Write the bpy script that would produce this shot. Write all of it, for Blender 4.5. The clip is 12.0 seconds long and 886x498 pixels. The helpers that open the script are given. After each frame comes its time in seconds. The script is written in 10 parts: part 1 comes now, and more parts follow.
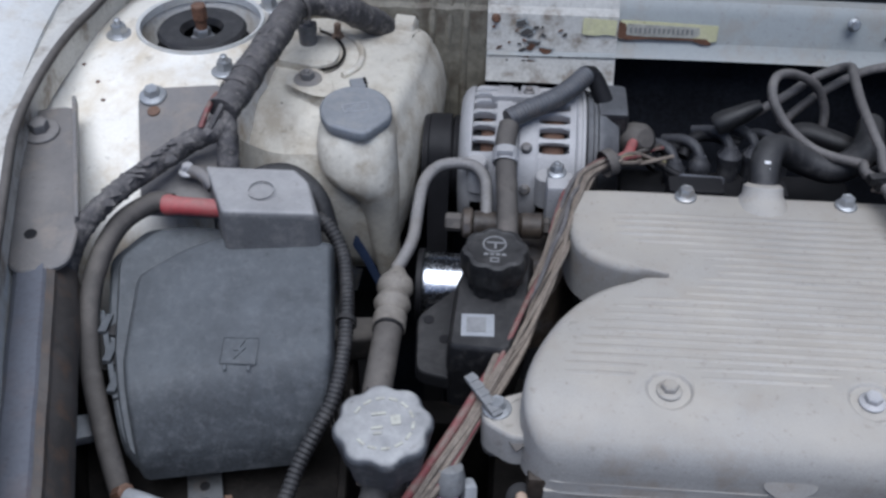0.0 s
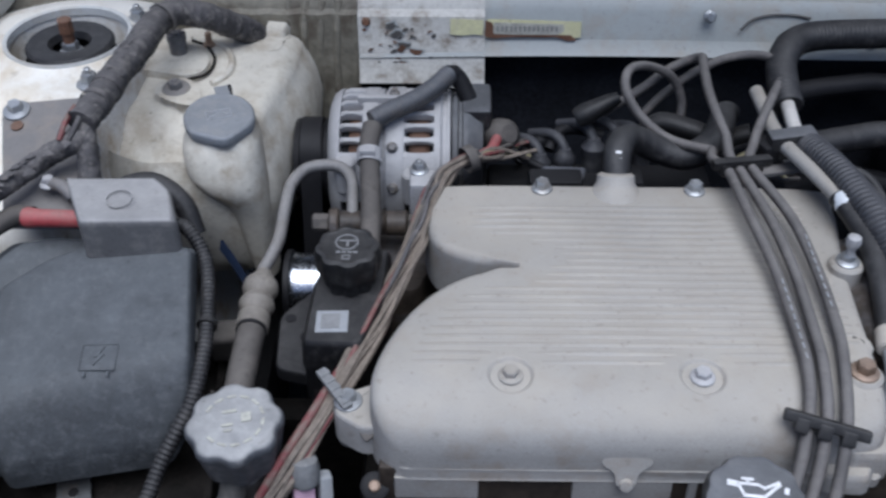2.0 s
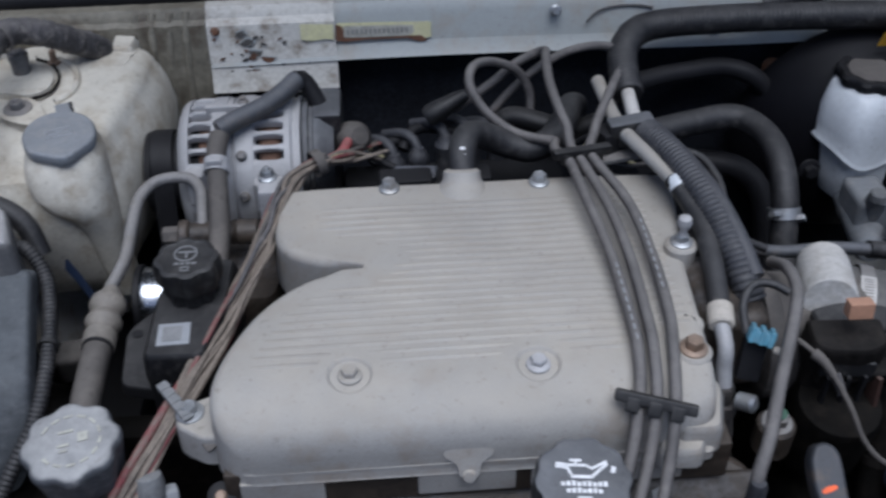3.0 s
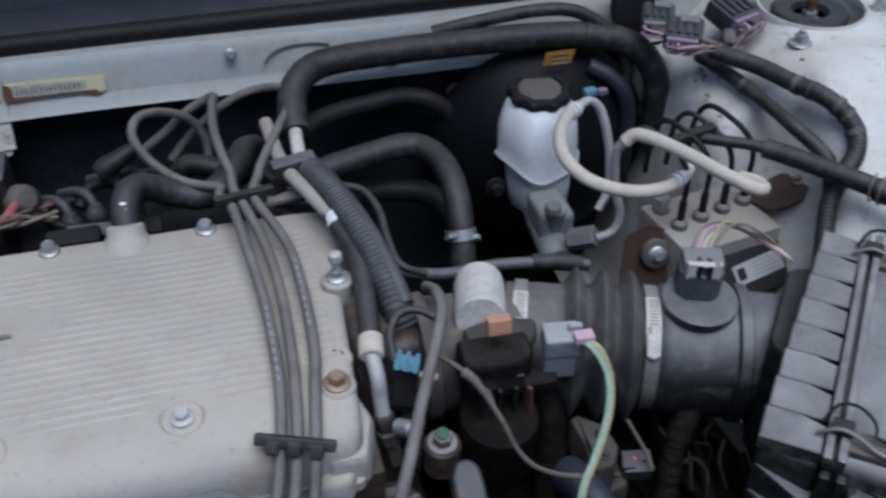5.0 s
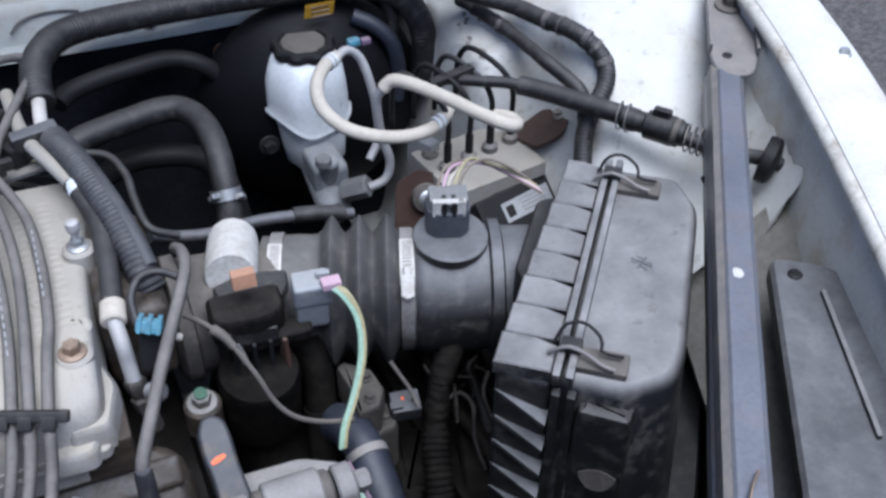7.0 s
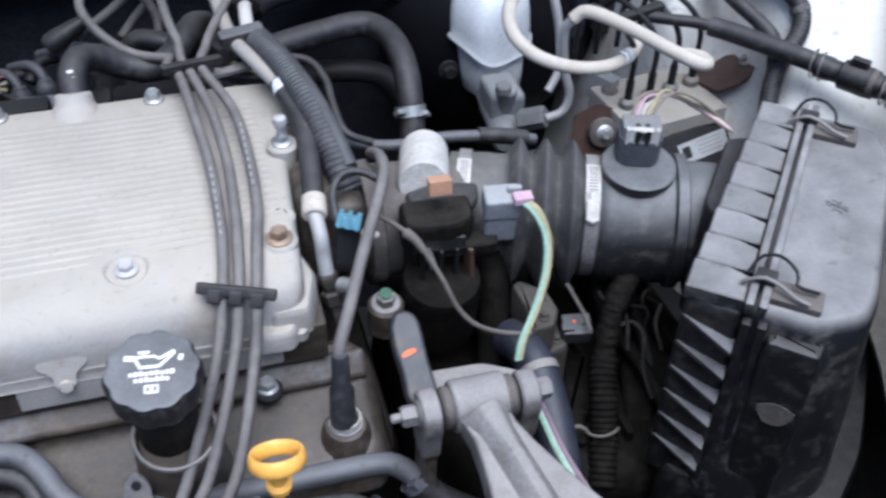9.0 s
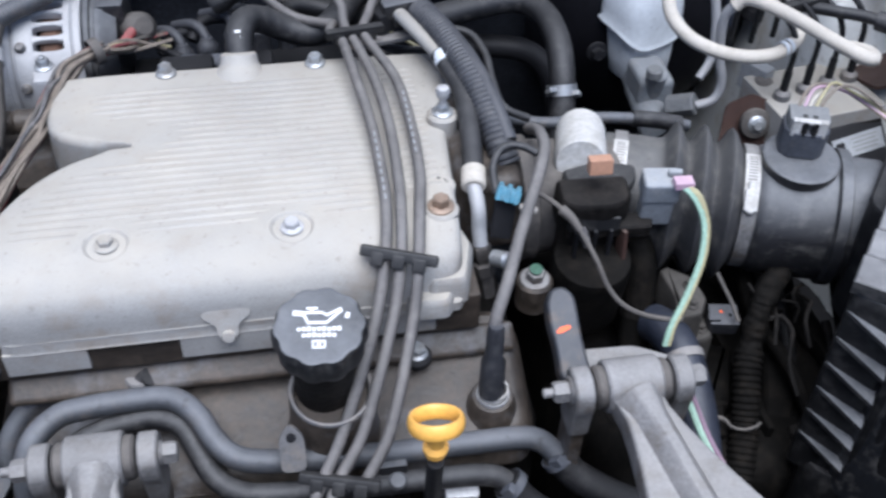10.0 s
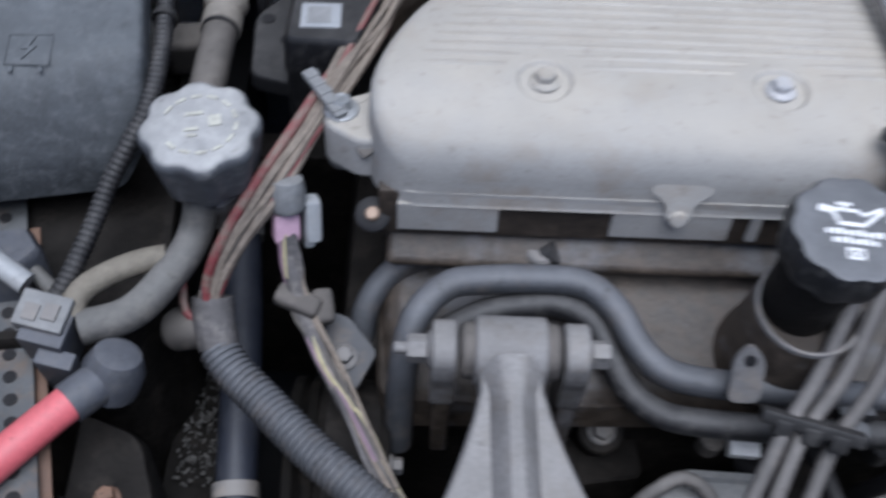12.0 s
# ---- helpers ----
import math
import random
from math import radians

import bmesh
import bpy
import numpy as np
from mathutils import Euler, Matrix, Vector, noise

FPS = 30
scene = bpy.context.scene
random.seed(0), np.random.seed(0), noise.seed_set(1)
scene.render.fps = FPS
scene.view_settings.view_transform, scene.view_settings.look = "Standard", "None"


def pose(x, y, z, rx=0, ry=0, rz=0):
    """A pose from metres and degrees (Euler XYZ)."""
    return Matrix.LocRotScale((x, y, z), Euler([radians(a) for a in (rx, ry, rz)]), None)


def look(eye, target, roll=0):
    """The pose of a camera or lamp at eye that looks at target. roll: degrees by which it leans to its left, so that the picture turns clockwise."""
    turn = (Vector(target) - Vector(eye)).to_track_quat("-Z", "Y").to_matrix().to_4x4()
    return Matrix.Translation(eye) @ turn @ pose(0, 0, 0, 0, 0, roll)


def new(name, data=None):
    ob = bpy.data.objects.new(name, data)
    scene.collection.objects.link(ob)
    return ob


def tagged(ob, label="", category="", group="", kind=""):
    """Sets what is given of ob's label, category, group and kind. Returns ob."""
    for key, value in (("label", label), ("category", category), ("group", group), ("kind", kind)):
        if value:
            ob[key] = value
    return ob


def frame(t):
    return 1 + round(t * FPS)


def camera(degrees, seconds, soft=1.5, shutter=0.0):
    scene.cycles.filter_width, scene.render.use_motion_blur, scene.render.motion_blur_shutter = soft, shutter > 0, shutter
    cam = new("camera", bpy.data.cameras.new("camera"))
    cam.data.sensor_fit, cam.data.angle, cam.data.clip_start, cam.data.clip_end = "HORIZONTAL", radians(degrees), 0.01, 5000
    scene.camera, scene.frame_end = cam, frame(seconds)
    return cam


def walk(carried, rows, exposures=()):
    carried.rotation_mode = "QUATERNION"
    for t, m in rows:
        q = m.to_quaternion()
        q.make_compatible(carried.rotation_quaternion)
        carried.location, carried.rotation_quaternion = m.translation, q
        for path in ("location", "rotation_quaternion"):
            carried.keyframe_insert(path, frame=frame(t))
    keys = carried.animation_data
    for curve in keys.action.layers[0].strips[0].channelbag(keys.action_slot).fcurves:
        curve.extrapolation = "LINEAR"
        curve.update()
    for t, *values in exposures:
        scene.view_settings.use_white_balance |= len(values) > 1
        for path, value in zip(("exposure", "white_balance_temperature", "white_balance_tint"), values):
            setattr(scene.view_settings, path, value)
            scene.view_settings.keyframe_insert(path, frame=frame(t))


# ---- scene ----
cam = camera(45.9, 12.0, soft=2.7, shutter=0.5)
ROWS = [
    (0.0, -0.0005, 0.0003, 1.3600, 50.01, -0.02, 4.49),
    (0.5, 0.0140, -0.0014, 1.3628, 49.93, 0.10, 4.30),
    (1.0, 0.0317, -0.0053, 1.3655, 50.04, -0.07, 3.31),
    (1.5, 0.0506, -0.0095, 1.3681, 50.01, 0.05, 2.24),
    (2.0, 0.0725, -0.0149, 1.3710, 50.09, 0.38, 1.04),
    (2.5, 0.1029, -0.0209, 1.3708, 49.93, 0.53, -1.12),
    (3.0, 0.1361, -0.0218, 1.3718, 50.24, 0.71, -4.16),
    (3.2, 0.1487, -0.0216, 1.3719, 50.16, 0.97, -5.13),
    (4.8, 0.2599, -0.0361, 1.3851, 51.41, 0.02, -13.66),
    (5.0, 0.2697, -0.0411, 1.3875, 51.43, -0.22, -14.76),
    (5.5, 0.3013, -0.0572, 1.3865, 51.17, -0.04, -17.70),
    (6.0, 0.3211, -0.0603, 1.3914, 51.40, -0.02, -19.68),
    (6.5, 0.3428, -0.0697, 1.3884, 51.56, -0.06, -22.00),
    (6.7, 0.3573, -0.0740, 1.3834, 50.76, -0.46, -23.20),
    (8.3, 0.3247, -0.0967, 1.3603, 48.20, -1.22, -20.05),
    (8.5, 0.3147, -0.0958, 1.3581, 47.98, -0.77, -18.55),
    (9.0, 0.2846, -0.0902, 1.3599, 47.63, -1.07, -15.54),
    (9.5, 0.2573, -0.0889, 1.3582, 46.97, -0.91, -12.25),
    (10.0, 0.2339, -0.0856, 1.3549, 46.69, -0.83, -9.43),
    (10.5, 0.2048, -0.0821, 1.3523, 46.37, -0.88, -7.13),
    (11.0, 0.1707, -0.0678, 1.3342, 44.59, -0.80, -4.26),
    (11.5, 0.1129, -0.0287, 1.2966, 42.50, -1.59, -1.63),
    (12.0, 0.0455, 0.0363, 1.2384, 39.52, -2.13, 1.01),
]
walk(cam, [(t, pose(*row)) for t, *row in ROWS],
     [(0.0, 0.28, 5540, 10), (2.3, 0.27, 5540, 10), (3.2, 0.03, 5540, 10), (4.8, 0.12, 5540, 10), (5.5, 0.36, 5540, 10), (6.5, 0.75, 5540, 10), (8.5, 0.98, 5540, 10), (9.7, 1.03, 5540, 10), (10.5, 0.96, 5540, 10), (11.2, 0.74, 5540, 10), (12.0, 0.57, 5540, 10)])

from mathutils import geometry

# ---- light ----
world = bpy.data.worlds.new("overcast_sky")
scene.world = world
world.use_nodes = True
wn, wl = world.node_tree.nodes, world.node_tree.links
sky = wn.new("ShaderNodeTexSky")
sky.sky_type = "NISHITA"
sky.sun_disc = False
sky.sun_elevation = radians(71)
sky.sun_rotation = radians(188)
sky.dust_density = 3.0
sky.air_density = 0.7
sky.ozone_density = 0.6
wl.new(sky.outputs["Color"], wn["Background"].inputs["Color"])
wn["Background"].inputs["Strength"].default_value = 0.088

sun_data = bpy.data.lights.new("sun", "SUN")
sun_data.energy = 2.7
sun_data.angle = radians(52)
sun_data.color = (1.0, 0.97, 0.93)
sun = new("sun", sun_data)
sun.matrix_world = look((0.45, -0.48, 4.2), (0.3, 0.5, 0.8))

# ---- materials ----
DUST = (0.40, 0.365, 0.32)


def surface(name, base, rough=0.6, metal=0.0, vary=0.25, grain=300.0, stain=None, stain_amount=0.5, stain_scale=25.0,
            dust=0.0, dust_colour=DUST, bump=0.08, bump_scale=None, coat=0.0, spec=0.5, specks=0.35, speck_scale=170.0, lie=(0.25, 0.92), stain_at=(0.50, 0.67)):
    """A worn surface: fine grain, larger stains, and dust that lies on upward faces."""
    m = bpy.data.materials.new(name)
    m.use_nodes = True
    n, l = m.node_tree.nodes, m.node_tree.links
    bsdf = n["Principled BSDF"]
    co = n.new("ShaderNodeTexCoord")
    info = n.new("ShaderNodeObjectInfo")
    shift = n.new("ShaderNodeVectorMath")
    shift.operation = "ADD"
    l.new(co.outputs["Object"], shift.inputs[0])
    l.new(info.outputs["Random"], shift.inputs[1])

    def noisy(scale, detail, rough_=0.6):
        t = n.new("ShaderNodeTexNoise")
        t.inputs["Scale"].default_value, t.inputs["Detail"].default_value = scale, detail
        t.inputs["Roughness"].default_value = rough_
        l.new(shift.outputs[0], t.inputs["Vector"])
        return t

    def mapped(value, a, b, c, d):
        r = n.new("ShaderNodeMapRange")
        r.inputs[1].default_value, r.inputs[2].default_value = a, b
        r.inputs[3].default_value, r.inputs[4].default_value = c, d
        l.new(value, r.inputs[0])
        return r.outputs[0]

    def mix(fac, a, b, mode="MIX"):
        x = n.new("ShaderNodeMix")
        x.data_type, x.blend_type = "RGBA", mode
        for sock, v in ((x.inputs[0], fac), (x.inputs[6], a), (x.inputs[7], b)):
            if isinstance(v, bpy.types.NodeSocket):
                l.new(v, sock)
            elif isinstance(v, (tuple, list)):
                sock.default_value = (*v, 1.0)
            else:
                sock.default_value = v
        return x.outputs[2]

    fine = noisy(grain, 6)
    wide = noisy(stain_scale, 5, 0.65)
    dark = tuple(c * (1 - vary) for c in base)
    light = tuple(min(1.0, c * (1 + vary)) for c in base)
    colour = mix(mapped(fine.outputs[0], 0.3, 0.7, 0.0, 1.0), dark, light)
    tone = mix(mapped(wide.outputs[0], 0.35, 0.65, 0.0, 1.0), tuple(1 - min(0.6, vary * 1.3) for _ in base), (1.0, 1.0, 1.0))
    colour = mix(1.0, colour, tone, "MULTIPLY")
    speck = noisy(speck_scale, 3, 0.7)
    speck_fac = mapped(speck.outputs[0], 0.60, 0.72, 0.0, specks)
    blotch = noisy(stain_scale * 0.45, 4, 0.6)
    if stain:
        spot = noisy(stain_scale * 2.3, 7, 0.7)
        colour = mix(mapped(spot.outputs[0], *stain_at, 0.0, stain_amount), colour, stain)
    rough_out = mapped(fine.outputs[0], 0.3, 0.7, max(0.03, rough - 0.08), min(1.0, rough + 0.08))
    if dust > 0:
        geo = n.new("ShaderNodeNewGeometry")
        sep = n.new("ShaderNodeSeparateXYZ")
        l.new(geo.outputs["Normal"], sep.inputs[0])
        up = mapped(sep.outputs[2], *lie, 0.0, dust)
        patch = noisy(stain_scale * 1.3, 6, 0.7)
        mul = n.new("ShaderNodeMath")
        mul.operation = "MULTIPLY"
        l.new(up, mul.inputs[0])
        l.new(mapped(patch.outputs[0], 0.25, 0.7, 0.45, 1.0), mul.inputs[1])
        settled = mix(mapped(blotch.outputs[0], 0.35, 0.68, 0.0, 1.0), tuple(c * 0.72 for c in dust_colour), tuple(min(1.0, c * 1.12) for c in dust_colour))
        colour = mix(mul.outputs[0], colour, settled)
        add = n.new("ShaderNodeMath")
        add.operation, add.use_clamp = "ADD", True
        l.new(rough_out, add.inputs[0])
        half = n.new("ShaderNodeMath")
        half.operation = "MULTIPLY"
        half.inputs[1].default_value = 0.35
        l.new(mul.outputs[0], half.inputs[0])
        l.new(half.outputs[0], add.inputs[1])
        rough_out = add.outputs[0]
        if metal > 0:
            m_out = n.new("ShaderNodeMath")
            m_out.operation = "SUBTRACT"
            m_out.use_clamp = True
            m_out.inputs[0].default_value = metal
            l.new(mul.outputs[0], m_out.inputs[1])
            l.new(m_out.outputs[0], bsdf.inputs["Metallic"])
    if not (metal > 0 and dust > 0):
        bsdf.inputs["Metallic"].default_value = metal
    colour = mix(speck_fac, colour, mix(1.0, colour, (0.34, 0.30, 0.26), "MULTIPLY"))
    l.new(colour, bsdf.inputs["Base Color"])
    l.new(rough_out, bsdf.inputs["Roughness"])
    bsdf.inputs["Specular IOR Level"].default_value = spec
    bsdf.inputs["Coat Weight"].default_value = coat
    if bump > 0:
        b = n.new("ShaderNodeBump")
        b.inputs["Strength"].default_value = bump
        b.inputs["Distance"].default_value = 0.002
        bt = noisy(bump_scale or grain * 1.5, 4)
        l.new(bt.outputs[0], b.inputs["Height"])
        l.new(b.outputs["Normal"], bsdf.inputs["Normal"])
    return m


M_PAINT = surface("white_paint", (0.57, 0.582, 0.574), 0.55, vary=0.10, stain=(0.38, 0.31, 0.22), stain_amount=0.6, stain_scale=8, dust=0.42, dust_colour=(0.575, 0.55, 0.495), bump=0.04)
# real brown stains; the white is raised to make up for missing light
M_TOWER = surface("brightened_stained_paint", (0.80, 0.79, 0.755), 0.45, vary=0.08, stain=(0.40, 0.305, 0.18), stain_amount=0.9, stain_scale=9, stain_at=(0.47, 0.68), dust=0.6, dust_colour=(0.80, 0.74, 0.615), bump=0.05, coat=0.1, speck_scale=90)
# white cowl paint, darkened to put the open bonnet's shade into its colour
M_COWL = surface("shade_dimmed_paint", (0.345, 0.365, 0.36), 0.5, vary=0.05, stain=(0.30, 0.26, 0.20), stain_amount=0.6, stain_scale=8, dust=0.25, dust_colour=(0.42, 0.40, 0.36), bump=0.04)
M_PAINT_DIRTY = surface("dirty_white_paint", (0.56, 0.55, 0.51), 0.5, vary=0.12, stain=(0.17, 0.13, 0.09), stain_amount=0.85, stain_scale=16, dust=0.3, bump=0.05)
M_ALU = surface("cast_aluminium", (0.345, 0.336, 0.322), 0.60, 0.08, vary=0.16, grain=900, stain=(0.23, 0.19, 0.15), stain_amount=0.6, stain_scale=12, dust=0.88, dust_colour=(0.375, 0.343, 0.292), bump=0.12, bump_scale=1800)
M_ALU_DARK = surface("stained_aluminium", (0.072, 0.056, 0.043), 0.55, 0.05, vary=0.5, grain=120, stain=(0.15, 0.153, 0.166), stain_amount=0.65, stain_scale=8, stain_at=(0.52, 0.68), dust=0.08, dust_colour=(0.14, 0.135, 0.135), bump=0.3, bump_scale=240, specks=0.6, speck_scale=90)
M_BROWN_CAST = surface("dark_brown_casting", (0.050, 0.037, 0.027), 0.65, 0.0, vary=0.5, grain=200, stain=(0.020, 0.014, 0.009), stain_amount=0.9, stain_scale=14, dust=0.35, dust_colour=(0.095, 0.082, 0.070), bump=0.2, bump_scale=500)
M_BRACKET = surface("grimy_blue_grey_steel", (0.040, 0.043, 0.052), 0.5, 0.1, vary=0.3, grain=200, stain=(0.10, 0.075, 0.055), stain_amount=0.7, stain_scale=30, dust=0.25, dust_colour=(0.12, 0.115, 0.11), bump=0.1)
M_FITTING = surface("dusty_beige_fitting", (0.22, 0.20, 0.175), 0.65, 0.1, vary=0.2, grain=300, stain=(0.10, 0.085, 0.07), stain_amount=0.6, stain_scale=40, dust=0.4, dust_colour=(0.27, 0.245, 0.21), bump=0.1)
M_MOUNT = surface("dirty_cast_aluminium", (0.19, 0.185, 0.185), 0.55, 0.25, vary=0.3, grain=400, stain=(0.085, 0.07, 0.055), stain_amount=0.85, stain_scale=20, dust=0.6, dust_colour=(0.30, 0.285, 0.268), bump=0.12, bump_scale=900)
M_ALU_CLEAN = surface("bare_aluminium", (0.42, 0.42, 0.43), 0.5, 0.25, vary=0.12, grain=700, dust=0.3, bump=0.1, bump_scale=1200)
M_STEEL = surface("zinc_plated_steel", (0.46, 0.48, 0.50), 0.42, 0.8, vary=0.2, grain=900, stain=(0.35, 0.28, 0.2), stain_amount=0.3, dust=0.2, bump=0.04)
M_CHROME = surface("polished_steel", (0.50, 0.52, 0.55), 0.24, 1.0, vary=0.08, bump=0.01)
M_RUST = surface("rusty_steel", (0.17, 0.085, 0.05), 0.8, 0.1, vary=0.35, grain=800, stain=(0.09, 0.05, 0.035), stain_amount=0.6, dust=0.15, bump=0.3)
M_ABS_RUST = surface("rusted_bracket", (0.055, 0.027, 0.020), 0.7, 0.15, vary=0.25, stain=(0.06, 0.035, 0.03), stain_amount=0.7, dust=0.12, bump=0.2)
M_COPPER = surface("tarnished_copper_bolt", (0.30, 0.21, 0.15), 0.5, 0.5, vary=0.25, dust=0.2, bump=0.1)
M_GREY_STEEL = surface("painted_grey_steel", (0.12, 0.12, 0.125), 0.5, 0.1, vary=0.2, stain=(0.23, 0.19, 0.15), stain_amount=0.55, stain_scale=20, dust=0.50, dust_colour=(0.33, 0.30, 0.27), bump=0.06)
M_BAR = surface("worn_support_bar_paint", (0.10, 0.106, 0.126), 0.32, 0.15, vary=0.25, stain=(0.15, 0.085, 0.05), stain_amount=0.4, stain_scale=9, dust=0.35, dust_colour=(0.235, 0.245, 0.275), bump=0.06)
M_BAR_EDGE = surface("rust_freckled_bar_edge", (0.075, 0.066, 0.060), 0.6, 0.1, vary=0.3, grain=180, stain=(0.16, 0.09, 0.05), stain_amount=0.6, stain_scale=18, dust=0.5, dust_colour=(0.20, 0.185, 0.17), bump=0.2)
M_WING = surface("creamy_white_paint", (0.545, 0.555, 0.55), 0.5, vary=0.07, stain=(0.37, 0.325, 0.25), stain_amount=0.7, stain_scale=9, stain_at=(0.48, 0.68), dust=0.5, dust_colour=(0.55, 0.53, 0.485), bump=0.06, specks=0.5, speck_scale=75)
M_PLASTIC = surface("black_plastic", (0.009, 0.009, 0.010), 0.45, spec=0.35, vary=0.2, grain=600, stain=(0.09, 0.085, 0.08), stain_amount=0.3, stain_scale=35, dust=0.28, dust_colour=(0.14, 0.135, 0.13), bump=0.05)
M_PLASTIC_DUSTY = surface("dusty_black_plastic", (0.014, 0.014, 0.016), 0.48, vary=0.22, grain=500, stain=(0.2, 0.19, 0.17), stain_amount=0.25, stain_scale=30, dust=0.60, dust_colour=(0.225, 0.23, 0.242), bump=0.05)
M_FUSE = surface("grey_fuse_box_plastic", (0.046, 0.051, 0.057), 0.55, vary=0.3, grain=420, stain=(0.155, 0.16, 0.168), stain_amount=0.3, stain_scale=60, dust=0.62, dust_colour=(0.128, 0.138, 0.148), bump=0.14, lie=(0.30, 1.0))
M_HOOD = surface("dusty_grey_cover_plastic", (0.115, 0.115, 0.118), 0.6, vary=0.15, grain=500, stain=(0.27, 0.255, 0.24), stain_amount=0.4, stain_scale=24, dust=0.85, dust_colour=(0.46, 0.45, 0.44), bump=0.10)
M_RUBBER = surface("rubber_hose", (0.013, 0.013, 0.015), 0.5, vary=0.3, grain=400, stain=(0.085, 0.08, 0.077), stain_amount=0.4, stain_scale=40, dust=0.36, dust_colour=(0.135, 0.132, 0.130), bump=0.08, spec=0.4)
M_RUBBER_DUSTY = surface("dusty_rubber", (0.05, 0.045, 0.042), 0.75, vary=0.2, grain=400, stain=(0.16, 0.14, 0.12), stain_amount=0.4, dust=0.62, dust_colour=(0.19, 0.172, 0.155), bump=0.08)
M_BELLOWS = surface("dusty_bellows_rubber", (0.042, 0.042, 0.045), 0.55, vary=0.25, grain=400, stain=(0.15, 0.138, 0.122), stain_amount=0.5, stain_scale=25, dust=0.65, dust_colour=(0.20, 0.193, 0.183), bump=0.10)
M_BOOSTER = surface("black_booster_paint", (0.006, 0.006, 0.008), 0.5, vary=0.2, dust=0.08, dust_colour=(0.04, 0.04, 0.042), bump=0.05, spec=0.12)
M_BLACK = surface("dark_rubber", (0.013, 0.013, 0.015), 0.55, vary=0.2, dust=0.12, dust_colour=(0.10, 0.095, 0.09), bump=0.05, spec=0.2)
M_FELT = surface("black_insulation_felt", (0.019, 0.021, 0.027), 0.95, vary=0.35, grain=250, stain_scale=12, dust=0.05, bump=0.3, bump_scale=500, spec=0.1)
M_TAPE = surface("cloth_tape", (0.060, 0.057, 0.060), 0.8, vary=0.45, grain=260, stain=(0.24, 0.22, 0.20), stain_amount=0.6, stain_scale=45, dust=0.55, dust_colour=(0.205, 0.192, 0.188), bump=0.5, bump_scale=320)
M_TANK = surface("yellowed_translucent_plastic", (0.63, 0.60, 0.525), 0.5, vary=0.10, grain=200, stain=(0.27, 0.205, 0.125), stain_amount=0.7, stain_scale=13, stain_at=(0.47, 0.66), dust=0.5, dust_colour=(0.66, 0.615, 0.52), bump=0.05, speck_scale=110)
M_BRAKE_TANK = surface("white_translucent_plastic", (0.60, 0.63, 0.66), 0.38, vary=0.06, grain=200, dust=0.12, bump=0.03)
M_CAP_GREY = surface("blue_grey_cap_plastic", (0.21, 0.225, 0.245), 0.6, vary=0.15, stain=(0.36, 0.345, 0.32), stain_amount=0.5, dust=0.45, dust_colour=(0.35, 0.348, 0.342), bump=0.06)
M_CAP_WHITE = surface("faded_cap_plastic", (0.070, 0.074, 0.083), 0.6, vary=0.25, stain=(0.22, 0.215, 0.21), stain_amount=0.4, stain_scale=40, dust=0.85, dust_colour=(0.46, 0.455, 0.44), bump=0.10, lie=(0.62, 0.97))
M_COWL_COVER = surface("dark_cowl_plastic", (0.016, 0.018, 0.024), 0.42, vary=0.2, stain=(0.06, 0.062, 0.07), stain_amount=0.4, stain_scale=12, dust=0.4, dust_colour=(0.075, 0.08, 0.095), bump=0.05)
M_COWL_STREAK = surface("brown_streaked_paint", (0.20, 0.185, 0.145), 0.55, vary=0.3, grain=120, stain=(0.07, 0.055, 0.038), stain_amount=0.9, stain_scale=14, dust=0.3, dust_colour=(0.26, 0.235, 0.18), bump=0.10)
M_WING_DIRT = surface("road_dirt_on_paint", (0.17, 0.165, 0.15), 0.8, vary=0.25, grain=160, stain=(0.07, 0.055, 0.04), stain_amount=0.7, stain_scale=14, dust=0.5, dust_colour=(0.21, 0.20, 0.175), bump=0.25, bump_scale=220)
M_BEIGE_HOSE = surface("beige_braided_hose", (0.50, 0.46, 0.40), 0.75, vary=0.12, grain=900, stain=(0.3, 0.26, 0.2), stain_amount=0.4, dust=0.2, bump=0.25, bump_scale=1500)
M_RED = surface("faded_red_rubber", (0.34, 0.05, 0.055), 0.65, vary=0.2, stain=(0.22, 0.12, 0.10), stain_amount=0.5, dust=0.3, bump=0.06)
M_RED_CABLE = surface("red_battery_cable", (0.56, 0.115, 0.135), 0.5, vary=0.1, dust=0.1, bump=0.03)
M_WIRE_BROWN = surface("dusty_brown_wire", (0.20, 0.165, 0.135), 0.75, vary=0.3, grain=300, stain=(0.1, 0.08, 0.06), stain_amount=0.5, stain_scale=60, dust=0.3, dust_colour=(0.30, 0.26, 0.21), bump=0.08)
M_WIRE_RED = surface("red_wire", (0.19, 0.032, 0.038), 0.65, vary=0.3, stain=(0.15, 0.11, 0.09), stain_amount=0.95, stain_scale=34, stain_at=(0.44, 0.60), dust=0.3, dust_colour=(0.24, 0.19, 0.16), bump=0.06)
M_WIRE_PLUG = surface("grey_spark_plug_wire", (0.085, 0.078, 0.076), 0.6, vary=0.25, grain=300, stain=(0.19, 0.17, 0.155), stain_amount=0.5, stain_scale=40, dust=0.75, dust_colour=(0.205, 0.194, 0.184), bump=0.06)
M_WIRE_YELLOW = surface("yellow_green_wire", (0.40, 0.36, 0.20), 0.6, vary=0.25, dust=0.2, bump=0.04)
M_WIRE_GREEN = surface("pale_green_wire", (0.30, 0.46, 0.36), 0.6, vary=0.2, dust=0.2, bump=0.04)
M_WIRE_PURPLE = surface("pink_purple_wire", (0.20, 0.12, 0.18), 0.6, vary=0.2, dust=0.2, bump=0.04)
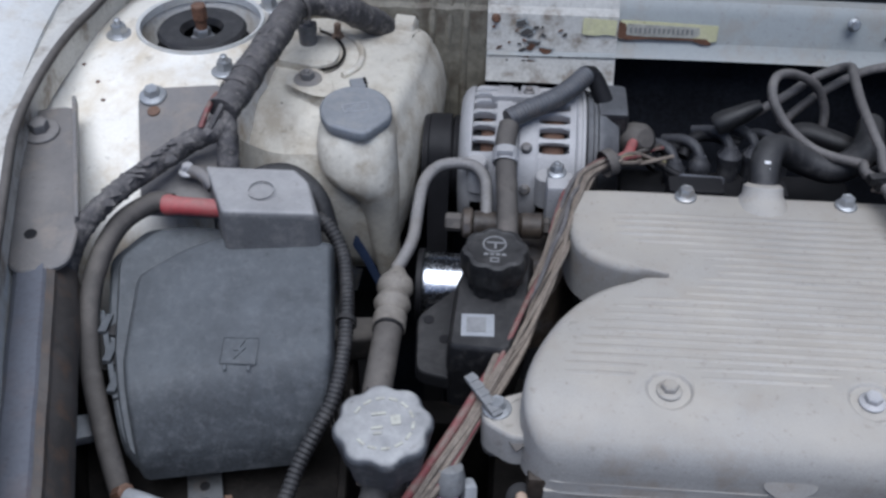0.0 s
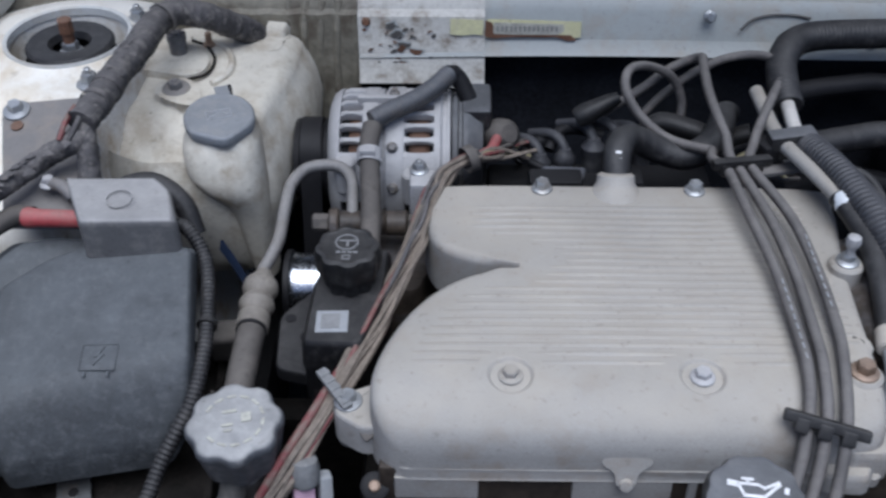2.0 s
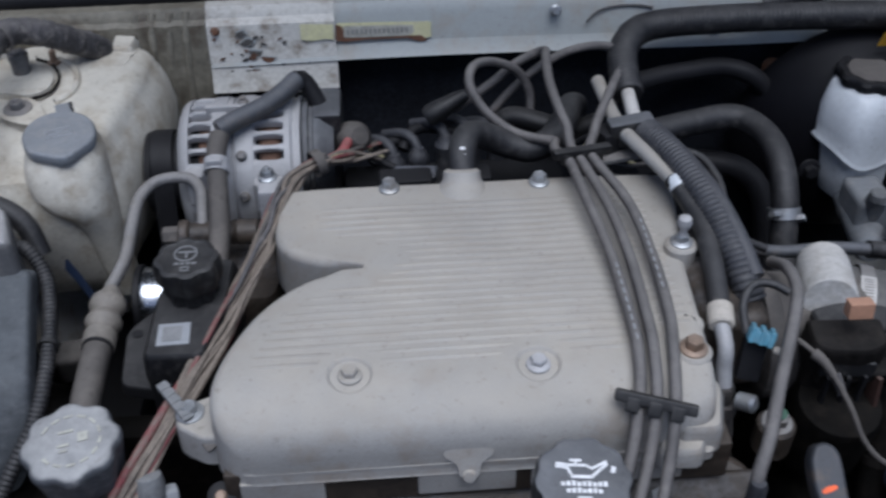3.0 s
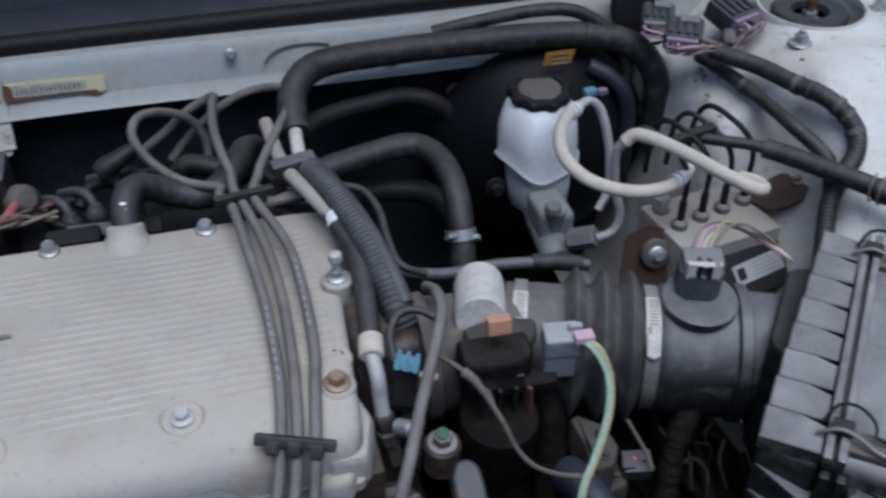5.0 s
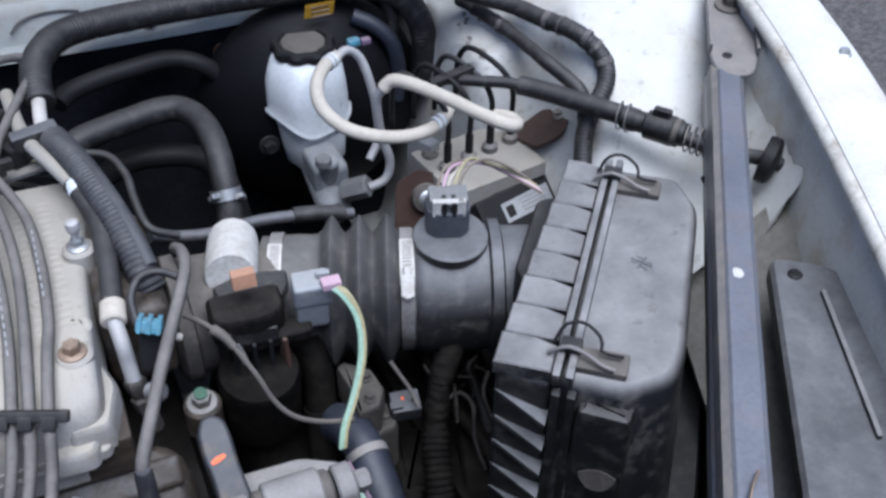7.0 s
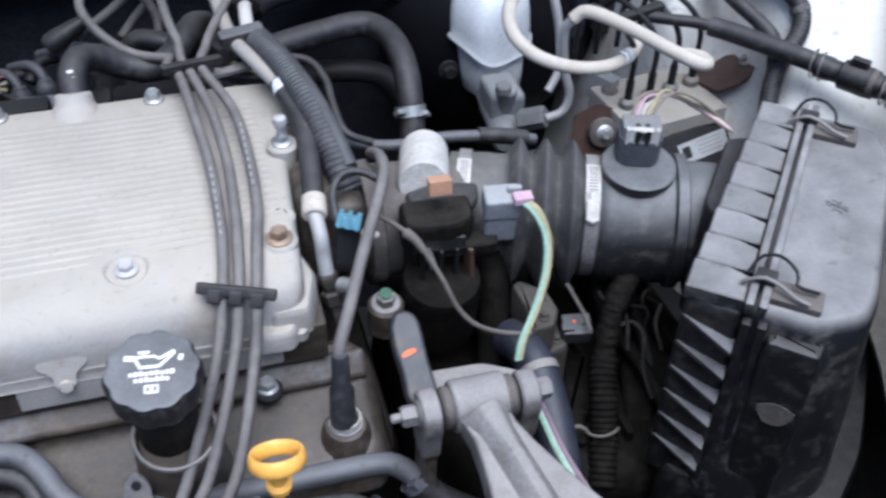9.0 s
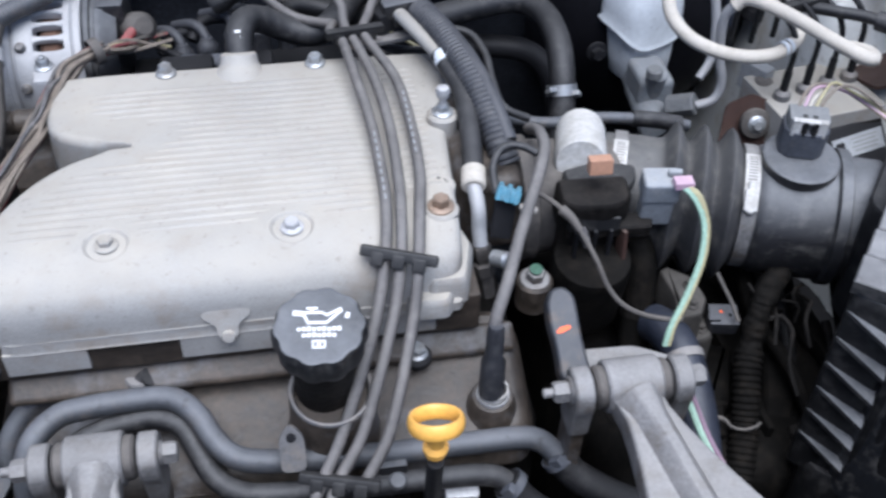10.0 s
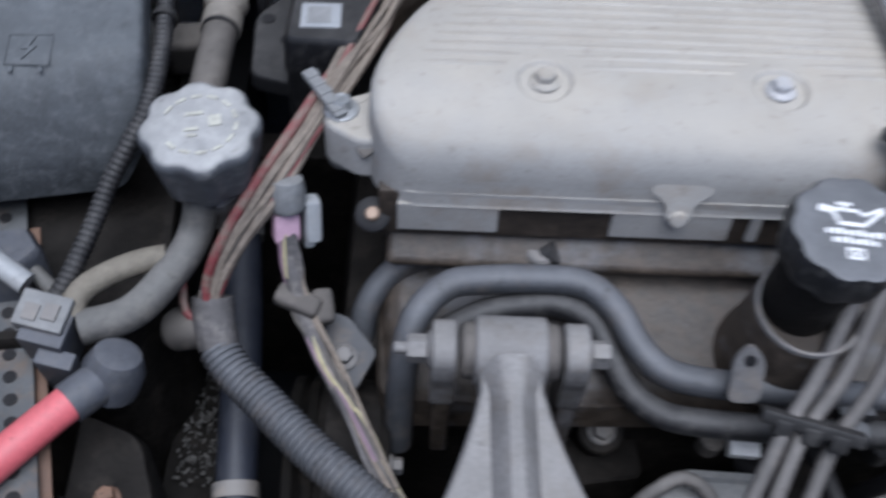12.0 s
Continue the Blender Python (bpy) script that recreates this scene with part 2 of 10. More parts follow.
M_YELLOW = surface("yellow_dipstick_plastic", (0.78, 0.42, 0.08), 0.4, vary=0.08, stain=(0.4, 0.22, 0.06), stain_amount=0.3, dust=0.06, bump=0.03)
M_LABEL_YELLOW = surface("yellow_label_paper", (0.72, 0.40, 0.03), 0.6, vary=0.08, dust=0.1, bump=0.02)
M_LABEL_PALE = surface("pale_yellow_label", (0.62, 0.60, 0.36), 0.6, vary=0.1, stain=(0.5, 0.46, 0.36), stain_amount=0.5, stain_scale=60, bump=0.02)
M_LABEL_WHITE = surface("pale_grey_label", (0.30, 0.31, 0.32), 0.55, vary=0.1, stain=(0.3, 0.29, 0.28), stain_amount=0.4, stain_scale=60, bump=0.02)
M_PRINT_WHITE = surface("white_print", (0.78, 0.78, 0.78), 0.5, vary=0.12, stain=(0.35, 0.34, 0.33), stain_amount=0.4, stain_scale=90, bump=0.0)
M_PRINT_WORN = surface("worn_yellowed_print", (0.44, 0.43, 0.37), 0.6, vary=0.2, stain=(0.3, 0.29, 0.28), stain_amount=0.7, stain_scale=120, bump=0.0)
M_PALE_CAST = surface("pale_cast_housing", (0.54, 0.53, 0.51), 0.6, 0.08, vary=0.18, stain=(0.27, 0.24, 0.20), stain_amount=0.6, stain_scale=28, stain_at=(0.47, 0.68), dust=0.5, dust_colour=(0.52, 0.49, 0.445), bump=0.12)
M_PRINT_GREY = surface("grey_print", (0.22, 0.22, 0.22), 0.6, vary=0.15, bump=0.0)
M_PRINT_DARK = surface("dark_print", (0.08, 0.075, 0.07), 0.6, vary=0.15, bump=0.0)
M_BLUE = surface("light_blue_connector", (0.10, 0.27, 0.37), 0.45, vary=0.2, stain=(0.2, 0.25, 0.27), stain_amount=0.4, stain_scale=60, dust=0.15, bump=0.04)
M_PURPLE = surface("purple_connector_lock", (0.20, 0.135, 0.22), 0.5, vary=0.2, dust=0.3, bump=0.04)
M_GREEN = surface("green_paint_mark", (0.07, 0.17, 0.11), 0.55, vary=0.3, bump=0.04)
M_ORANGE = surface("orange_paint_mark", (0.85, 0.13, 0.03), 0.55, vary=0.1, bump=0.0)
M_GREY_CONN = surface("grey_connector_plastic", (0.17, 0.175, 0.18), 0.55, vary=0.2, stain=(0.26, 0.25, 0.235), stain_amount=0.4, stain_scale=50, dust=0.4, dust_colour=(0.25, 0.245, 0.235), bump=0.06)
M_PINK_CONN = surface("pink_connector_plastic", (0.50, 0.33, 0.42), 0.55, vary=0.1, dust=0.25, bump=0.05)
M_CLIP = surface("copper_coloured_clip", (0.52, 0.29, 0.19), 0.45, 0.3, vary=0.1, dust=0.15, bump=0.03)
M_GLASSY = surface("dark_windscreen_glass", (0.010, 0.013, 0.022), 0.06, vary=0.1, bump=0.0, spec=0.6)
M_GRATE = surface("galvanised_perforated_steel", (0.085, 0.09, 0.098), 0.55, 0.4, vary=0.2, stain=(0.17, 0.10, 0.05), stain_amount=0.5, dust=0.3, dust_colour=(0.16, 0.158, 0.15), bump=0.06)
M_PIPE = surface("dusty_pipe_paint", (0.05, 0.053, 0.06), 0.45, vary=0.2, grain=500, stain=(0.12, 0.10, 0.085), stain_amount=0.4, stain_scale=30, dust=0.65, dust_colour=(0.168, 0.172, 0.186), bump=0.10, specks=0.5, speck_scale=110)
M_HOSE_PALE = surface("dusty_pale_hose", (0.075, 0.072, 0.069), 0.7, vary=0.25, grain=300, stain=(0.17, 0.155, 0.135), stain_amount=0.5, stain_scale=40, dust=0.65, dust_colour=(0.20, 0.195, 0.185), bump=0.12)
M_HOSE_TAN = surface("dusty_tan_hose", (0.13, 0.115, 0.09), 0.75, vary=0.25, grain=300, stain=(0.24, 0.215, 0.17), stain_amount=0.5, stain_scale=40, dust=0.5, dust_colour=(0.25, 0.225, 0.185), bump=0.12)
M_HOSE_BLUE = surface("dark_blue_rubber", (0.016, 0.020, 0.034), 0.5, vary=0.25, stain=(0.05, 0.05, 0.058), stain_amount=0.4, dust=0.2, dust_colour=(0.07, 0.073, 0.083), bump=0.06)
M_CONN_BLUE = surface("dusty_blue_grey_plastic", (0.062, 0.067, 0.082), 0.55, vary=0.25, stain=(0.12, 0.115, 0.11), stain_amount=0.4, stain_scale=40, dust=0.45, dust_colour=(0.135, 0.137, 0.15), bump=0.08)
M_DUST_CAST = surface("dirt_caked_casting", (0.060, 0.054, 0.047), 0.75, vary=0.4, grain=220, stain=(0.03, 0.025, 0.02), stain_amount=0.8, stain_scale=22, dust=0.5, dust_colour=(0.088, 0.080, 0.071), bump=0.3, bump_scale=300)
M_CONN_DARK = surface("dark_connector_plastic", (0.035, 0.036, 0.042), 0.5, vary=0.25, stain=(0.12, 0.115, 0.11), stain_amount=0.4, stain_scale=40, dust=0.45, dust_colour=(0.105, 0.105, 0.112), bump=0.06)
M_GRIME = surface("oily_grime", (0.013, 0.0115, 0.0105), 0.65, vary=0.4, grain=150, stain=(0.038, 0.032, 0.027), stain_amount=0.5, stain_scale=22, dust=0.2, dust_colour=(0.04, 0.036, 0.032), bump=0.35, bump_scale=260, spec=0.15)
M_AIRBOX = surface("dusty_air_box_plastic", (0.012, 0.013, 0.016), 0.45, vary=0.25, grain=500, stain=(0.19, 0.18, 0.165), stain_amount=0.35, stain_scale=22, dust=0.88, dust_colour=(0.275, 0.27, 0.268), bump=0.08, specks=0.45, speck_scale=60)
# near-black dirt tone; shade deep in the bay is put into its colour
M_SHADED_DIRT = surface("shade_darkened_dirt", (0.0065, 0.006, 0.0055), 0.75, vary=0.4, grain=160, stain=(0.022, 0.018, 0.014), stain_amount=0.5, stain_scale=26, dust=0.12, dust_colour=(0.030, 0.026, 0.022), bump=0.35, bump_scale=300, spec=0.08)
M_ASPHALT = surface("grey_asphalt", (0.085, 0.08, 0.078), 0.9, vary=0.5, grain=130, stain=(0.15, 0.14, 0.135), stain_amount=0.5, stain_scale=40, bump=0.6, bump_scale=160)

# ---- mesh helpers ----
HOME = {}


def thing(name, at, label, category, group="", kind=""):
    """An empty at the base of a thing; its parts are built in world metres under it."""
    ob = new(name)
    ob.location = at
    ob.empty_display_size = 0.02
    HOME[ob] = Matrix.Translation(at)
    return tagged(ob, label, category, group, kind)


def hang(ob, parent, m=None):
    ob.matrix_basis = m or Matrix.Identity(4)
    if parent is not None:
        ob.parent = parent
        ob.matrix_parent_inverse = HOME[parent].inverted()
    HOME[ob] = m or Matrix.Identity(4)
    return ob


def finish(me, material, angle=38):
    me.materials.append(material)
    me.polygons.foreach_set("use_smooth", [True] * len(me.polygons))
    me.set_sharp_from_angle(angle=radians(angle))
    return me


def part(name, bm, material, parent, label="", m=None, angle=38):
    me = bpy.data.meshes.new(name)
    bmesh.ops.recalc_face_normals(bm, faces=bm.faces)
    bm.to_mesh(me)
    bm.free()
    finish(me, material, angle)
    ob = hang(new(name, me), parent, m)
    # broad faces stay flat beside their rounded edges
    even = ob.modifiers.new("even_shading", "WEIGHTED_NORMAL")
    even.keep_sharp = True
    return tagged(ob, label) if label else ob


def part_of(name, verts, faces, material, parent, label="", angle=38):
    me = bpy.data.meshes.new(name)
    me.from_pydata([tuple(v) for v in verts], [], faces)
    finish(me, material, angle)
    ob = hang(new(name, me), parent)
    return tagged(ob, label) if label else ob


def axis(at, way, spin=0.0):
    """A pose at a point whose local z looks along way."""
    q = Vector(way).normalized().to_track_quat("Z", "Y")
    return Matrix.Translation(at) @ q.to_matrix().to_4x4() @ Matrix.Rotation(radians(spin), 4, "Z")


def box(bm, size, m, bevel=0.002, segments=2, taper=1.0):
    made = bmesh.ops.create_cube(bm, size=1.0)["verts"]
    for v in made:
        k = taper if v.co.z > 0 else 1.0
        v.co = Vector((v.co.x * size[0] * k, v.co.y * size[1] * k, v.co.z * size[2]))
    if bevel > 0:
        edges = list({e for v in made for e in v.link_edges})
        res = bmesh.ops.bevel(bm, geom=edges, offset=min(bevel, min(size) * 0.45), segments=segments, affect="EDGES", profile=0.6)
        made = list({v for f in res["faces"] for v in f.verts} | {v for v in made if v.is_valid})
    bmesh.ops.transform(bm, matrix=m, verts=made)
    return made


def lathe(bm, profile, m, segments=32, lobes=0, depth=0.0, caps=True):
    """Turns (radius, height) pairs round local z; lobes scallop the rim."""
    rings = []
    for r, z in profile:
        ring = []
        for i in range(segments):
            a = 2 * math.pi * i / segments
            k = r
            if lobes and r > 0.6 * max(p[0] for p in profile):
                k = r * (1 - depth * (0.5 - 0.5 * math.cos(a * lobes)) ** 1.5)
            ring.append(bm.verts.new(m @ Vector((k * math.cos(a), k * math.sin(a), z))))
        rings.append(ring)
    for a, b in zip(rings, rings[1:]):
        for i in range(segments):
            j = (i + 1) % segments
            bm.faces.new((a[i], a[j], b[j], b[i]))
    if caps:
        bm.faces.new(rings[0][::-1])
        bm.faces.new(rings[-1])
    return bm


def rod(bm, a, b, r, segments=20, edge=0.0015, r2=None):
    """A bevelled cylinder from a to b."""
    a, b = Vector(a), Vector(b)
    h = (b - a).length
    r2 = r if r2 is None else r2
    e = min(edge, r * 0.4, h * 0.3)
    return lathe(bm, [(r - e, 0), (r, e), (r2, h - e), (r2 - e, h)], axis(a, b - a), segments)


def prism(bm, outline, rings, m=None):
    """An outline (counter-clockwise x, y) raised through (inset, z) rings, closed above and below."""
    m = m or Matrix.Identity(4)
    pts = [Vector((p[0], p[1])) for p in outline]
    n = len(pts)
    out = []
    for i in range(n):
        d0 = (pts[i] - pts[i - 1]).normalized()
        d1 = (pts[(i + 1) % n] - pts[i]).normalized()
        t = (d0 + d1)
        t = t.normalized() if t.length > 1e-6 else d1
        c = max(0.45, t.dot(d1))
        out.append(Vector((-t.y, t.x)) / c)
    loops = []
    for inset, z in rings:
        loops.append([bm.verts.new(m @ Vector((p.x + o.x * inset, p.y + o.y * inset, z(p.x + o.x * inset, p.y + o.y * inset) if callable(z) else z))) for p, o in zip(pts, out)])
    for a, b in zip(loops, loops[1:]):
        for i in range(n):
            j = (i + 1) % n
            bm.faces.new((a[i], a[j], b[j], b[i]))
    bm.faces.new(loops[0][::-1])
    bm.faces.new(loops[-1])
    return bm


def rounded(points, r, steps=5):
    """Rounds the corners of an outline with radius-like length r."""
    out = []
    n = len(points)
    for i in range(n):
        p, a, b = (Vector(points[k % n]) for k in (i, i - 1, i + 1))
        da, db = (a - p), (b - p)
        k = min(r, da.length * 0.45, db.length * 0.45)
        s, e = p + da.normalized() * k, p + db.normalized() * k
        for j in range(steps + 1):
            t = j / steps
            out.append(tuple((1 - t) ** 2 * s + 2 * t * (1 - t) * p + t * t * e))
    return out


def smooth_path(points, step=0.004, closed=False):
    """Catmull-Rom through the points, evenly stepped."""
    p = [Vector(q) for q in points]
    if len(p) == 2:
        p = [p[0], (p[0] + p[1]) / 2, p[1]]
    ext = [p[-1], *p, p[0], p[1]] if closed else [2 * p[0] - p[1], *p, 2 * p[-1] - p[-2]]
    dense = []
    for i in range(1, len(ext) - 2):
        a, b, c, d = ext[i - 1:i + 3]
        for k in range(16):
            t = k / 16
            dense.append(0.5 * ((2 * b) + (c - a) * t + (2 * a - 5 * b + 4 * c - d) * t * t + (3 * b - a - 3 * c + d) * t ** 3))
    if not closed:
        dense.append(p[-1])
    xyz = np.array(dense)
    run = np.r_[0, np.cumsum(np.linalg.norm(np.diff(xyz, axis=0), axis=1))]
    count = max(3, int(run[-1] / step) + 1)
    at = np.linspace(0, run[-1], count)
    return np.stack([np.interp(at, run, xyz[:, k]) for k in range(3)], 1), at


def tube_mesh(points, r, segments=12, step=0.005, pitch=0.0, depth=0.0, wobble=0.0, flat=1.0, creases=0.0):
    """Vertices and faces of a hose; pitch and depth make it corrugated; r may be a pair for a taper."""
    if pitch:
        step = pitch / 4
    xyz, at = smooth_path(points, step)
    n = len(xyz)
    tan = np.gradient(xyz, axis=0)
    tan /= np.linalg.norm(tan, axis=1)[:, None]
    up = np.cross(tan[0], (0.3, 0.2, 1.0))
    if np.linalg.norm(up) < 1e-3:
        up = np.cross(tan[0], (1.0, 0, 0))
    up /= np.linalg.norm(up)
    r0, r1 = r if isinstance(r, tuple) else (r, r)
    verts, faces = [], []
    ang = np.linspace(0, 2 * np.pi, segments, endpoint=False)
    for i in range(n):
        up = up - tan[i] * (up @ tan[i])
        up /= np.linalg.norm(up)
        side = np.cross(tan[i], up)
        k = r0 + (r1 - r0) * i / (n - 1)
        if pitch:
            k *= 1 - depth * (1, 0.6, 0, 0)[i % 4] if depth else 1
        if wobble:
            k *= 1 + wobble * noise.noise(Vector(xyz[i]) * 60)
        for a in ang:
            c = 1.0
            if creases:
                c += creases * noise.noise(Vector((at[i] * 260 + 1.3 * math.sin(a), 1.2 * math.cos(a), 1.2 * math.sin(a) + r0 * 900)))
                c -= creases * 0.9 * max(0.0, noise.noise(Vector((at[i] * 620, 2.0 * math.cos(a), 2.0 * math.sin(a) + 7.0))))
            verts.append(xyz[i] + k * c * (np.cos(a) * up * flat + np.sin(a) * side))
    for i in range(n - 1):
        for j in range(segments):
            q = (j + 1) % segments
            faces.append((i * segments + j, i * segments + q, (i + 1) * segments + q, (i + 1) * segments + j))
    faces.append(tuple(range(segments))[::-1])
    faces.append(tuple((n - 1) * segments + j for j in range(segments)))
    return verts, faces


def hose(name, points, r, material, parent, label="", **kw):
    v, f = tube_mesh(points, r, **kw)
    return part_of(name, v, f, material, parent, label, angle=50)


_bolts = {}


def bolt(parent, at, way=(0, 0, 1), size=0.010, material=None, washer=1.75, height=0.6, name="bolt", label="", stud=0.0, spin=None):
    """A hexagon flange bolt; size is across the flats."""
    material = material or M_STEEL
    key = (size, material.name, washer, height, stud, name)
    if key not in _bolts:
        bm = bmesh.new()
        s = size / 2
        lathe(bm, [(s * washer, 0), (s * washer, 0.0012), (s * washer - 0.0006, 0.0018), (s * 1.12, 0.0026)], Matrix.Identity(4), 24)
        h = size * height
        lathe(bm, [(s * 1.12, 0.002), (s * 1.15, 0.0022 + h * 0.75), (s * 1.0, 0.002 + h)], Matrix.Identity(4), 6)
        lathe(bm, [(s * 0.72, h), (s * 0.72, 0.0022 + h), (s * 0.55, 0.0014 + h)], Matrix.Identity(4), 14)
        if stud:
            lathe(bm, [(s * 0.5, h), (s * 0.5, h + stud), (s * 0.35, h + stud + 0.001)], Matrix.Identity(4), 12)
        me = bpy.data.meshes.new(name)
        bm.to_mesh(me)
        bm.free()
        _bolts[key] = finish(me, material, 30)
    m = axis(at, way, spin if spin is not None else (at[0] * 9173 + at[1] * 3911) % 60)
    ob = hang(new(name, _bolts[key]), parent, m)
    return tagged(ob, label) if label else ob


def ring_band(bm, centre, way, r, width, thick=0.0015, segments=28):
    """A clamp band round an axis."""
    lathe(bm, [(r, -width / 2), (r + thick, -width / 2), (r + thick, width / 2), (r, width / 2), (r, -width / 2)], axis(centre, way), segments, caps=False)


def smoothstep(a, b, x):
    t = min(1.0, max(0.0, (x - a) / (b - a)))
    return t * t * (3 - 2 * t)


def sheet(bm, us, vs, place, thick=0.002):
    """A grid sheet placed by place(u, v), with thickness downwards."""
    top = [[bm.verts.new(place(u, v)) for v in vs] for u in us]
    low = [[bm.verts.new(Vector(place(u, v)) - Vector((0, 0, thick))) for v in vs] for u in us]
    nu, nv = len(us), len(vs)
    for i in range(nu - 1):
        for j in range(nv - 1):
            bm.faces.new((top[i][j], top[i + 1][j], top[i + 1][j + 1], top[i][j + 1]))
            bm.faces.new((low[i][j], low[i][j + 1], low[i + 1][j + 1], low[i + 1][j]))
    for i in range(nu - 1):
        bm.faces.new((top[i][0], low[i][0], low[i + 1][0], top[i + 1][0]))
        bm.faces.new((top[i][-1], top[i + 1][-1], low[i + 1][-1], low[i][-1]))
    for j in range(nv - 1):
        bm.faces.new((top[0][j], top[0][j + 1], low[0][j + 1], low[0][j]))
        bm.faces.new((top[-1][j], low[-1][j], low[-1][j + 1], top[-1][j + 1]))


def strip_along(bm, points, profile, step=0.01):
    """Sweeps an (across, up) profile along a path in plan; across is to the path's right."""
    xyz, _ = smooth_path(points, step)
    tan = np.gradient(xyz, axis=0)
    rows = []
    for p, t in zip(xyz, tan):
        side = Vector((t[1], -t[0], 0)).normalized()
        rows.append([bm.verts.new(Vector(p) + side * a + Vector((0, 0, u))) for a, u in profile])
    k = len(profile)
    for a, b in zip(rows, rows[1:]):
        for i in range(k):
            j = (i + 1) % k
            bm.faces.new((a[i], a[j], b[j], b[i]))
    bm.faces.new(rows[0])
    bm.faces.new(rows[-1][::-1])

# ---- ground and car body ----
MID = 0.30  # the car's middle line


def side(x, left):
    return x if left else 2 * MID - x


bm = bmesh.new()
box(bm, (400, 400, 0.2), Matrix.Translation((0, 0, -0.1)), 0)
tagged(part("ground", bm, M_ASPHALT, None), "grey worn asphalt under and beside the car", "ground", kind="structure")

body = thing("car_body", (MID, 0.6, 0.3), "white painted car body round an open engine bay, dusty and stained", "car body", kind="structure")

TOWER_Z = 0.922


def tower_height(x, y, left=True):
    """The inner wing and strut tower pressing, given for the side with smaller x."""
    cx, cy = -0.273, 0.80
    r = math.hypot(x - cx, y - cy)
    front = smoothstep(0.71, 0.53, y)
    if left:
        z = TOWER_Z - 0.022 * smoothstep(0.075, 0.15, r) - 0.05 * smoothstep(0.20, 0.36, r) - 0.16 * smoothstep(0.67, 0.49, y)
        edge = -0.218 - 0.035 * smoothstep(0.80, 0.60, y)
        z -= 0.34 * smoothstep(edge, edge + 0.045, x)
    else:
        # a pressed step before the tower, then an apron that falls towards the front and the engine
        z = TOWER_Z - 0.014 * smoothstep(0.085, 0.16, r) - 0.008 * smoothstep(0.66, 0.635, y + 0.10 * (x + 0.30)) - 0.075 * smoothstep(0.69, 0.49, y) - 0.20 * max(0.0, 0.56 - y)
        z -= 0.050 * smoothstep(-0.235, -0.150, x)
        z -= 0.078 * smoothstep(-0.222, -0.184, x) * smoothstep(0.570, 0.615, y) * smoothstep(0.722, 0.680, y)
        edge = -0.142 - 0.045 * smoothstep(0.72, 0.56, y)
        z -= 0.30 * smoothstep(edge, edge + 0.04, x)
    outer = smoothstep(-0.362, -0.395, x - (0.045 if left else 0.10) * smoothstep(0.70, 0.35, y))
    z = z * (1 - outer) + (0.925 - 0.05 * front) * outer
    return z + 0.0015 * noise.noise(Vector((x, y, 0)) * 22)


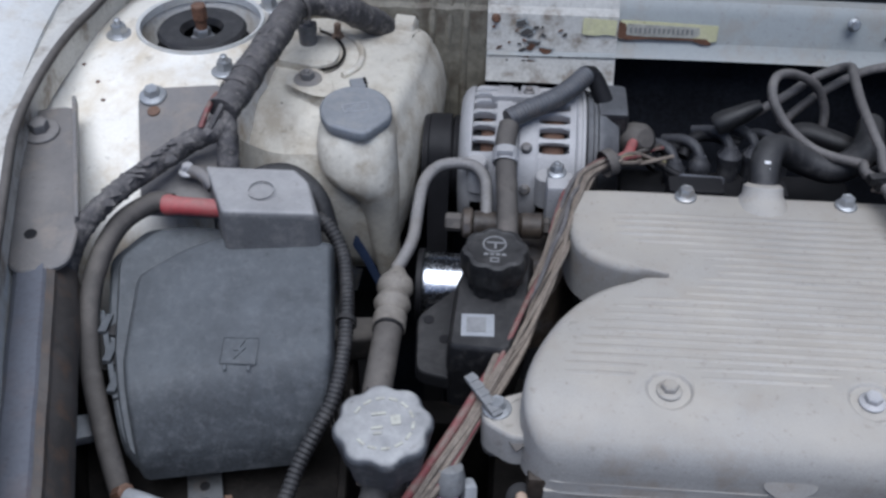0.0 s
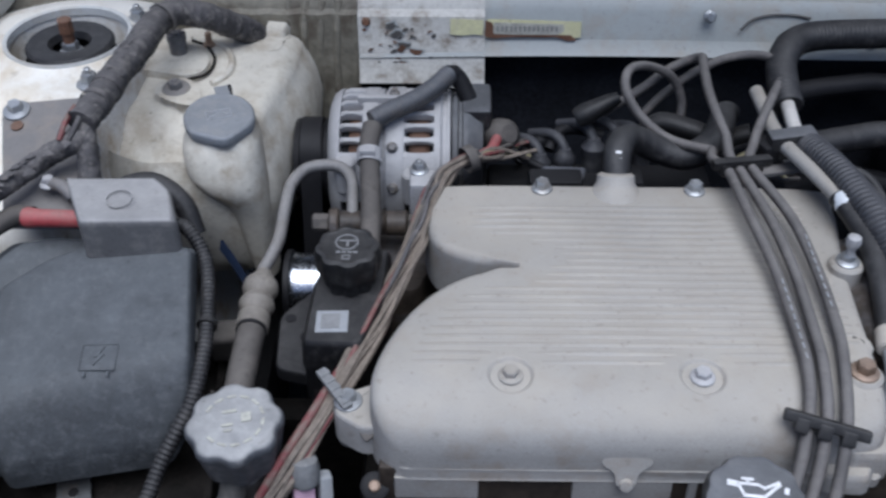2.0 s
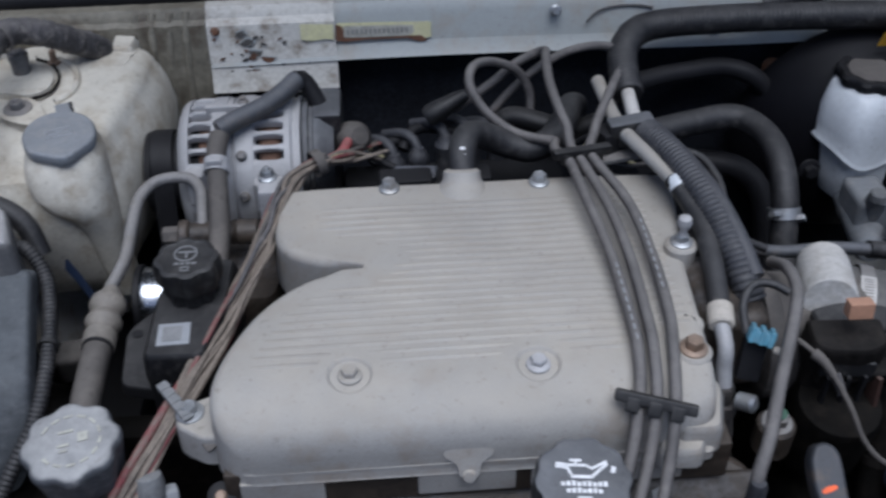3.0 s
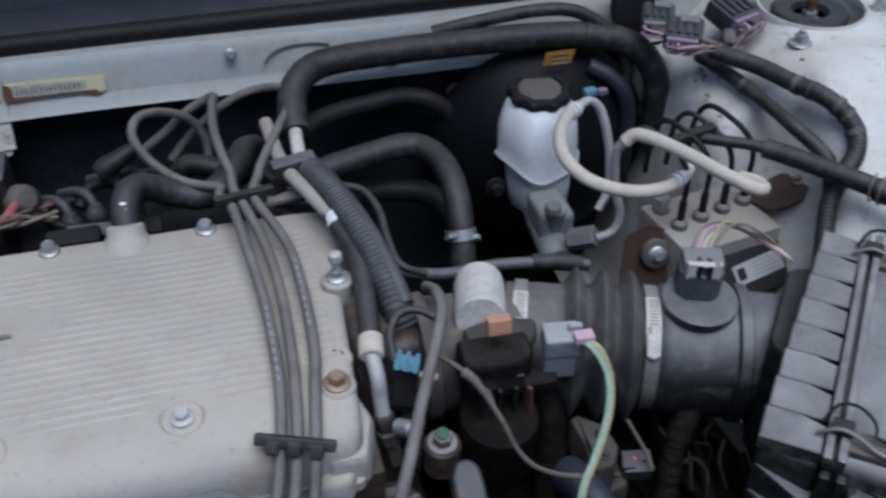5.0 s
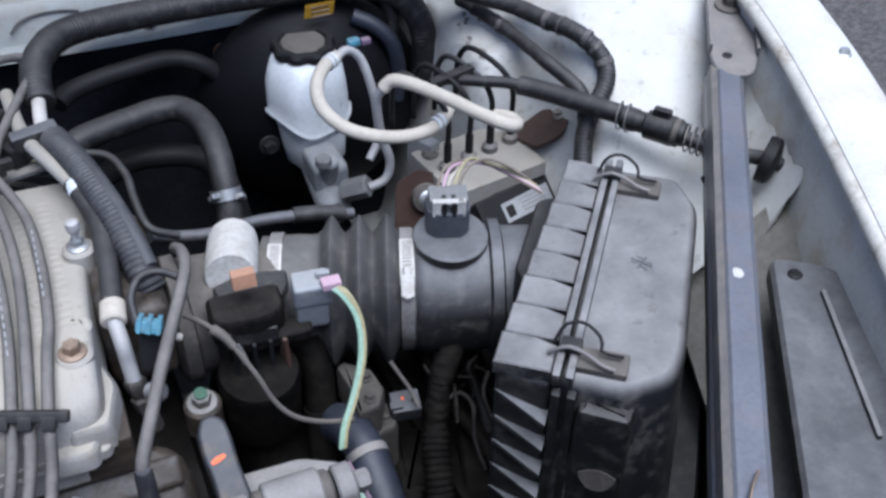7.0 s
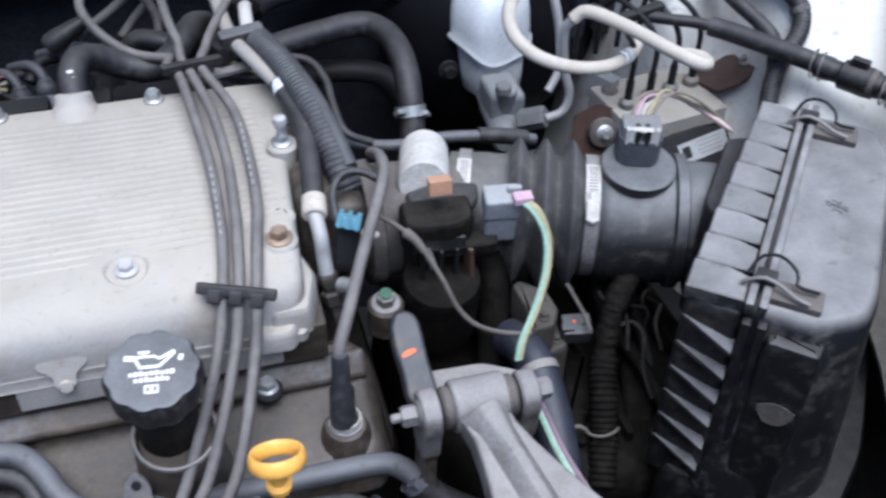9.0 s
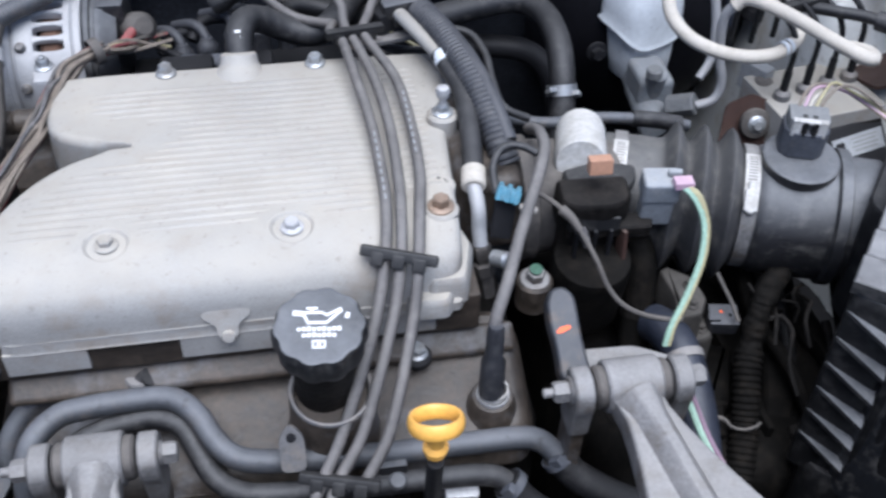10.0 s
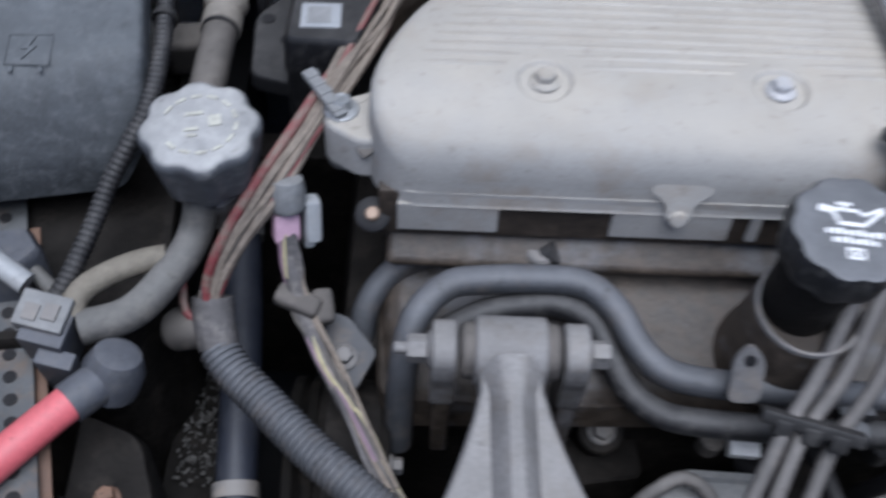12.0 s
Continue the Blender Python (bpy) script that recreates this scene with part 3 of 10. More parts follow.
def strut_tower(left):
    cx, cy = -0.273, 0.80
    bm = bmesh.new()
    rs = [0.053, 0.055, 0.06, 0.07, 0.08] + [0.09 + 0.012 * k for k in range(34)]
    n = 120
    rings = []
    for k, r in enumerate(rs):
        ring = []
        for i in range(n):
            a = 2 * math.pi * i / n
            x, y = cx + r * math.cos(a), cy + r * math.sin(a)
            x, y = min(max(x, -0.44), -0.165 if left else -0.06), min(max(y, 0.34 if left else 0.44), 1.0)
            z = tower_height(x, y, left) + (0.006 if k < 2 else 0.002 if k == 2 else 0)
            ring.append(bm.verts.new((side(x, left), y, z)))
        rings.append(ring)
    low = [bm.verts.new((v.co.x, v.co.y, TOWER_Z - 0.04)) for v in rings[0]]
    floor_in = [bm.verts.new((side(cx, left) + (v.co.x - side(cx, left)) * 0.35, cy + (v.co.y - cy) * 0.35, TOWER_Z - 0.045)) for v in rings[0]]
    for a, b in zip([floor_in, low] + rings, [low] + rings):
        for i in range(n):
            j = (i + 1) % n
            if len({a[i].co.to_tuple(5), a[j].co.to_tuple(5), b[j].co.to_tuple(5), b[i].co.to_tuple(5)}) >= 3:
                bm.faces.new((a[i], a[j], b[j], b[i]))
    # same car paint on both sides; the left colour is lit up, the right dimmer
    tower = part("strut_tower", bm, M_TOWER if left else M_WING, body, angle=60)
    c = Vector((side(cx, left), cy, 0))
    bm = bmesh.new()
    lathe(bm, [(0.0515, TOWER_Z + 0.008), (0.0545, TOWER_Z + 0.009), (0.0555, TOWER_Z + 0.003), (0.0515, TOWER_Z + 0.001), (0.0515, TOWER_Z + 0.008)], Matrix.Translation(c), 64, caps=False)
    part("rim", bm, M_PAINT, tower)
    # the strut's top mount stands in the tower
    mount = thing("strut_mount", (c.x, c.y, TOWER_Z - 0.045), "black rubber and steel strut top mount in the tower", "strut mount", "strut mounts")
    bm = bmesh.new()
    lathe(bm, [(0.034, TOWER_Z - 0.045), (0.036, TOWER_Z - 0.008), (0.017, TOWER_Z - 0.022)], Matrix.Translation(c), 48)
    for i in range(18):
        a = 2 * math.pi * i / 18
        box(bm, (0.006, 0.004, 0.02), Matrix.Translation(c + Vector((0.0365 * math.cos(a), 0.0365 * math.sin(a), TOWER_Z - 0.018))) @ Matrix.Rotation(a, 4, "Z"), 0.001)
    part("bearing", bm, M_BLACK, mount)
    bm = bmesh.new()
    lathe(bm, [(0.0165, TOWER_Z - 0.004), (0.038, TOWER_Z - 0.005), (0.0385, TOWER_Z), (0.036, TOWER_Z + 0.003), (0.019, TOWER_Z + 0.002), (0.0165, TOWER_Z - 0.004)], Matrix.Translation(c), 48, caps=False)
    part("top_plate", bm, M_RUBBER, mount, "dusty dark grey washer plate")
    bm = bmesh.new()
    lathe(bm, [(0.017, TOWER_Z - 0.022), (0.012, TOWER_Z - 0.012), (0.009, TOWER_Z - 0.006)], Matrix.Translation(c), 24)
    part("cone", bm, M_BLACK, mount)
    bolt(mount, (c.x, c.y, TOWER_Z - 0.008), size=0.013, material=M_STEEL, washer=1.6, height=0.6, name="nut")
    bm = bmesh.new()
    rod(bm, (c.x, c.y, TOWER_Z - 0.004), (c.x, c.y, TOWER_Z + 0.012), 0.0050, 14)
    rod(bm, (c.x, c.y, TOWER_Z + 0.010), (c.x, c.y, TOWER_Z + 0.024), 0.0066, 8, 0.001)
    part("stud", bm, M_RUST, mount, "rusty threaded stud")
    for dx, dy in ((-0.068, -0.015), (0.037, -0.068), (0.05, 0.045)) if left else ((-0.068, -0.015), (0.044, -0.058), (0.05, 0.045)):
        x, y = cx + dx, cy + dy
        bolt(body, (side(x, left), y, tower_height(x, y, left)), size=0.012, washer=1.9, height=0.7, stud=0.006, name="tower_nut")


strut_tower(True)
strut_tower(False)

# fenders, gutters and seals
for left in (True, False):
    pts = [(side(x, left), y, z) for x, y, z in ((-0.40, 1.05, 0.955), (-0.392, 0.82, 0.947), (-0.383, 0.70, 0.94), (-0.355, 0.56, 0.93), (-0.29, 0.37, 0.915), (-0.20, 0.15, 0.90))]
    s = 1 if left else -1
    prof = [(s * a, u) for a, u in ((-0.012, -0.12), (-0.004, -0.012), (-0.002, 0.006), (0.008, 0.011), (0.03, 0.013), (0.052, 0.009), (0.066, -0.006), (0.080, -0.06), (0.085, -0.35), (0.078, -0.35), (0.060, -0.012), (0.048, 0.003), (0.004, 0.003), (-0.001, -0.12))]
    bm = bmesh.new()
    strip_along(bm, pts, prof, 0.02)
    fender = part("fender", bm, M_PAINT, body, angle=50)
    gut = [(p[0] + s * (0.012 if left else 0.004), p[1], p[2] - 0.002) for p in pts]
    if left:
        gut = [(-0.348, 1.02, 0.950), (-0.351, 0.90, 0.947), (-0.3585, 0.804, 0.945), (-0.3655, 0.742, 0.945), (-0.3655, 0.68, 0.944), (-0.3585, 0.616, 0.943), (-0.344, 0.56, 0.941), (-0.285, 0.37, 0.93), (-0.197, 0.15, 0.915)]
        hose("seal", gut, 0.0036, M_RUBBER_DUSTY, body, "black rubber bonnet seal", segments=10, step=0.012)
        bm = bmesh.new()
        strip_along(bm, [(x - 0.013, y, z) for x, y, z in gut], [(-0.0105, -0.03), (-0.0115, 0.002), (-0.006, 0.0005), (0.004, -0.001), (0.010, 0.001), (0.014, 0.004), (0.014, -0.004), (-0.004, -0.006), (-0.0085, -0.03)], 0.02)
        part("gutter", bm, M_PAINT_DIRTY, body, "dirt-stained gutter along the wing", angle=50)
    else:
        hose("seal", gut, 0.007, M_PAINT_DIRTY, body, "dust-covered bonnet seal", segments=10, step=0.012)
    bolt(body, (side(-0.378, left), 0.50, 0.936), size=0.008, material=M_STEEL, washer=1.6, height=0.5, name="fender_bolt")

# firewall, cowl and windscreen
bm = bmesh.new()
sheet(bm, [-0.45 + 0.05 * k for k in range(31)], [0.30 + 0.03 * k for k in range(21)],
      lambda u, v: (u, 0.905 + 0.012 * noise.noise(Vector((u * 6, v * 6, 0.0))), v), 0.004)
part("firewall", bm, M_FELT, body, "black felt insulation on the bulkhead")

COWL = [(0.876, 0.866), (0.880, 0.864), (0.886, 0.875), (0.890, 0.905), (0.898, 0.915), (0.93, 0.918), (0.93, 0.914), (0.90, 0.911), (0.893, 0.903), (0.888, 0.88)]


def bar_x(bm, profile, x0, x1, n=40, warp=None):
    rows = []
    for i in range(n + 1):
        x = x0 + (x1 - x0) * i / n
        d = warp(x) if warp else (0, 0)
        rows.append([bm.verts.new((x, y + d[0], z + d[1])) for y, z in profile])
    k = len(profile)
    for a, b in zip(rows, rows[1:]):
        for i in range(k):
            j = (i + 1) % k
            bm.faces.new((a[i], a[j], b[j], b[i]))
    bm.faces.new(rows[0])
    bm.faces.new(rows[-1][::-1])


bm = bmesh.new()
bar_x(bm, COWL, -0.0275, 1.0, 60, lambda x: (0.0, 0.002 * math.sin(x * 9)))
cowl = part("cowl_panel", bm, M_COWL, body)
bm = bmesh.new()
bar_x(bm, [(0.868, 0.842), (0.873, 0.840), (0.882, 0.862), (0.8865, 0.906), (0.897, 0.919), (0.91, 0.921), (0.897, 0.9165), (0.884, 0.905), (0.878, 0.865)], -0.028, 0.093, 14)
part("overlap_panel", bm, M_PAINT_DIRTY, cowl, "chipped and stained white panel")
bm = bmesh.new()
prism(bm, [(0.020, 0.0), (0.090, 0.0), (0.0885, -0.006), (0.080, -0.010), (0.055, -0.004)], [(0, -0.002), (0, 0.0)], Matrix.Translation((0, 0.8705, 0.842)) @ Matrix.Rotation(radians(80), 4, "X"))
part("torn_flap", bm, M_PAINT_DIRTY, cowl)
bm = bmesh.new()
bar_x(bm, [(0.878, 0.70), (0.882, 0.70), (0.884, 0.86), (0.888, 0.907), (0.897, 0.9185), (0.91, 0.9205), (0.897, 0.916), (0.886, 0.906), (0.880, 0.86)], -0.40, -0.0285, 40, lambda x: (0.0015 * math.sin(x * 210), 0.0))
part("side_panel", bm, M_COWL_STREAK, cowl, "brown-streaked dirty panel")
for x in (-0.098, -0.082, -0.066, -0.050):
    hose("bead", [(x, 0.880, 0.79), (x, 0.8825, 0.85), (x + 0.002, 0.886, 0.895), (x + 0.004, 0.896, 0.915)], 0.0042, M_COWL_STREAK, cowl, segments=10, step=0.02)
hose("crease", [(0.335, 0.8835, 0.892), (0.345, 0.8865, 0.901), (0.362, 0.8885, 0.905), (0.385, 0.8885, 0.905), (0.40, 0.8880, 0.902)], 0.0011, M_PRINT_DARK, cowl, segments=6)
bolt(body, (0.304, 0.884, 0.906), (0, -0.9, 0.25), size=0.007, material=M_STEEL, washer=1.7, name="cowl_screw")
bolt(body, (-0.02, 0.884, 0.90), (0, -0.9, 0.25), size=0.006, material=M_RUST, washer=1.5, name="cowl_screw")
# chips in the paint: small dark flakes with bright lifted rims
rng = random.Random(4)
for k in range(34):
    x, z = 0.012 + rng.gauss(0.0, 0.024), 0.878 + rng.uniform(-0.020, 0.022)
    if not -0.024 < x < 0.088:
        continue
    a0, big = rng.uniform(0, 3), (k % 5 == 0)
    rx_, rz_ = (0.0065, 0.0030) if big else (rng.uniform(0.0015, 0.0042), rng.uniform(0.0007, 0.0016))
    out = [(rx_ * math.cos(a0 + a * 0.7) * rng.uniform(0.5, 1.3), rz_ * math.sin(a0 + a * 0.7) * rng.uniform(0.5, 1.4)) for a in range(9)]
    mm = Matrix.Translation((x, 0.8772 + (z - 0.866) * 0.13, z)) @ Matrix.Rotation(radians(83), 4, "X") @ Matrix.Rotation(rng.uniform(-0.4, 0.9), 4, "Z")
    bm = bmesh.new()
    prism(bm, out, [(0, 0), (0, 0.0006)], mm)
    part("paint_chip", bm, M_PRINT_DARK if k % 3 else M_RUST, cowl)
    if big:
        bm = bmesh.new()
        prism(bm, [(u * 1.25 + 0.0008, v * 1.35 + 0.0008) for u, v in out], [(0, 0), (0, 0.0004)], mm)
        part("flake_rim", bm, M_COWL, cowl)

# body label, its number worn away to bars
sticker = thing("body_label", (0.12, 0.884, 0.888), "torn pale yellow label with rusty edges on the white cowl", "label")


def on_cowl(x, z):
    return Matrix.Translation((x, 0.8835 + (z - 0.875) * 0.12, z)) @ Matrix.Rotation(radians(83), 4, "X")


bm = bmesh.new()
prism(bm, rounded([(-0.0165, -0.0070), (-0.004, -0.0082), (0.006, -0.0068), (0.0145, -0.0078), (0.0150, 0.0070), (-0.0160, 0.0085)], 0.0012, 2), [(0, 0), (0, 0.0008)], Matrix.Translation((0, -0.0052, 0)) @ on_cowl(0.0765, 0.896))
part("backing", bm, M_LABEL_PALE, sticker)
bm = bmesh.new()
prism(bm, rounded([(-0.045, -0.0095), (-0.02, -0.0080), (0.0, -0.0080), (0.02, -0.0088), (0.035, -0.0095), (0.045, -0.0090), (0.0452, 0.0065), (0.0, 0.0080), (-0.045, 0.0090)], 0.0015, 2), [(0, 0), (0, 0.0008)], on_cowl(0.1395, 0.8925))
part("backing", bm, M_LABEL_PALE, sticker)
bm = bmesh.new()
prism(bm, rounded([(-0.046, 0.0078), (-0.0465, -0.0080), (-0.038, -0.0100), (-0.028, -0.0092), (-0.016, -0.0085), (0.004, -0.0088), (0.022, -0.0085), (0.033, -0.0125), (0.041, -0.0120), (0.036, -0.0066), (0.02, -0.0062), (0.0, -0.0060), (-0.02, -0.0062), (-0.036, -0.0040), (-0.040, 0.0060)], 0.0010, 2), [(0, 0), (0, 0.0012)], on_cowl(0.1395, 0.8925))
part("rust_edge", bm, M_RUST, sticker, "rust-brown torn edge")
bm = bmesh.new()
prism(bm, rounded([(-0.0385, -0.0052), (-0.020, -0.0060), (0.022, -0.0060), (0.029, -0.0030), (0.028, 0.0045), (-0.0385, 0.0062)], 0.0015, 2), [(0, 0), (0, 0.0014)], on_cowl(0.1395, 0.8925))
part("number_strip", bm, M_PRINT_WORN, sticker, "pale worn strip")
for k in range(14):
    bm = bmesh.new()
    box(bm, (0.0019, 0.0052, 0.0006), on_cowl(0.1050 + 0.0043 * k, 0.8925) @ Matrix.Translation((0, 0, 0.0018)), 0)
    part("print_bar", bm, M_PRINT_GREY, sticker)

# rubber seal, plastic cowl cover, windscreen
hose("cowl_seal", [(-0.40, 0.915, 0.925), (0.0, 0.915, 0.925), (0.4, 0.915, 0.925), (1.0, 0.915, 0.925)], 0.010, M_BLACK, body, "black rubber cowl seal", segments=12, step=0.03)
bm = bmesh.new()
bar_x(bm, [(0.922, 0.912), (0.925, 0.928), (0.94, 0.936), (0.97, 0.936), (0.985, 0.930), (1.06, 0.945), (1.06, 0.938), (0.98, 0.92), (0.93, 0.90)], -0.40, 1.0, 40)
part("cowl_cover", bm, M_COWL_COVER, body, "dusty black plastic cowl cover")
hose("wiper_arm", [(-0.05, 0.99, 0.952), (0.15, 1.0, 0.958), (0.33, 0.99, 0.953)], 0.006, M_BLACK, body, segments=8, step=0.02)
bm = bmesh.new()
sheet(bm, [-0.45 + 0.1 * k for k in range(16)], [0.0, 0.2, 0.4, 0.6, 0.8], lambda u, v: (u, 1.03 + v, 0.938 + v * 0.62 - 0.08 * (u - MID) ** 2), 0.005)
part("windscreen", bm, M_GLASSY, body, "dark windscreen glass")
bm = bmesh.new()
cabin = [(1.00, 0.30), (4.70, 0.30), (4.78, 0.62), (4.66, 0.98), (3.98, 1.04), (3.45, 1.38), (2.95, 1.45), (2.20, 1.46), (1.86, 1.425), (1.03, 0.915), (1.00, 0.88)]
prism(bm, rounded(cabin, 0.05, 4), [(0.06, -0.80), (0.0, -0.74), (0.0, 0.74), (0.06, 0.80)], Matrix.Translation((MID, 0, 0)) @ Matrix(((0, 0, 1, 0), (1, 0, 0, 0), (0, 1, 0, 0), (0, 0, 0, 1))))
part("cabin_body", bm, M_PAINT, body)

# the bonnet stands open on its hinges and shades the bay from above
bm = bmesh.new()
HOOD = Vector((0, -math.cos(radians(71)), math.sin(radians(71))))
HUP = Vector((0, math.sin(radians(71)), math.cos(radians(71))))
sheet(bm, [MID - 0.70 + 0.1 * k for k in range(15)], [0.1 * k for k in range(11)],
      lambda u, v: Vector((u * (1 - 0.10 * v) + MID * 0.10 * v, 0.985, 1.03)) + HOOD * v + HUP * (0.03 - 0.06 * (u - MID) ** 2), 0.012)
bonnet = part("bonnet", bm, M_PAINT, body, "open white bonnet")
# unseen dark sheet, added so the white bonnet bounces less light down
bm = bmesh.new()
sheet(bm, [MID - 0.62 + 0.1 * k for k in range(13)], [0.06 + 0.1 * k for k in range(10)],
      lambda u, v: Vector((u * (1 - 0.10 * v) + MID * 0.10 * v, 0.985, 1.03)) + HOOD * v + HUP * (-0.003 - 0.06 * (u - MID) ** 2), 0.010)
part("insulation_mat", bm, M_FELT, bonnet, "added unseen dark mat that cuts light under the bonnet")

# the dark floor of the bay: subframe and undertray
bm = bmesh.new()
sheet(bm, [-0.45 + 0.05 * k for k in range(31)], [0.0 + 0.05 * k for k in range(19)],
      lambda u, v: (u, v, 0.33 + 0.03 * noise.noise(Vector((u * 7, v * 7, 1.0)))), 0.01)
part("undertray", bm, M_BLACK, body, "dark dirty undertray")
for left in (True, False):
    bm = bmesh.new()
    box(bm, (0.07, 0.72, 0.11), Matrix.Translation((side(-0.16, left), 0.50, 0.52)), 0.01)
    part("chassis_rail", bm, M_BLACK, body)
    bm = bmesh.new()
    sheet(bm, [0.10 + 0.03 * k for k in range(20)], [0.0, 0.25, 0.5, 0.75, 1.0],
          lambda u, v: (side(-0.36 + 0.13 * smoothstep(0.7, 0.2, u) + 0.06 * (1 - v), left), u, 0.40 + v * 0.40), 0.004)
    part("wheel_arch_liner", bm, M_GRIME if left else M_WING_DIRT, body)

bm = bmesh.new()
sheet(bm, [0.10 + 0.03 * k for k in range(13)], [0.0, 0.25, 0.5, 0.75, 1.0],
      lambda u, v: (0.70 + 0.10 * smoothstep(0.1, 0.46, u) + 0.14 * v, u, 0.735 + 0.095 * v + 0.16 * (u - 0.30) + 0.006 * noise.noise(Vector((u * 20, v * 3, 4.0)))), 0.004)
part("apron", bm, M_WING_DIRT, body, "dirt-covered apron beside the air filter box")

# radiator support across the front, low, out of the camera's way
bm = bmesh.new()
box(bm, (1.1, 0.09, 0.10), Matrix.Translation((MID, 0.072, 0.834)), 0.012)
part("radiator_support", bm, M_BLACK, body, "black radiator support beam")
bm = bmesh.new()
box(bm, (0.72, 0.035, 0.40), Matrix.Translation((MID, 0.19, 0.49)), 0.006)
part("radiator", bm, M_PLASTIC, body, "black radiator and shroud")

bm = bmesh.new()
prism(bm, rounded([(MID - 0.84, 0.03), (MID - 0.70, -0.12), (MID, -0.20), (MID + 0.70, -0.12), (MID + 0.84, 0.03), (MID + 0.80, 0.06), (MID - 0.80, 0.06)], 0.03, 4), [(0.02, 0.25), (0, 0.30), (0, 0.62), (0.03, 0.74), (0.07, 0.79)])
part("front_bumper", bm, M_PAINT, body, "white front bumper")

# brace brackets from the wings to the radiator support
def brace(left):
    top = thing("support_brace", (side(-0.36, left), 0.63, 0.90), "grey dusty steel brace bolted to the wing", "brace", "support braces")
    a = Vector((side(-0.362, left), 0.655, 0.918))
    if not left:
        a = Vector((0.972, 0.652, 0.918))
    b = Vector((-0.311, 0.505, 0.898)) if left else Vector((0.908, 0.546, 0.906))
    c = Vector((-0.183, 0.092, 0.886)) if left else Vector((0.602, 0.092, 0.897))
    def frame_of(p, q):
        z = Vector((0, 0, 1))
        y = (q - p).normalized()
        x = y.cross(z).normalized()
        z = x.cross(y)
        m = Matrix((x, y, z)).transposed().to_4x4()
        m.translation = p
        return m, (q - p).length
    m, L = frame_of(a, b)
    bm = bmesh.new()
    w = 0.026 if left else 0.0208
    out = rounded([(-w, -0.012), (w, -0.012), (w, L * 0.8), (w * 0.7, L), (-w * 0.7, L), (-w, L * 0.8)], 0.012, 4)
    prism(bm, out, [(0, -0.002), (0, 0.0005), (0.0012, 0.0015)], m)
    plate = part("plate", bm, M_GREY_STEEL, top)
    for s in (-1, 1):
        bm = bmesh.new()
        box(bm, (0.003, L * 0.85, 0.010), m @ Matrix.Translation((s * w, L * 0.40 - 0.01, 0.004)), 0.001)
        part("flange", bm, M_GREY_STEEL, plate)
    bolt(top, m @ Vector((0.0, 0.016, 0.002)), m.to_3x3() @ Vector((0, 0, 1)), size=0.013, material=M_GREY_STEEL if left else M_RUBBER_DUSTY, washer=2.2, name="bolt", label="dull dusty flange bolt")
    bm = bmesh.new()
    lathe(bm, [(0.0045, 0), (0.0045, 0.001), (0.003, 0.0012)], m @ Matrix.Translation((0.006, L * 0.78, 0.0012)), 12)
    part("hole", bm, M_BLACK, plate)
    m, L = frame_of(b + Vector((-0.012 if left else 0.006, 0.02, -0.004)), c)
    bm = bmesh.new()
    h = 0.0135
    prof = [(-h, -0.012), (-h, 0.0), (-h + 0.004, 0.004), (h - 0.006, 0.006), (h - 0.001, 0.002), (h, -0.006), (h + 0.004, -0.014), (h + 0.004, -0.016), (h - 0.004, -0.012)]
    rows = []
    for i in range(25):
        y = L * i / 24
        rows.append([bm.verts.new(m @ Vector((x, y, z + 0.0007 * math.sin(i * 1.7)))) for x, z in (prof if not left else [(-p[0], p[1]) for p in prof])])
    for p, q in zip(rows, rows[1:]):
        for i in range(len(prof)):
            j = (i + 1) % len(prof)
            bm.faces.new((p[i], p[j], q[j], q[i]))
    bm.faces.new(rows[0])
    bm.faces.new(rows[-1][::-1])
    part("bar", bm, M_BAR, top, "dark blue-grey worn steel bar")
    bm = bmesh.new()
    w2 = h if left else h - 0.007
    strip = [(h - 0.0035, 0.0056), (h + 0.001, 0.0022), (h + 0.002, -0.005), (w2 + 0.010, -0.016), (w2 + 0.010, -0.034), (w2 + 0.007, -0.034), (w2 + 0.007, -0.018), (h - 0.001, -0.006)]
    rows = []
    for i in range(25):
        y = L * i / 24
        rows.append([bm.verts.new(m @ Vector((-x if left else x, y, z + 0.0007 * math.sin(i * 1.7)))) for x, z in strip])
    for p, q in zip(rows, rows[1:]):
        for i in range(len(strip)):
            j = (i + 1) % len(strip)
            bm.faces.new((p[i], p[j], q[j], q[i]))
    part("bar_flange", bm, M_BAR_EDGE if left else M_GREY_STEEL, top, "brown rust-freckled flange")
    return m, L


brace(True)
BR_M, BR_L = brace(False)

# ---- left side of the bay ----
fuse = thing("fuse_box", (-0.19, 0.48, 0.70), "dusty grey plastic fuse box with a ribbed lid beside the wing", "fuse box")


def lid_z(x, y):
    """The lid's flat roof, which bends down towards the front."""
    u = max(0.0, (0.489 + 0.28 * (x + 0.118) - y) / 0.035)
    return 0.885 + 0.25 * (y - 0.58) - 0.040 * u ** 1.7


def raised(d):
    return lambda x, y: lid_z(x, y) + d


def dense(points, r, gap=0.006):
    """A rounded outline with extra points along its straight runs."""
    base = rounded(points, r, 3)
    out = []
    for a, b in zip(base, base[1:] + base[:1]):
        n = max(1, int(math.hypot(b[0] - a[0], b[1] - a[1]) / gap))
        out += [(a[0] + (b[0] - a[0]) * k / n, a[1] + (b[1] - a[1]) * k / n) for k in range(n)]
    return out


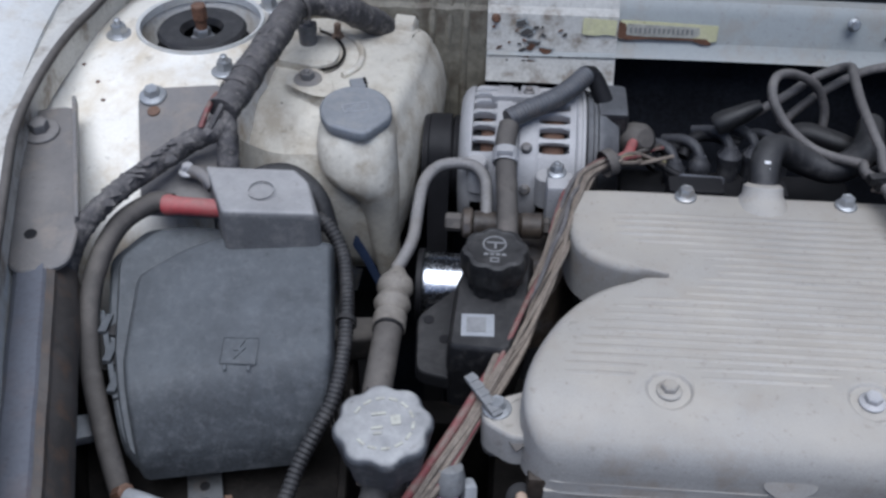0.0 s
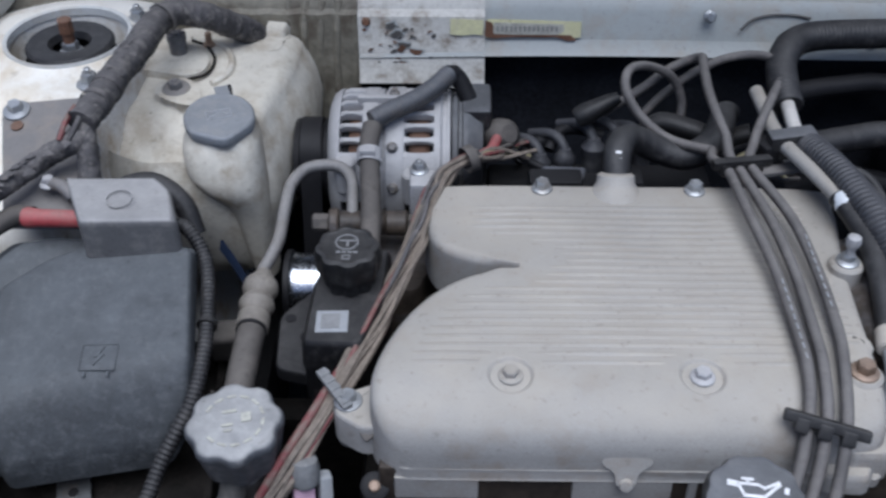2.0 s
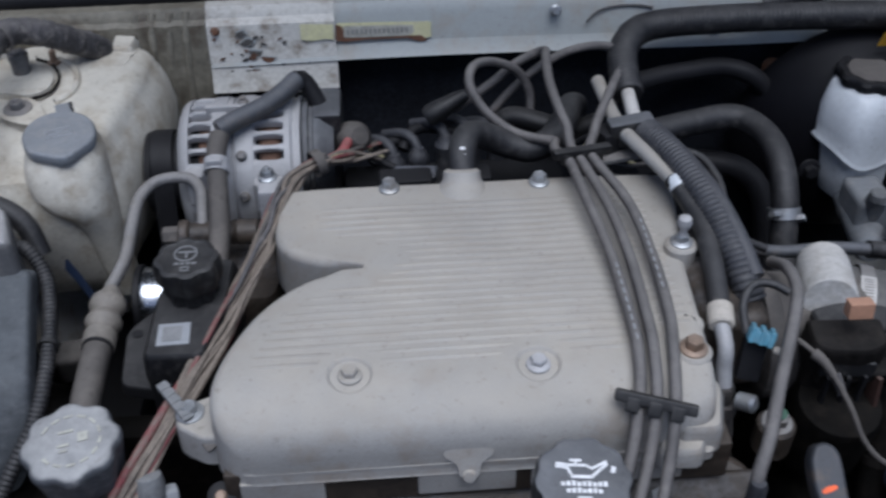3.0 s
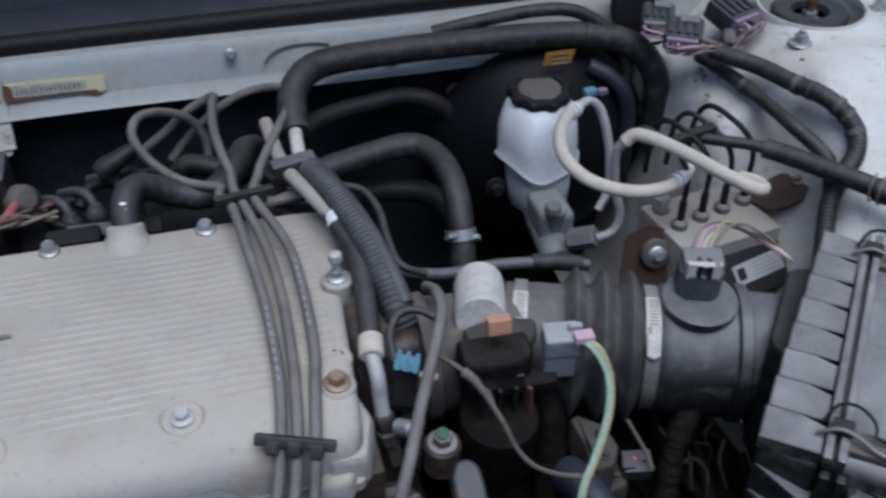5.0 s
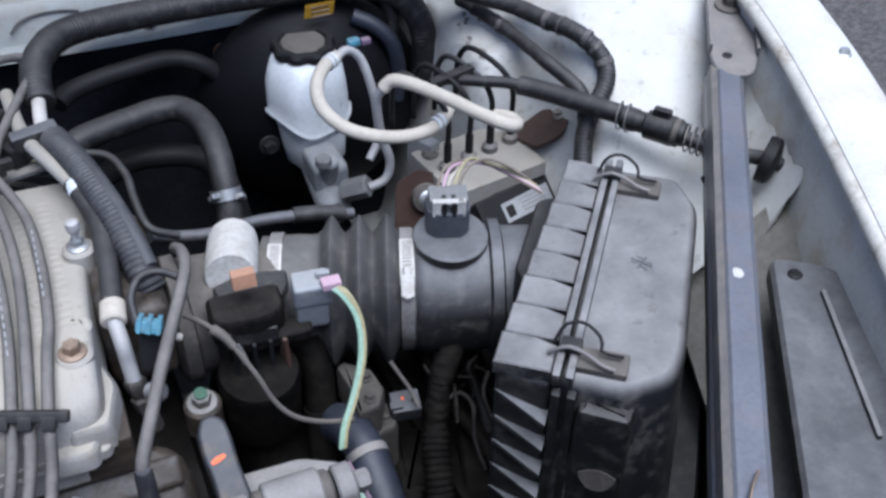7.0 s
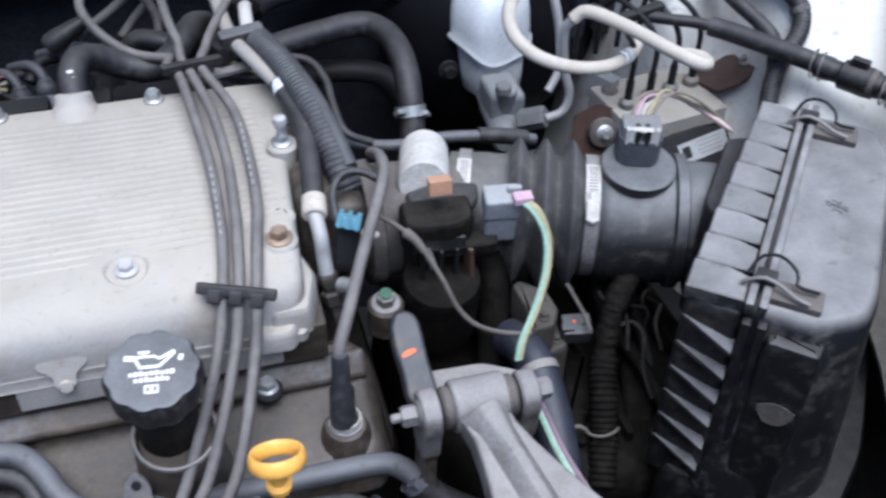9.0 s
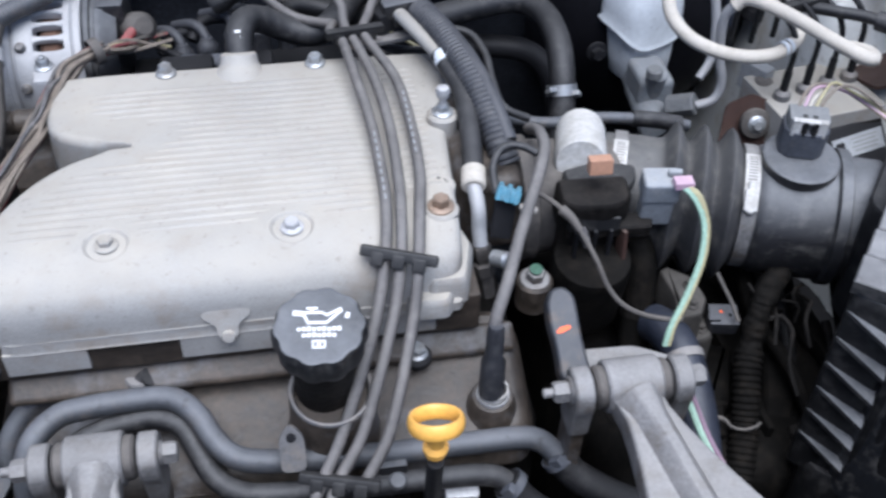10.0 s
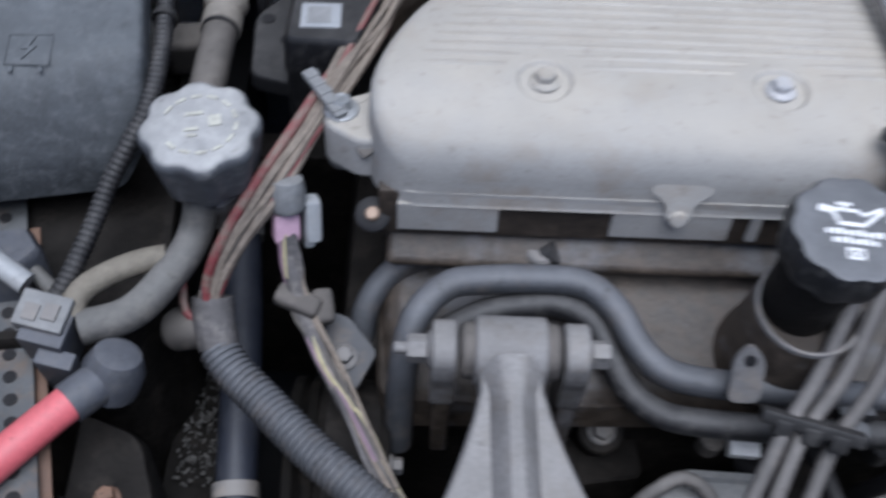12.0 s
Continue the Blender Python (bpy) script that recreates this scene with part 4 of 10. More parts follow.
bm = bmesh.new()
rim_o = dense([(-0.247, 0.428), (-0.134, 0.4545), (-0.124, 0.468), (-0.1265, 0.582), (-0.24, 0.594), (-0.268, 0.590), (-0.289, 0.562), (-0.268, 0.48)], 0.007)
prism(bm, rim_o, [(0.022, 0.70), (0.020, raised(-0.06)), (0.012, raised(-0.03)), (0.004, raised(-0.022))])
part("base", bm, M_PLASTIC, fuse)
bm = bmesh.new()
prism(bm, rim_o, [(0.001, raised(-0.026)), (0.0, raised(-0.025)), (0.0, raised(-0.020)), (0.002, raised(-0.018))])
part("lid_rim", bm, M_FUSE, fuse)
bm = bmesh.new()
prism(bm, dense([(-0.2425, 0.4245), (-0.131, 0.450), (-0.120, 0.463), (-0.1245, 0.579), (-0.235, 0.588), (-0.258, 0.582), (-0.279, 0.556), (-0.262, 0.48)], 0.007), [(0.0, raised(-0.020)), (0.0, raised(-0.012)), (0.0015, raised(-0.010))])
part("lid_step", bm, M_FUSE, fuse)
bm = bmesh.new()
plateau = dense([(-0.236, 0.4215), (-0.129, 0.447), (-0.1155, 0.461), (-0.1125, 0.485), (-0.125, 0.572), (-0.205, 0.572), (-0.229, 0.5605), (-0.259, 0.535), (-0.252, 0.47)], 0.006)
rings = [(-0.001, -0.014), (0.0, -0.005), (0.001, -0.0025), (0.0025, -0.0006), (0.0045, 0.0)]
prism(bm, plateau, [(i_, raised(d_)) for i_, d_ in rings])
roof = max((f for f in bm.faces if len(f.verts) > 8), key=lambda f: f.calc_center_median().z)
edge = [v for v in roof.verts]
bm.faces.remove(roof)
flat = [Vector((v.co.x, v.co.y)) for v in edge]
n_edge = len(flat)
for i in range(26):
    for j in range(29):
        p = Vector((-0.262 + 0.006 * i, 0.415 + 0.006 * j))
        if min((p - q).length for q in flat[:n_edge]) > 0.003:
            flat.append(p)
net, _, tris, origin, _, _ = geometry.delaunay_2d_cdt(flat, [], [list(range(n_edge))], 1, 1e-6)
made = []
for p, ids in zip(net, origin):
    first = [k for k in ids if k < n_edge]
    made.append(edge[first[0]] if first else bm.verts.new((p.x, p.y, lid_z(p.x, p.y))))
for t in tris:
    if len({made[k] for k in t}) == 3:
        bm.faces.new([made[k] for k in t])
bmesh.ops.recalc_face_normals(bm, faces=bm.faces)
top = part("lid", bm, M_FUSE, fuse, angle=60)


def on_lid(x, y, d=0.0002):
    m = Matrix.Translation((x, y, lid_z(x, y) + d))
    return m @ Matrix.Rotation(math.atan(0.25), 4, "X") @ Matrix.Rotation(radians(2), 4, "Z")


for cx, cy, sx, sy in ((0, 0.011, 0.024, 0.0009), (0, -0.009, 0.024, 0.0009), (-0.012, 0.001, 0.0009, 0.02), (0.012, 0.001, 0.0009, 0.02), (-0.008, -0.012, 0.002, 0.004), (0.008, -0.012, 0.002, 0.004)):
    bm = bmesh.new()
    box(bm, (sx, sy, 0.0008), on_lid(-0.174, 0.478) @ Matrix.Translation((cx, cy, 0)), 0.0002, 1)
    part("embossed_bar", bm, M_FUSE, top)
bm = bmesh.new()
prism(bm, [(0.003, 0.008), (-0.004, 0.0), (0.0, 0.0), (-0.003, -0.007), (0.004, 0.002), (0.0, 0.002)][::-1], [(0, 0), (0, 0.0008)], on_lid(-0.174, 0.479))
part("embossed_bolt", bm, M_FUSE, top)
for y0 in (0.462, 0.484, 0.506):
    x0 = -0.251 - 0.42 * (y0 - 0.468) * 1.0
    bm = bmesh.new()
    box(bm, (0.012, 0.016, 0.024), Matrix.Translation((x0 - 0.004, y0, lid_z(x0, y0) - 0.03)), 0.002)
    part("latch", bm, M_PLASTIC, fuse)
    bm = bmesh.new()
    box(bm, (0.006, 0.018, 0.004), Matrix.Translation((x0 - 0.009, y0, lid_z(x0, y0) - 0.016)), 0.001)
    part("latch_hook", bm, M_FUSE, fuse)

bm = bmesh.new()
box(bm, (0.004, 0.072, 0.006), pose(-0.268, 0.484, lid_z(-0.26, 0.484) - 0.018, 14, 0, 23), 0.001)
part("latch_rail", bm, M_FUSE, fuse)

relay = thing("terminal_cover", (-0.18, 0.60, 0.86), "grey plastic battery terminal cover standing on the fuse box", "cover")
bm = bmesh.new()
hood = rounded([(-0.199, 0.5585), (-0.134, 0.565), (-0.1315, 0.569), (-0.146, 0.611), (-0.156, 0.618), (-0.2245, 0.6125)], 0.003, 3)


def hood_z(d, k=1.0):
    """A flat roof that falls away in a round shoulder on the inner side."""
    return lambda x, y: 0.914 + d - k * 0.010 * smoothstep(-0.168, -0.138, x - 0.45 * (0.60 - y)) ** 2


prism(bm, hood, [(0, 0.840), (0, hood_z(-0.006)), (0.0006, hood_z(-0.002)), (0.002, hood_z(-0.0004)), (0.004, hood_z(0.0))])
bmesh.ops.triangulate(bm, faces=[f for f in bm.faces if len(f.verts) > 4])
cover = part("cover", bm, M_HOOD, relay)
bm = bmesh.new()
ring_band(bm, (-0.176, 0.585, 0.9142), (0, -0.1, 1), 0.009, 0.0012, 0.0006, 24)
part("embossed_ring", bm, M_HOOD, cover)

cable = thing("battery_cable", (-0.25, 0.55, 0.80), "black battery cable with a red rubber boot entering the terminal cover", "cable")
hose("cable", [(-0.243, 0.585, 0.898), (-0.258, 0.586, 0.897), (-0.280, 0.568, 0.888), (-0.290, 0.532, 0.868), (-0.284, 0.49, 0.845), (-0.268, 0.45, 0.82), (-0.238, 0.395, 0.775), (-0.21, 0.36, 0.73)], 0.0076, M_RUBBER_DUSTY, cable, segments=14)
bm = bmesh.new()
lathe(bm, [(0.0068, 0), (0.0078, 0.003), (0.0066, 0.012), (0.0066, 0.03), (0.0062, 0.05)], axis((-0.248, 0.581, 0.9), (1, -0.04, 0)), 20)
part("boot", bm, M_RED, cable, "faded red rubber boot")
hose("lug", [(-0.215, 0.598, 0.905), (-0.225, 0.606, 0.910), (-0.235, 0.612, 0.908)], 0.005, M_GREY_STEEL, cable)
bolt(cable, (-0.237, 0.612, 0.907), size=0.008, material=M_ALU_CLEAN, name="terminal_nut")

# washer bottle
bottle = thing("washer_bottle", (-0.13, 0.77, 0.60), "yellowed white plastic washer bottle with a grey filler cap", "washer bottle")
bm = bmesh.new()
o = rounded([(-0.222, 0.705), (-0.190, 0.688), (-0.150, 0.692), (-0.114, 0.694), (-0.0975, 0.708), (-0.0905, 0.755), (-0.0800, 0.807), (-0.0760, 0.880), (-0.19, 0.892), (-0.236, 0.86), (-0.240, 0.73)], 0.014, 5)


def top_z(d):
    """The bottle's top dips to a long shoulder at the front."""
    return lambda x, y: 0.895 + d - 0.042 * smoothstep(0.765, 0.695, y) * smoothstep(-0.140, -0.165, x) - 0.006 * smoothstep(-0.100, -0.078, x) + 0.001 * noise.noise(Vector((x, y, 0.0)) * 40)


prism(bm, o, [(0.030, 0.735), (0.012, 0.742), (0.000, 0.765), (-0.009, 0.805), (-0.012, 0.835), (-0.008, 0.858), (-0.002, 0.874), (0.0005, top_z(-0.014)), (0.002, top_z(-0.007)), (0.0055, top_z(-0.0025)), (0.010, top_z(-0.0004)), (0.016, top_z(0.0)), (0.030, top_z(0.0)), (0.045, top_z(0.0))])
bmesh.ops.triangulate(bm, faces=[f for f in bm.faces if len(f.verts) > 4])
main = part("bottle", bm, M_TANK, bottle, angle=60)
# the filler neck bulges forward, is undercut below and runs out in a narrow rib
bm = bmesh.new()
rows = []
for z, cx, cy, ax, ay in ((0.742, -0.105, 0.712, 0.010, 0.018), (0.78, -0.1065, 0.704, 0.0125, 0.020), (0.815, -0.1075, 0.700, 0.015, 0.022), (0.836, -0.1095, 0.697, 0.018, 0.025), (0.849, -0.1150, 0.695, 0.0235, 0.029), (0.859, -0.1205, 0.694, 0.0285, 0.0315), (0.870, -0.1240, 0.695, 0.0315, 0.0325), (0.884, -0.1250, 0.698, 0.0318, 0.0320), (0.895, -0.1250, 0.701, 0.0305, 0.0305), (0.902, -0.1250, 0.703, 0.0270, 0.0275), (0.910, -0.1250, 0.704, 0.0265, 0.0270)):
    ring = []
    for i in range(44):
        a = 2 * math.pi * i / 44
        c, s_ = math.cos(a), math.sin(a)
        ring.append(bm.verts.new((cx + ax * math.copysign(abs(c) ** 0.78, c), cy + ay * math.copysign(abs(s_) ** 0.78, s_), z)))
    rows.append(ring)
for p, q in zip(rows, rows[1:]):
    for i in range(44):
        j = (i + 1) % 44
        bm.faces.new((p[i], p[j], q[j], q[i]))
bm.faces.new(rows[-1])
part("filler_neck", bm, M_TANK, bottle, angle=60)
bm = bmesh.new()
prism(bm, rounded([(-0.222, 0.800), (-0.172, 0.786), (-0.158, 0.794), (-0.155, 0.816), (-0.166, 0.838), (-0.182, 0.850), (-0.222, 0.855)], 0.010, 5), [(0, 0.888), (0, 0.8978), (0.0018, 0.899)])
part("raised_panel", bm, M_TANK, main)
hose("panel_groove", [(-0.180, 0.8535, 0.8958), (-0.164, 0.842, 0.8958), (-0.1525, 0.818, 0.8958), (-0.1555, 0.793, 0.8958), (-0.172, 0.7825, 0.8958)], 0.0016, M_GRIME, main, segments=6)
hose("moulded_bead", [(-0.160, 0.852, 0.895), (-0.145, 0.838, 0.8955), (-0.136, 0.815, 0.8955), (-0.137, 0.792, 0.8955), (-0.148, 0.778, 0.895)], 0.0032, M_TANK, main, segments=8)
bm = bmesh.new()
prism(bm, rounded([(-0.190, 0.772), (-0.176, 0.782), (-0.163, 0.772), (-0.155, 0.752), (-0.156, 0.742), (-0.166, 0.744), (-0.181, 0.752), (-0.191, 0.762)], 0.007, 4), [(0, 0.885), (0, 0.8955), (0.0015, 0.897), (0.004, 0.8975)])
part("bolt_tongue", bm, M_TANK, main)
bm = bmesh.new()
mc = axis((-0.125, 0.7005, 0.9085), (0.02, -0.06, 1.0))
out = []
for i in range(56):
    a = 2 * math.pi * i / 56
    nose = math.exp(-(((a - math.pi * 1.5 + math.pi) % (2 * math.pi) - math.pi) / 0.30) ** 2)
    ears = math.exp(-(((a - math.pi * 1.18 + math.pi) % (2 * math.pi) - math.pi) / 0.25) ** 2) + math.exp(-(((a - math.pi * 1.82 + math.pi) % (2 * math.pi) - math.pi) / 0.25) ** 2)
    r = 0.0285 + 0.0040 * nose + 0.0012 * ears
    out.append((r * math.cos(a), r * 1.06 * math.sin(a)))
rows = [[bm.verts.new(mc @ Vector((u * k, v * k, z))) for u, v in out] for k, z in ((0.88, -0.006), (0.96, -0.005), (1.0, -0.002), (1.0, 0.003), (0.965, 0.0046), (0.91, 0.0052), (0.86, 0.0046), (0.6, 0.0045), (0.3, 0.0045))]
for p, q in zip(rows, rows[1:]):
    for i in range(56):
        j = (i + 1) % 56
        bm.faces.new((p[i], p[j], q[j], q[i]))
bm.faces.new(rows[-1])
bm.faces.new(rows[0][::-1])
box(bm, (0.012, 0.015, 0.0045), mc @ Matrix.Translation((0.008, 0.033, 0.002)), 0.001)
cap = part("filler_cap", bm, M_CAP_GREY, bottle, "flat blue-grey filler cap with a small tab")
bm = bmesh.new()
box(bm, (0.003, 0.009, 0.009), mc @ Matrix.Translation((0.0145, 0.036, 0.0)), 0.0008)
part("tab_slot", bm, M_BLACK, cap)
for dx, dy, sx, sy in ((0, 0.005, 0.020, 0.0013), (0, -0.005, 0.020, 0.0013), (-0.010, 0, 0.0013, 0.011), (0.010, 0, 0.0013, 0.011), (0.0, -0.0015, 0.016, 0.0011), (0.001, 0.0018, 0.006, 0.002)):
    bm = bmesh.new()
    box(bm, (sx, sy, 0.0012), mc @ Matrix.Translation((dx, dy, 0.0048)), 0.0003, 1)
    part("embossed_bar", bm, M_LABEL_WHITE, cap)
bolt(bottle, (-0.176, 0.765, 0.8972), (0, -0.1, 1), size=0.011, material=M_GREY_STEEL, washer=2.2, stud=0.003)
bm = bmesh.new()
lathe(bm, [(0.0078, 0.0), (0.0080, 0.016), (0.0088, 0.018), (0.0088, 0.024), (0.0062, 0.0245), (0.0058, 0.021), (0.002, 0.020)], axis((-0.186, 0.826, 0.893), (-0.02, 0.06, 1)), 24)
for k in range(3):
    box(bm, (0.0165, 0.0022, 0.002), axis((-0.186, 0.826, 0.893), (-0.02, 0.06, 1)) @ Matrix.Rotation(k * math.pi / 3, 4, "Z") @ Matrix.Translation((0, 0, 0.0245)), 0.0004, 1)
part("nut_cap", bm, M_GREY_STEEL, bottle, "grey slotted plastic nut")
bm = bmesh.new()
rod(bm, (-0.163, 0.846, 0.890), (-0.163, 0.848, 0.908), 0.0032, 10)
rod(bm, (-0.163, 0.846, 0.8935), (-0.163, 0.846, 0.8975), 0.0065, 6)
part("stud", bm, M_COPPER, bottle)
bm = bmesh.new()
prism(bm, rounded([(-0.117, 0.862), (-0.094, 0.862), (-0.092, 0.892), (-0.116, 0.894)], 0.006, 3), [(0, 0.86), (0, 0.894), (0.003, 0.899)])
part("lug", bm, M_TANK, bottle)
hose("scratch", [(-0.1000, 0.6905, 0.845), (-0.0965, 0.6935, 0.832), (-0.0935, 0.697, 0.818)], 0.0007, M_PRINT_DARK, main, segments=5)

# bracket plate on the tower
plate = thing("tower_bracket", (-0.27, 0.69, 0.90), "dark grey steel plate bolted to the white strut tower", "bracket")
bm = bmesh.new()
prism(bm, rounded([(-0.268, 0.585), (-0.205, 0.585), (-0.213, 0.66), (-0.235, 0.709), (-0.285, 0.703), (-0.295, 0.699), (-0.2965, 0.690)], 0.004, 3),
      [(0, lambda x, y: 0.918 + 0.28 * (y - 0.70)), (0, lambda x, y: 0.9205 + 0.28 * (y - 0.70)), (0.001, lambda x, y: 0.921 + 0.28 * (y - 0.70))])
part("plate", bm, M_GREY_STEEL, plate)
bolt(plate, (-0.2855, 0.694, 0.9195), (0, -0.2, 1), size=0.011, washer=2.0, height=0.6)
bm = bmesh.new()
lathe(bm, [(0.005, 0), (0.005, 0.001), (0.003, 0.0011)], axis((-0.281, 0.678, 0.9155), (0, -0.28, 1)), 12)
part("hole", bm, M_RUST, plate)

# taped harness over the tower
harness = thing("taped_harness", (-0.21, 0.70, 0.92), "thick wiring harness wrapped in grey cloth tape over the tower", "wiring harness")
hose("trunk", [(-0.122, 0.875, 0.885), (-0.126, 0.862, 0.900), (-0.138, 0.842, 0.918), (-0.155, 0.824, 0.936), (-0.176, 0.814, 0.945), (-0.190, 0.797, 0.946), (-0.1975, 0.748, 0.945), (-0.2040, 0.710, 0.944), (-0.2095, 0.664, 0.943), (-0.2140, 0.643, 0.941)], 0.0118, M_TAPE, harness, segments=28, step=0.0010, wobble=0.08, creases=0.10)
bm = bmesh.new()
ring_band(bm, (-0.187, 0.801, 0.946), (0.55, 1.0, 0.0), 0.0126, 0.0036, 0.0010)
part("tie", bm, M_WIRE_PLUG, harness)
for s_, w_ in ((0.668, 0.006), (0.690, 0.0085), (0.735, 0.007), (0.762, 0.010)):
    bm = bmesh.new()
    ring_band(bm, (-0.2095 + (s_ - 0.664) * 0.135, s_, 0.9437), (0.13, 1.0, 0.02), 0.0119, w_, 0.0006)
    part("tape_wrap", bm, M_TAPE, harness)
hose("branch", [(-0.217, 0.641, 0.934), (-0.2208, 0.634, 0.930), (-0.2399, 0.6266, 0.922), (-0.2595, 0.6033, 0.917), (-0.2744, 0.582, 0.914), (-0.2867, 0.5656, 0.908), (-0.2962, 0.5525, 0.90), (-0.3049, 0.5387, 0.885), (-0.3078, 0.5255, 0.87), (-0.3096, 0.5119, 0.85), (-0.30, 0.46, 0.82)], (0.0086, 0.0070), M_TAPE, harness, segments=22, step=0.0010, wobble=0.10, creases=0.13)
hose("branch", [(-0.214, 0.648, 0.938), (-0.211, 0.636, 0.925), (-0.209, 0.62, 0.902), (-0.205, 0.60, 0.87)], 0.0085, M_TAPE, harness, segments=18, step=0.0012, wobble=0.15, creases=0.12)
rng = random.Random(15)
for k in range(46):
    i = rng.uniform(0, 1)
    p = Vector((-0.2140, 0.643, 0.941)).lerp(Vector((-0.1975, 0.748, 0.945)), i) if k % 2 else Vector((-0.2208, 0.634, 0.930)).lerp(Vector((-0.2867, 0.5656, 0.908)), i)
    r_ = 0.0120 if k % 2 else 0.0086
    way = Vector((0.13, 1.0, 0.02)) if k % 2 else Vector((-0.7, -0.7, -0.2))
    a = rng.uniform(-1.0, 1.0)
    nrm = (Vector((0, 0, 1)) * math.cos(a) + way.normalized().cross(Vector((0, 0, 1))) * math.sin(a)).normalized()
    bm = bmesh.new()
    w_ = rng.uniform(0.0012, 0.0030)
    sheet(bm, [0, 0.5, 1.0], [0, 0.5, 1.0], lambda u, v: Vector((w_ * (u - 0.5) * 2, 0.010 * (v - 0.5) * (1 - 0.5 * u), 0.0007 * math.sin(3 * u + 2 * v))), 0.0004)
    m = axis(p + nrm * r_, nrm, rng.uniform(60, 120))
    bm.transform(m)
    part("frayed_edge", bm, M_TAPE, harness)
for k in range(6):
    a = k * 1.05
    o = Vector((0.007 * math.cos(a), 0, 0.007 * math.sin(a)))
    hose("bare_wire", [Vector((-0.217, 0.655, 0.943)) + o, Vector((-0.219, 0.641, 0.938)) + o * 1.3, Vector((-0.224, 0.628, 0.93)) + o], 0.0022, (M_WIRE_RED if k == 2 else M_TAPE), harness, segments=6)
hose("corner_hose", [(-0.205, 0.640, 0.872), (-0.19, 0.645, 0.882), (-0.17, 0.648, 0.882), (-0.150, 0.642, 0.868), (-0.14, 0.63, 0.845)], 0.0085, M_RUBBER, thing("short_hose", (-0.18, 0.65, 0.90), "short black rubber hose behind the terminal cover", "hose"), segments=12)

fuse_con = thing("split_conduit", (-0.11, 0.50, 0.80), "thin corrugated conduit running past the fuse box", "conduit")
bm = bmesh.new()
ring_band(bm, (-0.1085, 0.519, 0.853), (0.05, 1, 0.1), 0.0064, 0.004, 0.001)
part("clip", bm, M_PLASTIC, fuse_con)
hose("conduit", [(-0.150, 0.602, 0.878), (-0.134, 0.594, 0.880), (-0.119, 0.575, 0.868), (-0.111, 0.54, 0.858), (-0.1075, 0.497, 0.848), (-0.1095, 0.462, 0.838), (-0.117, 0.444, 0.829), (-0.1275, 0.424, 0.815), (-0.1335, 0.4035, 0.805), (-0.142, 0.375, 0.795), (-0.149, 0.358, 0.788), (-0.150, 0.345, 0.775)], 0.0056, M_RUBBER, fuse_con, segments=10, pitch=0.0036, depth=0.16)

# dark tray added to stand in for the shade round the fuse box
tray = thing("dark_gap_tray", (-0.22, 0.47, 0.60), "added black tray that darkens the gap under the fuse box", "tray")
bm = bmesh.new()
prism(bm, rounded([(-0.285, 0.33), (-0.12, 0.35), (-0.095, 0.40), (-0.112, 0.575), (-0.20, 0.60), (-0.335, 0.585), (-0.335, 0.50)], 0.015, 4), [(0, 0.60), (0, 0.770), (0.003, 0.775), (0.008, 0.775), (0.010, 0.761)])
part("tray", bm, M_GRIME, tray)
for x, y in ((-0.30, 0.45), (-0.26, 0.375)):
    bolt(tray, (x, y, 0.761), size=0.009, material=M_RUST, washer=1.7)

# clutter between fuse box and wing
for k, (p, q, r) in enumerate((((-0.31, 0.50, 0.84), (-0.29, 0.42, 0.74), 0.02), ((-0.25, 0.36, 0.74), (-0.16, 0.34, 0.74), 0.012), ((-0.30, 0.41, 0.76), (-0.24, 0.33, 0.74), 0.011))):
    t = thing("wiring_branch", p, "dark taped wiring beside the fuse box", "wiring")
    hose("loom", [p, ((p[0] + q[0]) / 2 - 0.01, (p[1] + q[1]) / 2, (p[2] + q[2]) / 2 + 0.01), q], r * 0.6, M_TAPE if k else M_BLACK, t, segments=10)
con = thing("pale_connector", (-0.27, 0.42, 0.79), "small pale dusty wiring connector", "connector")
bm = bmesh.new()
box(bm, (0.016, 0.018, 0.014), pose(-0.287, 0.452, 0.80, 20, 10, 30), 0.003)
part("body", bm, M_LABEL_WHITE, con)
con = thing("copper_fitting", (-0.24, 0.40, 0.80), "small rusty fitting with a pale plastic sleeve", "fitting")
bm = bmesh.new()
rod(bm, (-0.246, 0.404, 0.795), (-0.236, 0.400, 0.806), 0.006, 8)
part("nut", bm, M_RUST, con)
hose("sleeve", [(-0.236, 0.398, 0.802), (-0.222, 0.393, 0.804), (-0.19, 0.384, 0.800), (-0.165, 0.372, 0.79)], 0.0065, M_LABEL_WHITE, con, segments=10)

# ---- pressure cap, hoses at the front left ----
filler = thing("coolant_filler", (-0.07, 0.42, 0.80), "coolant filler neck with a large faded lobed pressure cap", "filler neck")
mc = axis((-0.0695, 0.417, 0.848), (0.0, -0.10, 1.0), 12)
bm = bmesh.new()
lathe(bm, [(0.021, -0.012), (0.0262, -0.011), (0.0278, -0.002), (0.0298, 0.010), (0.0312, 0.0165), (0.0312, 0.0195), (0.0298, 0.0216), (0.0275, 0.0226), (0.024, 0.0230), (0.006, 0.0230)], mc, 96, 8, 0.095)
cap = part("pressure_cap", bm, M_CAP_WHITE, filler, "dusty grey pressure cap with worn print")
for k in range(14):
    a = 2 * math.pi * k / 14
    if k in (3, 4):
        continue
    bm = bmesh.new()
    box(bm, (0.0055, 0.0018, 0.0006), mc @ Matrix.Rotation(a, 4, "Z") @ Matrix.Translation((0, 0.0185, 0.0233)), 0)
    part("print_bar", bm, M_PRINT_WORN, cap)
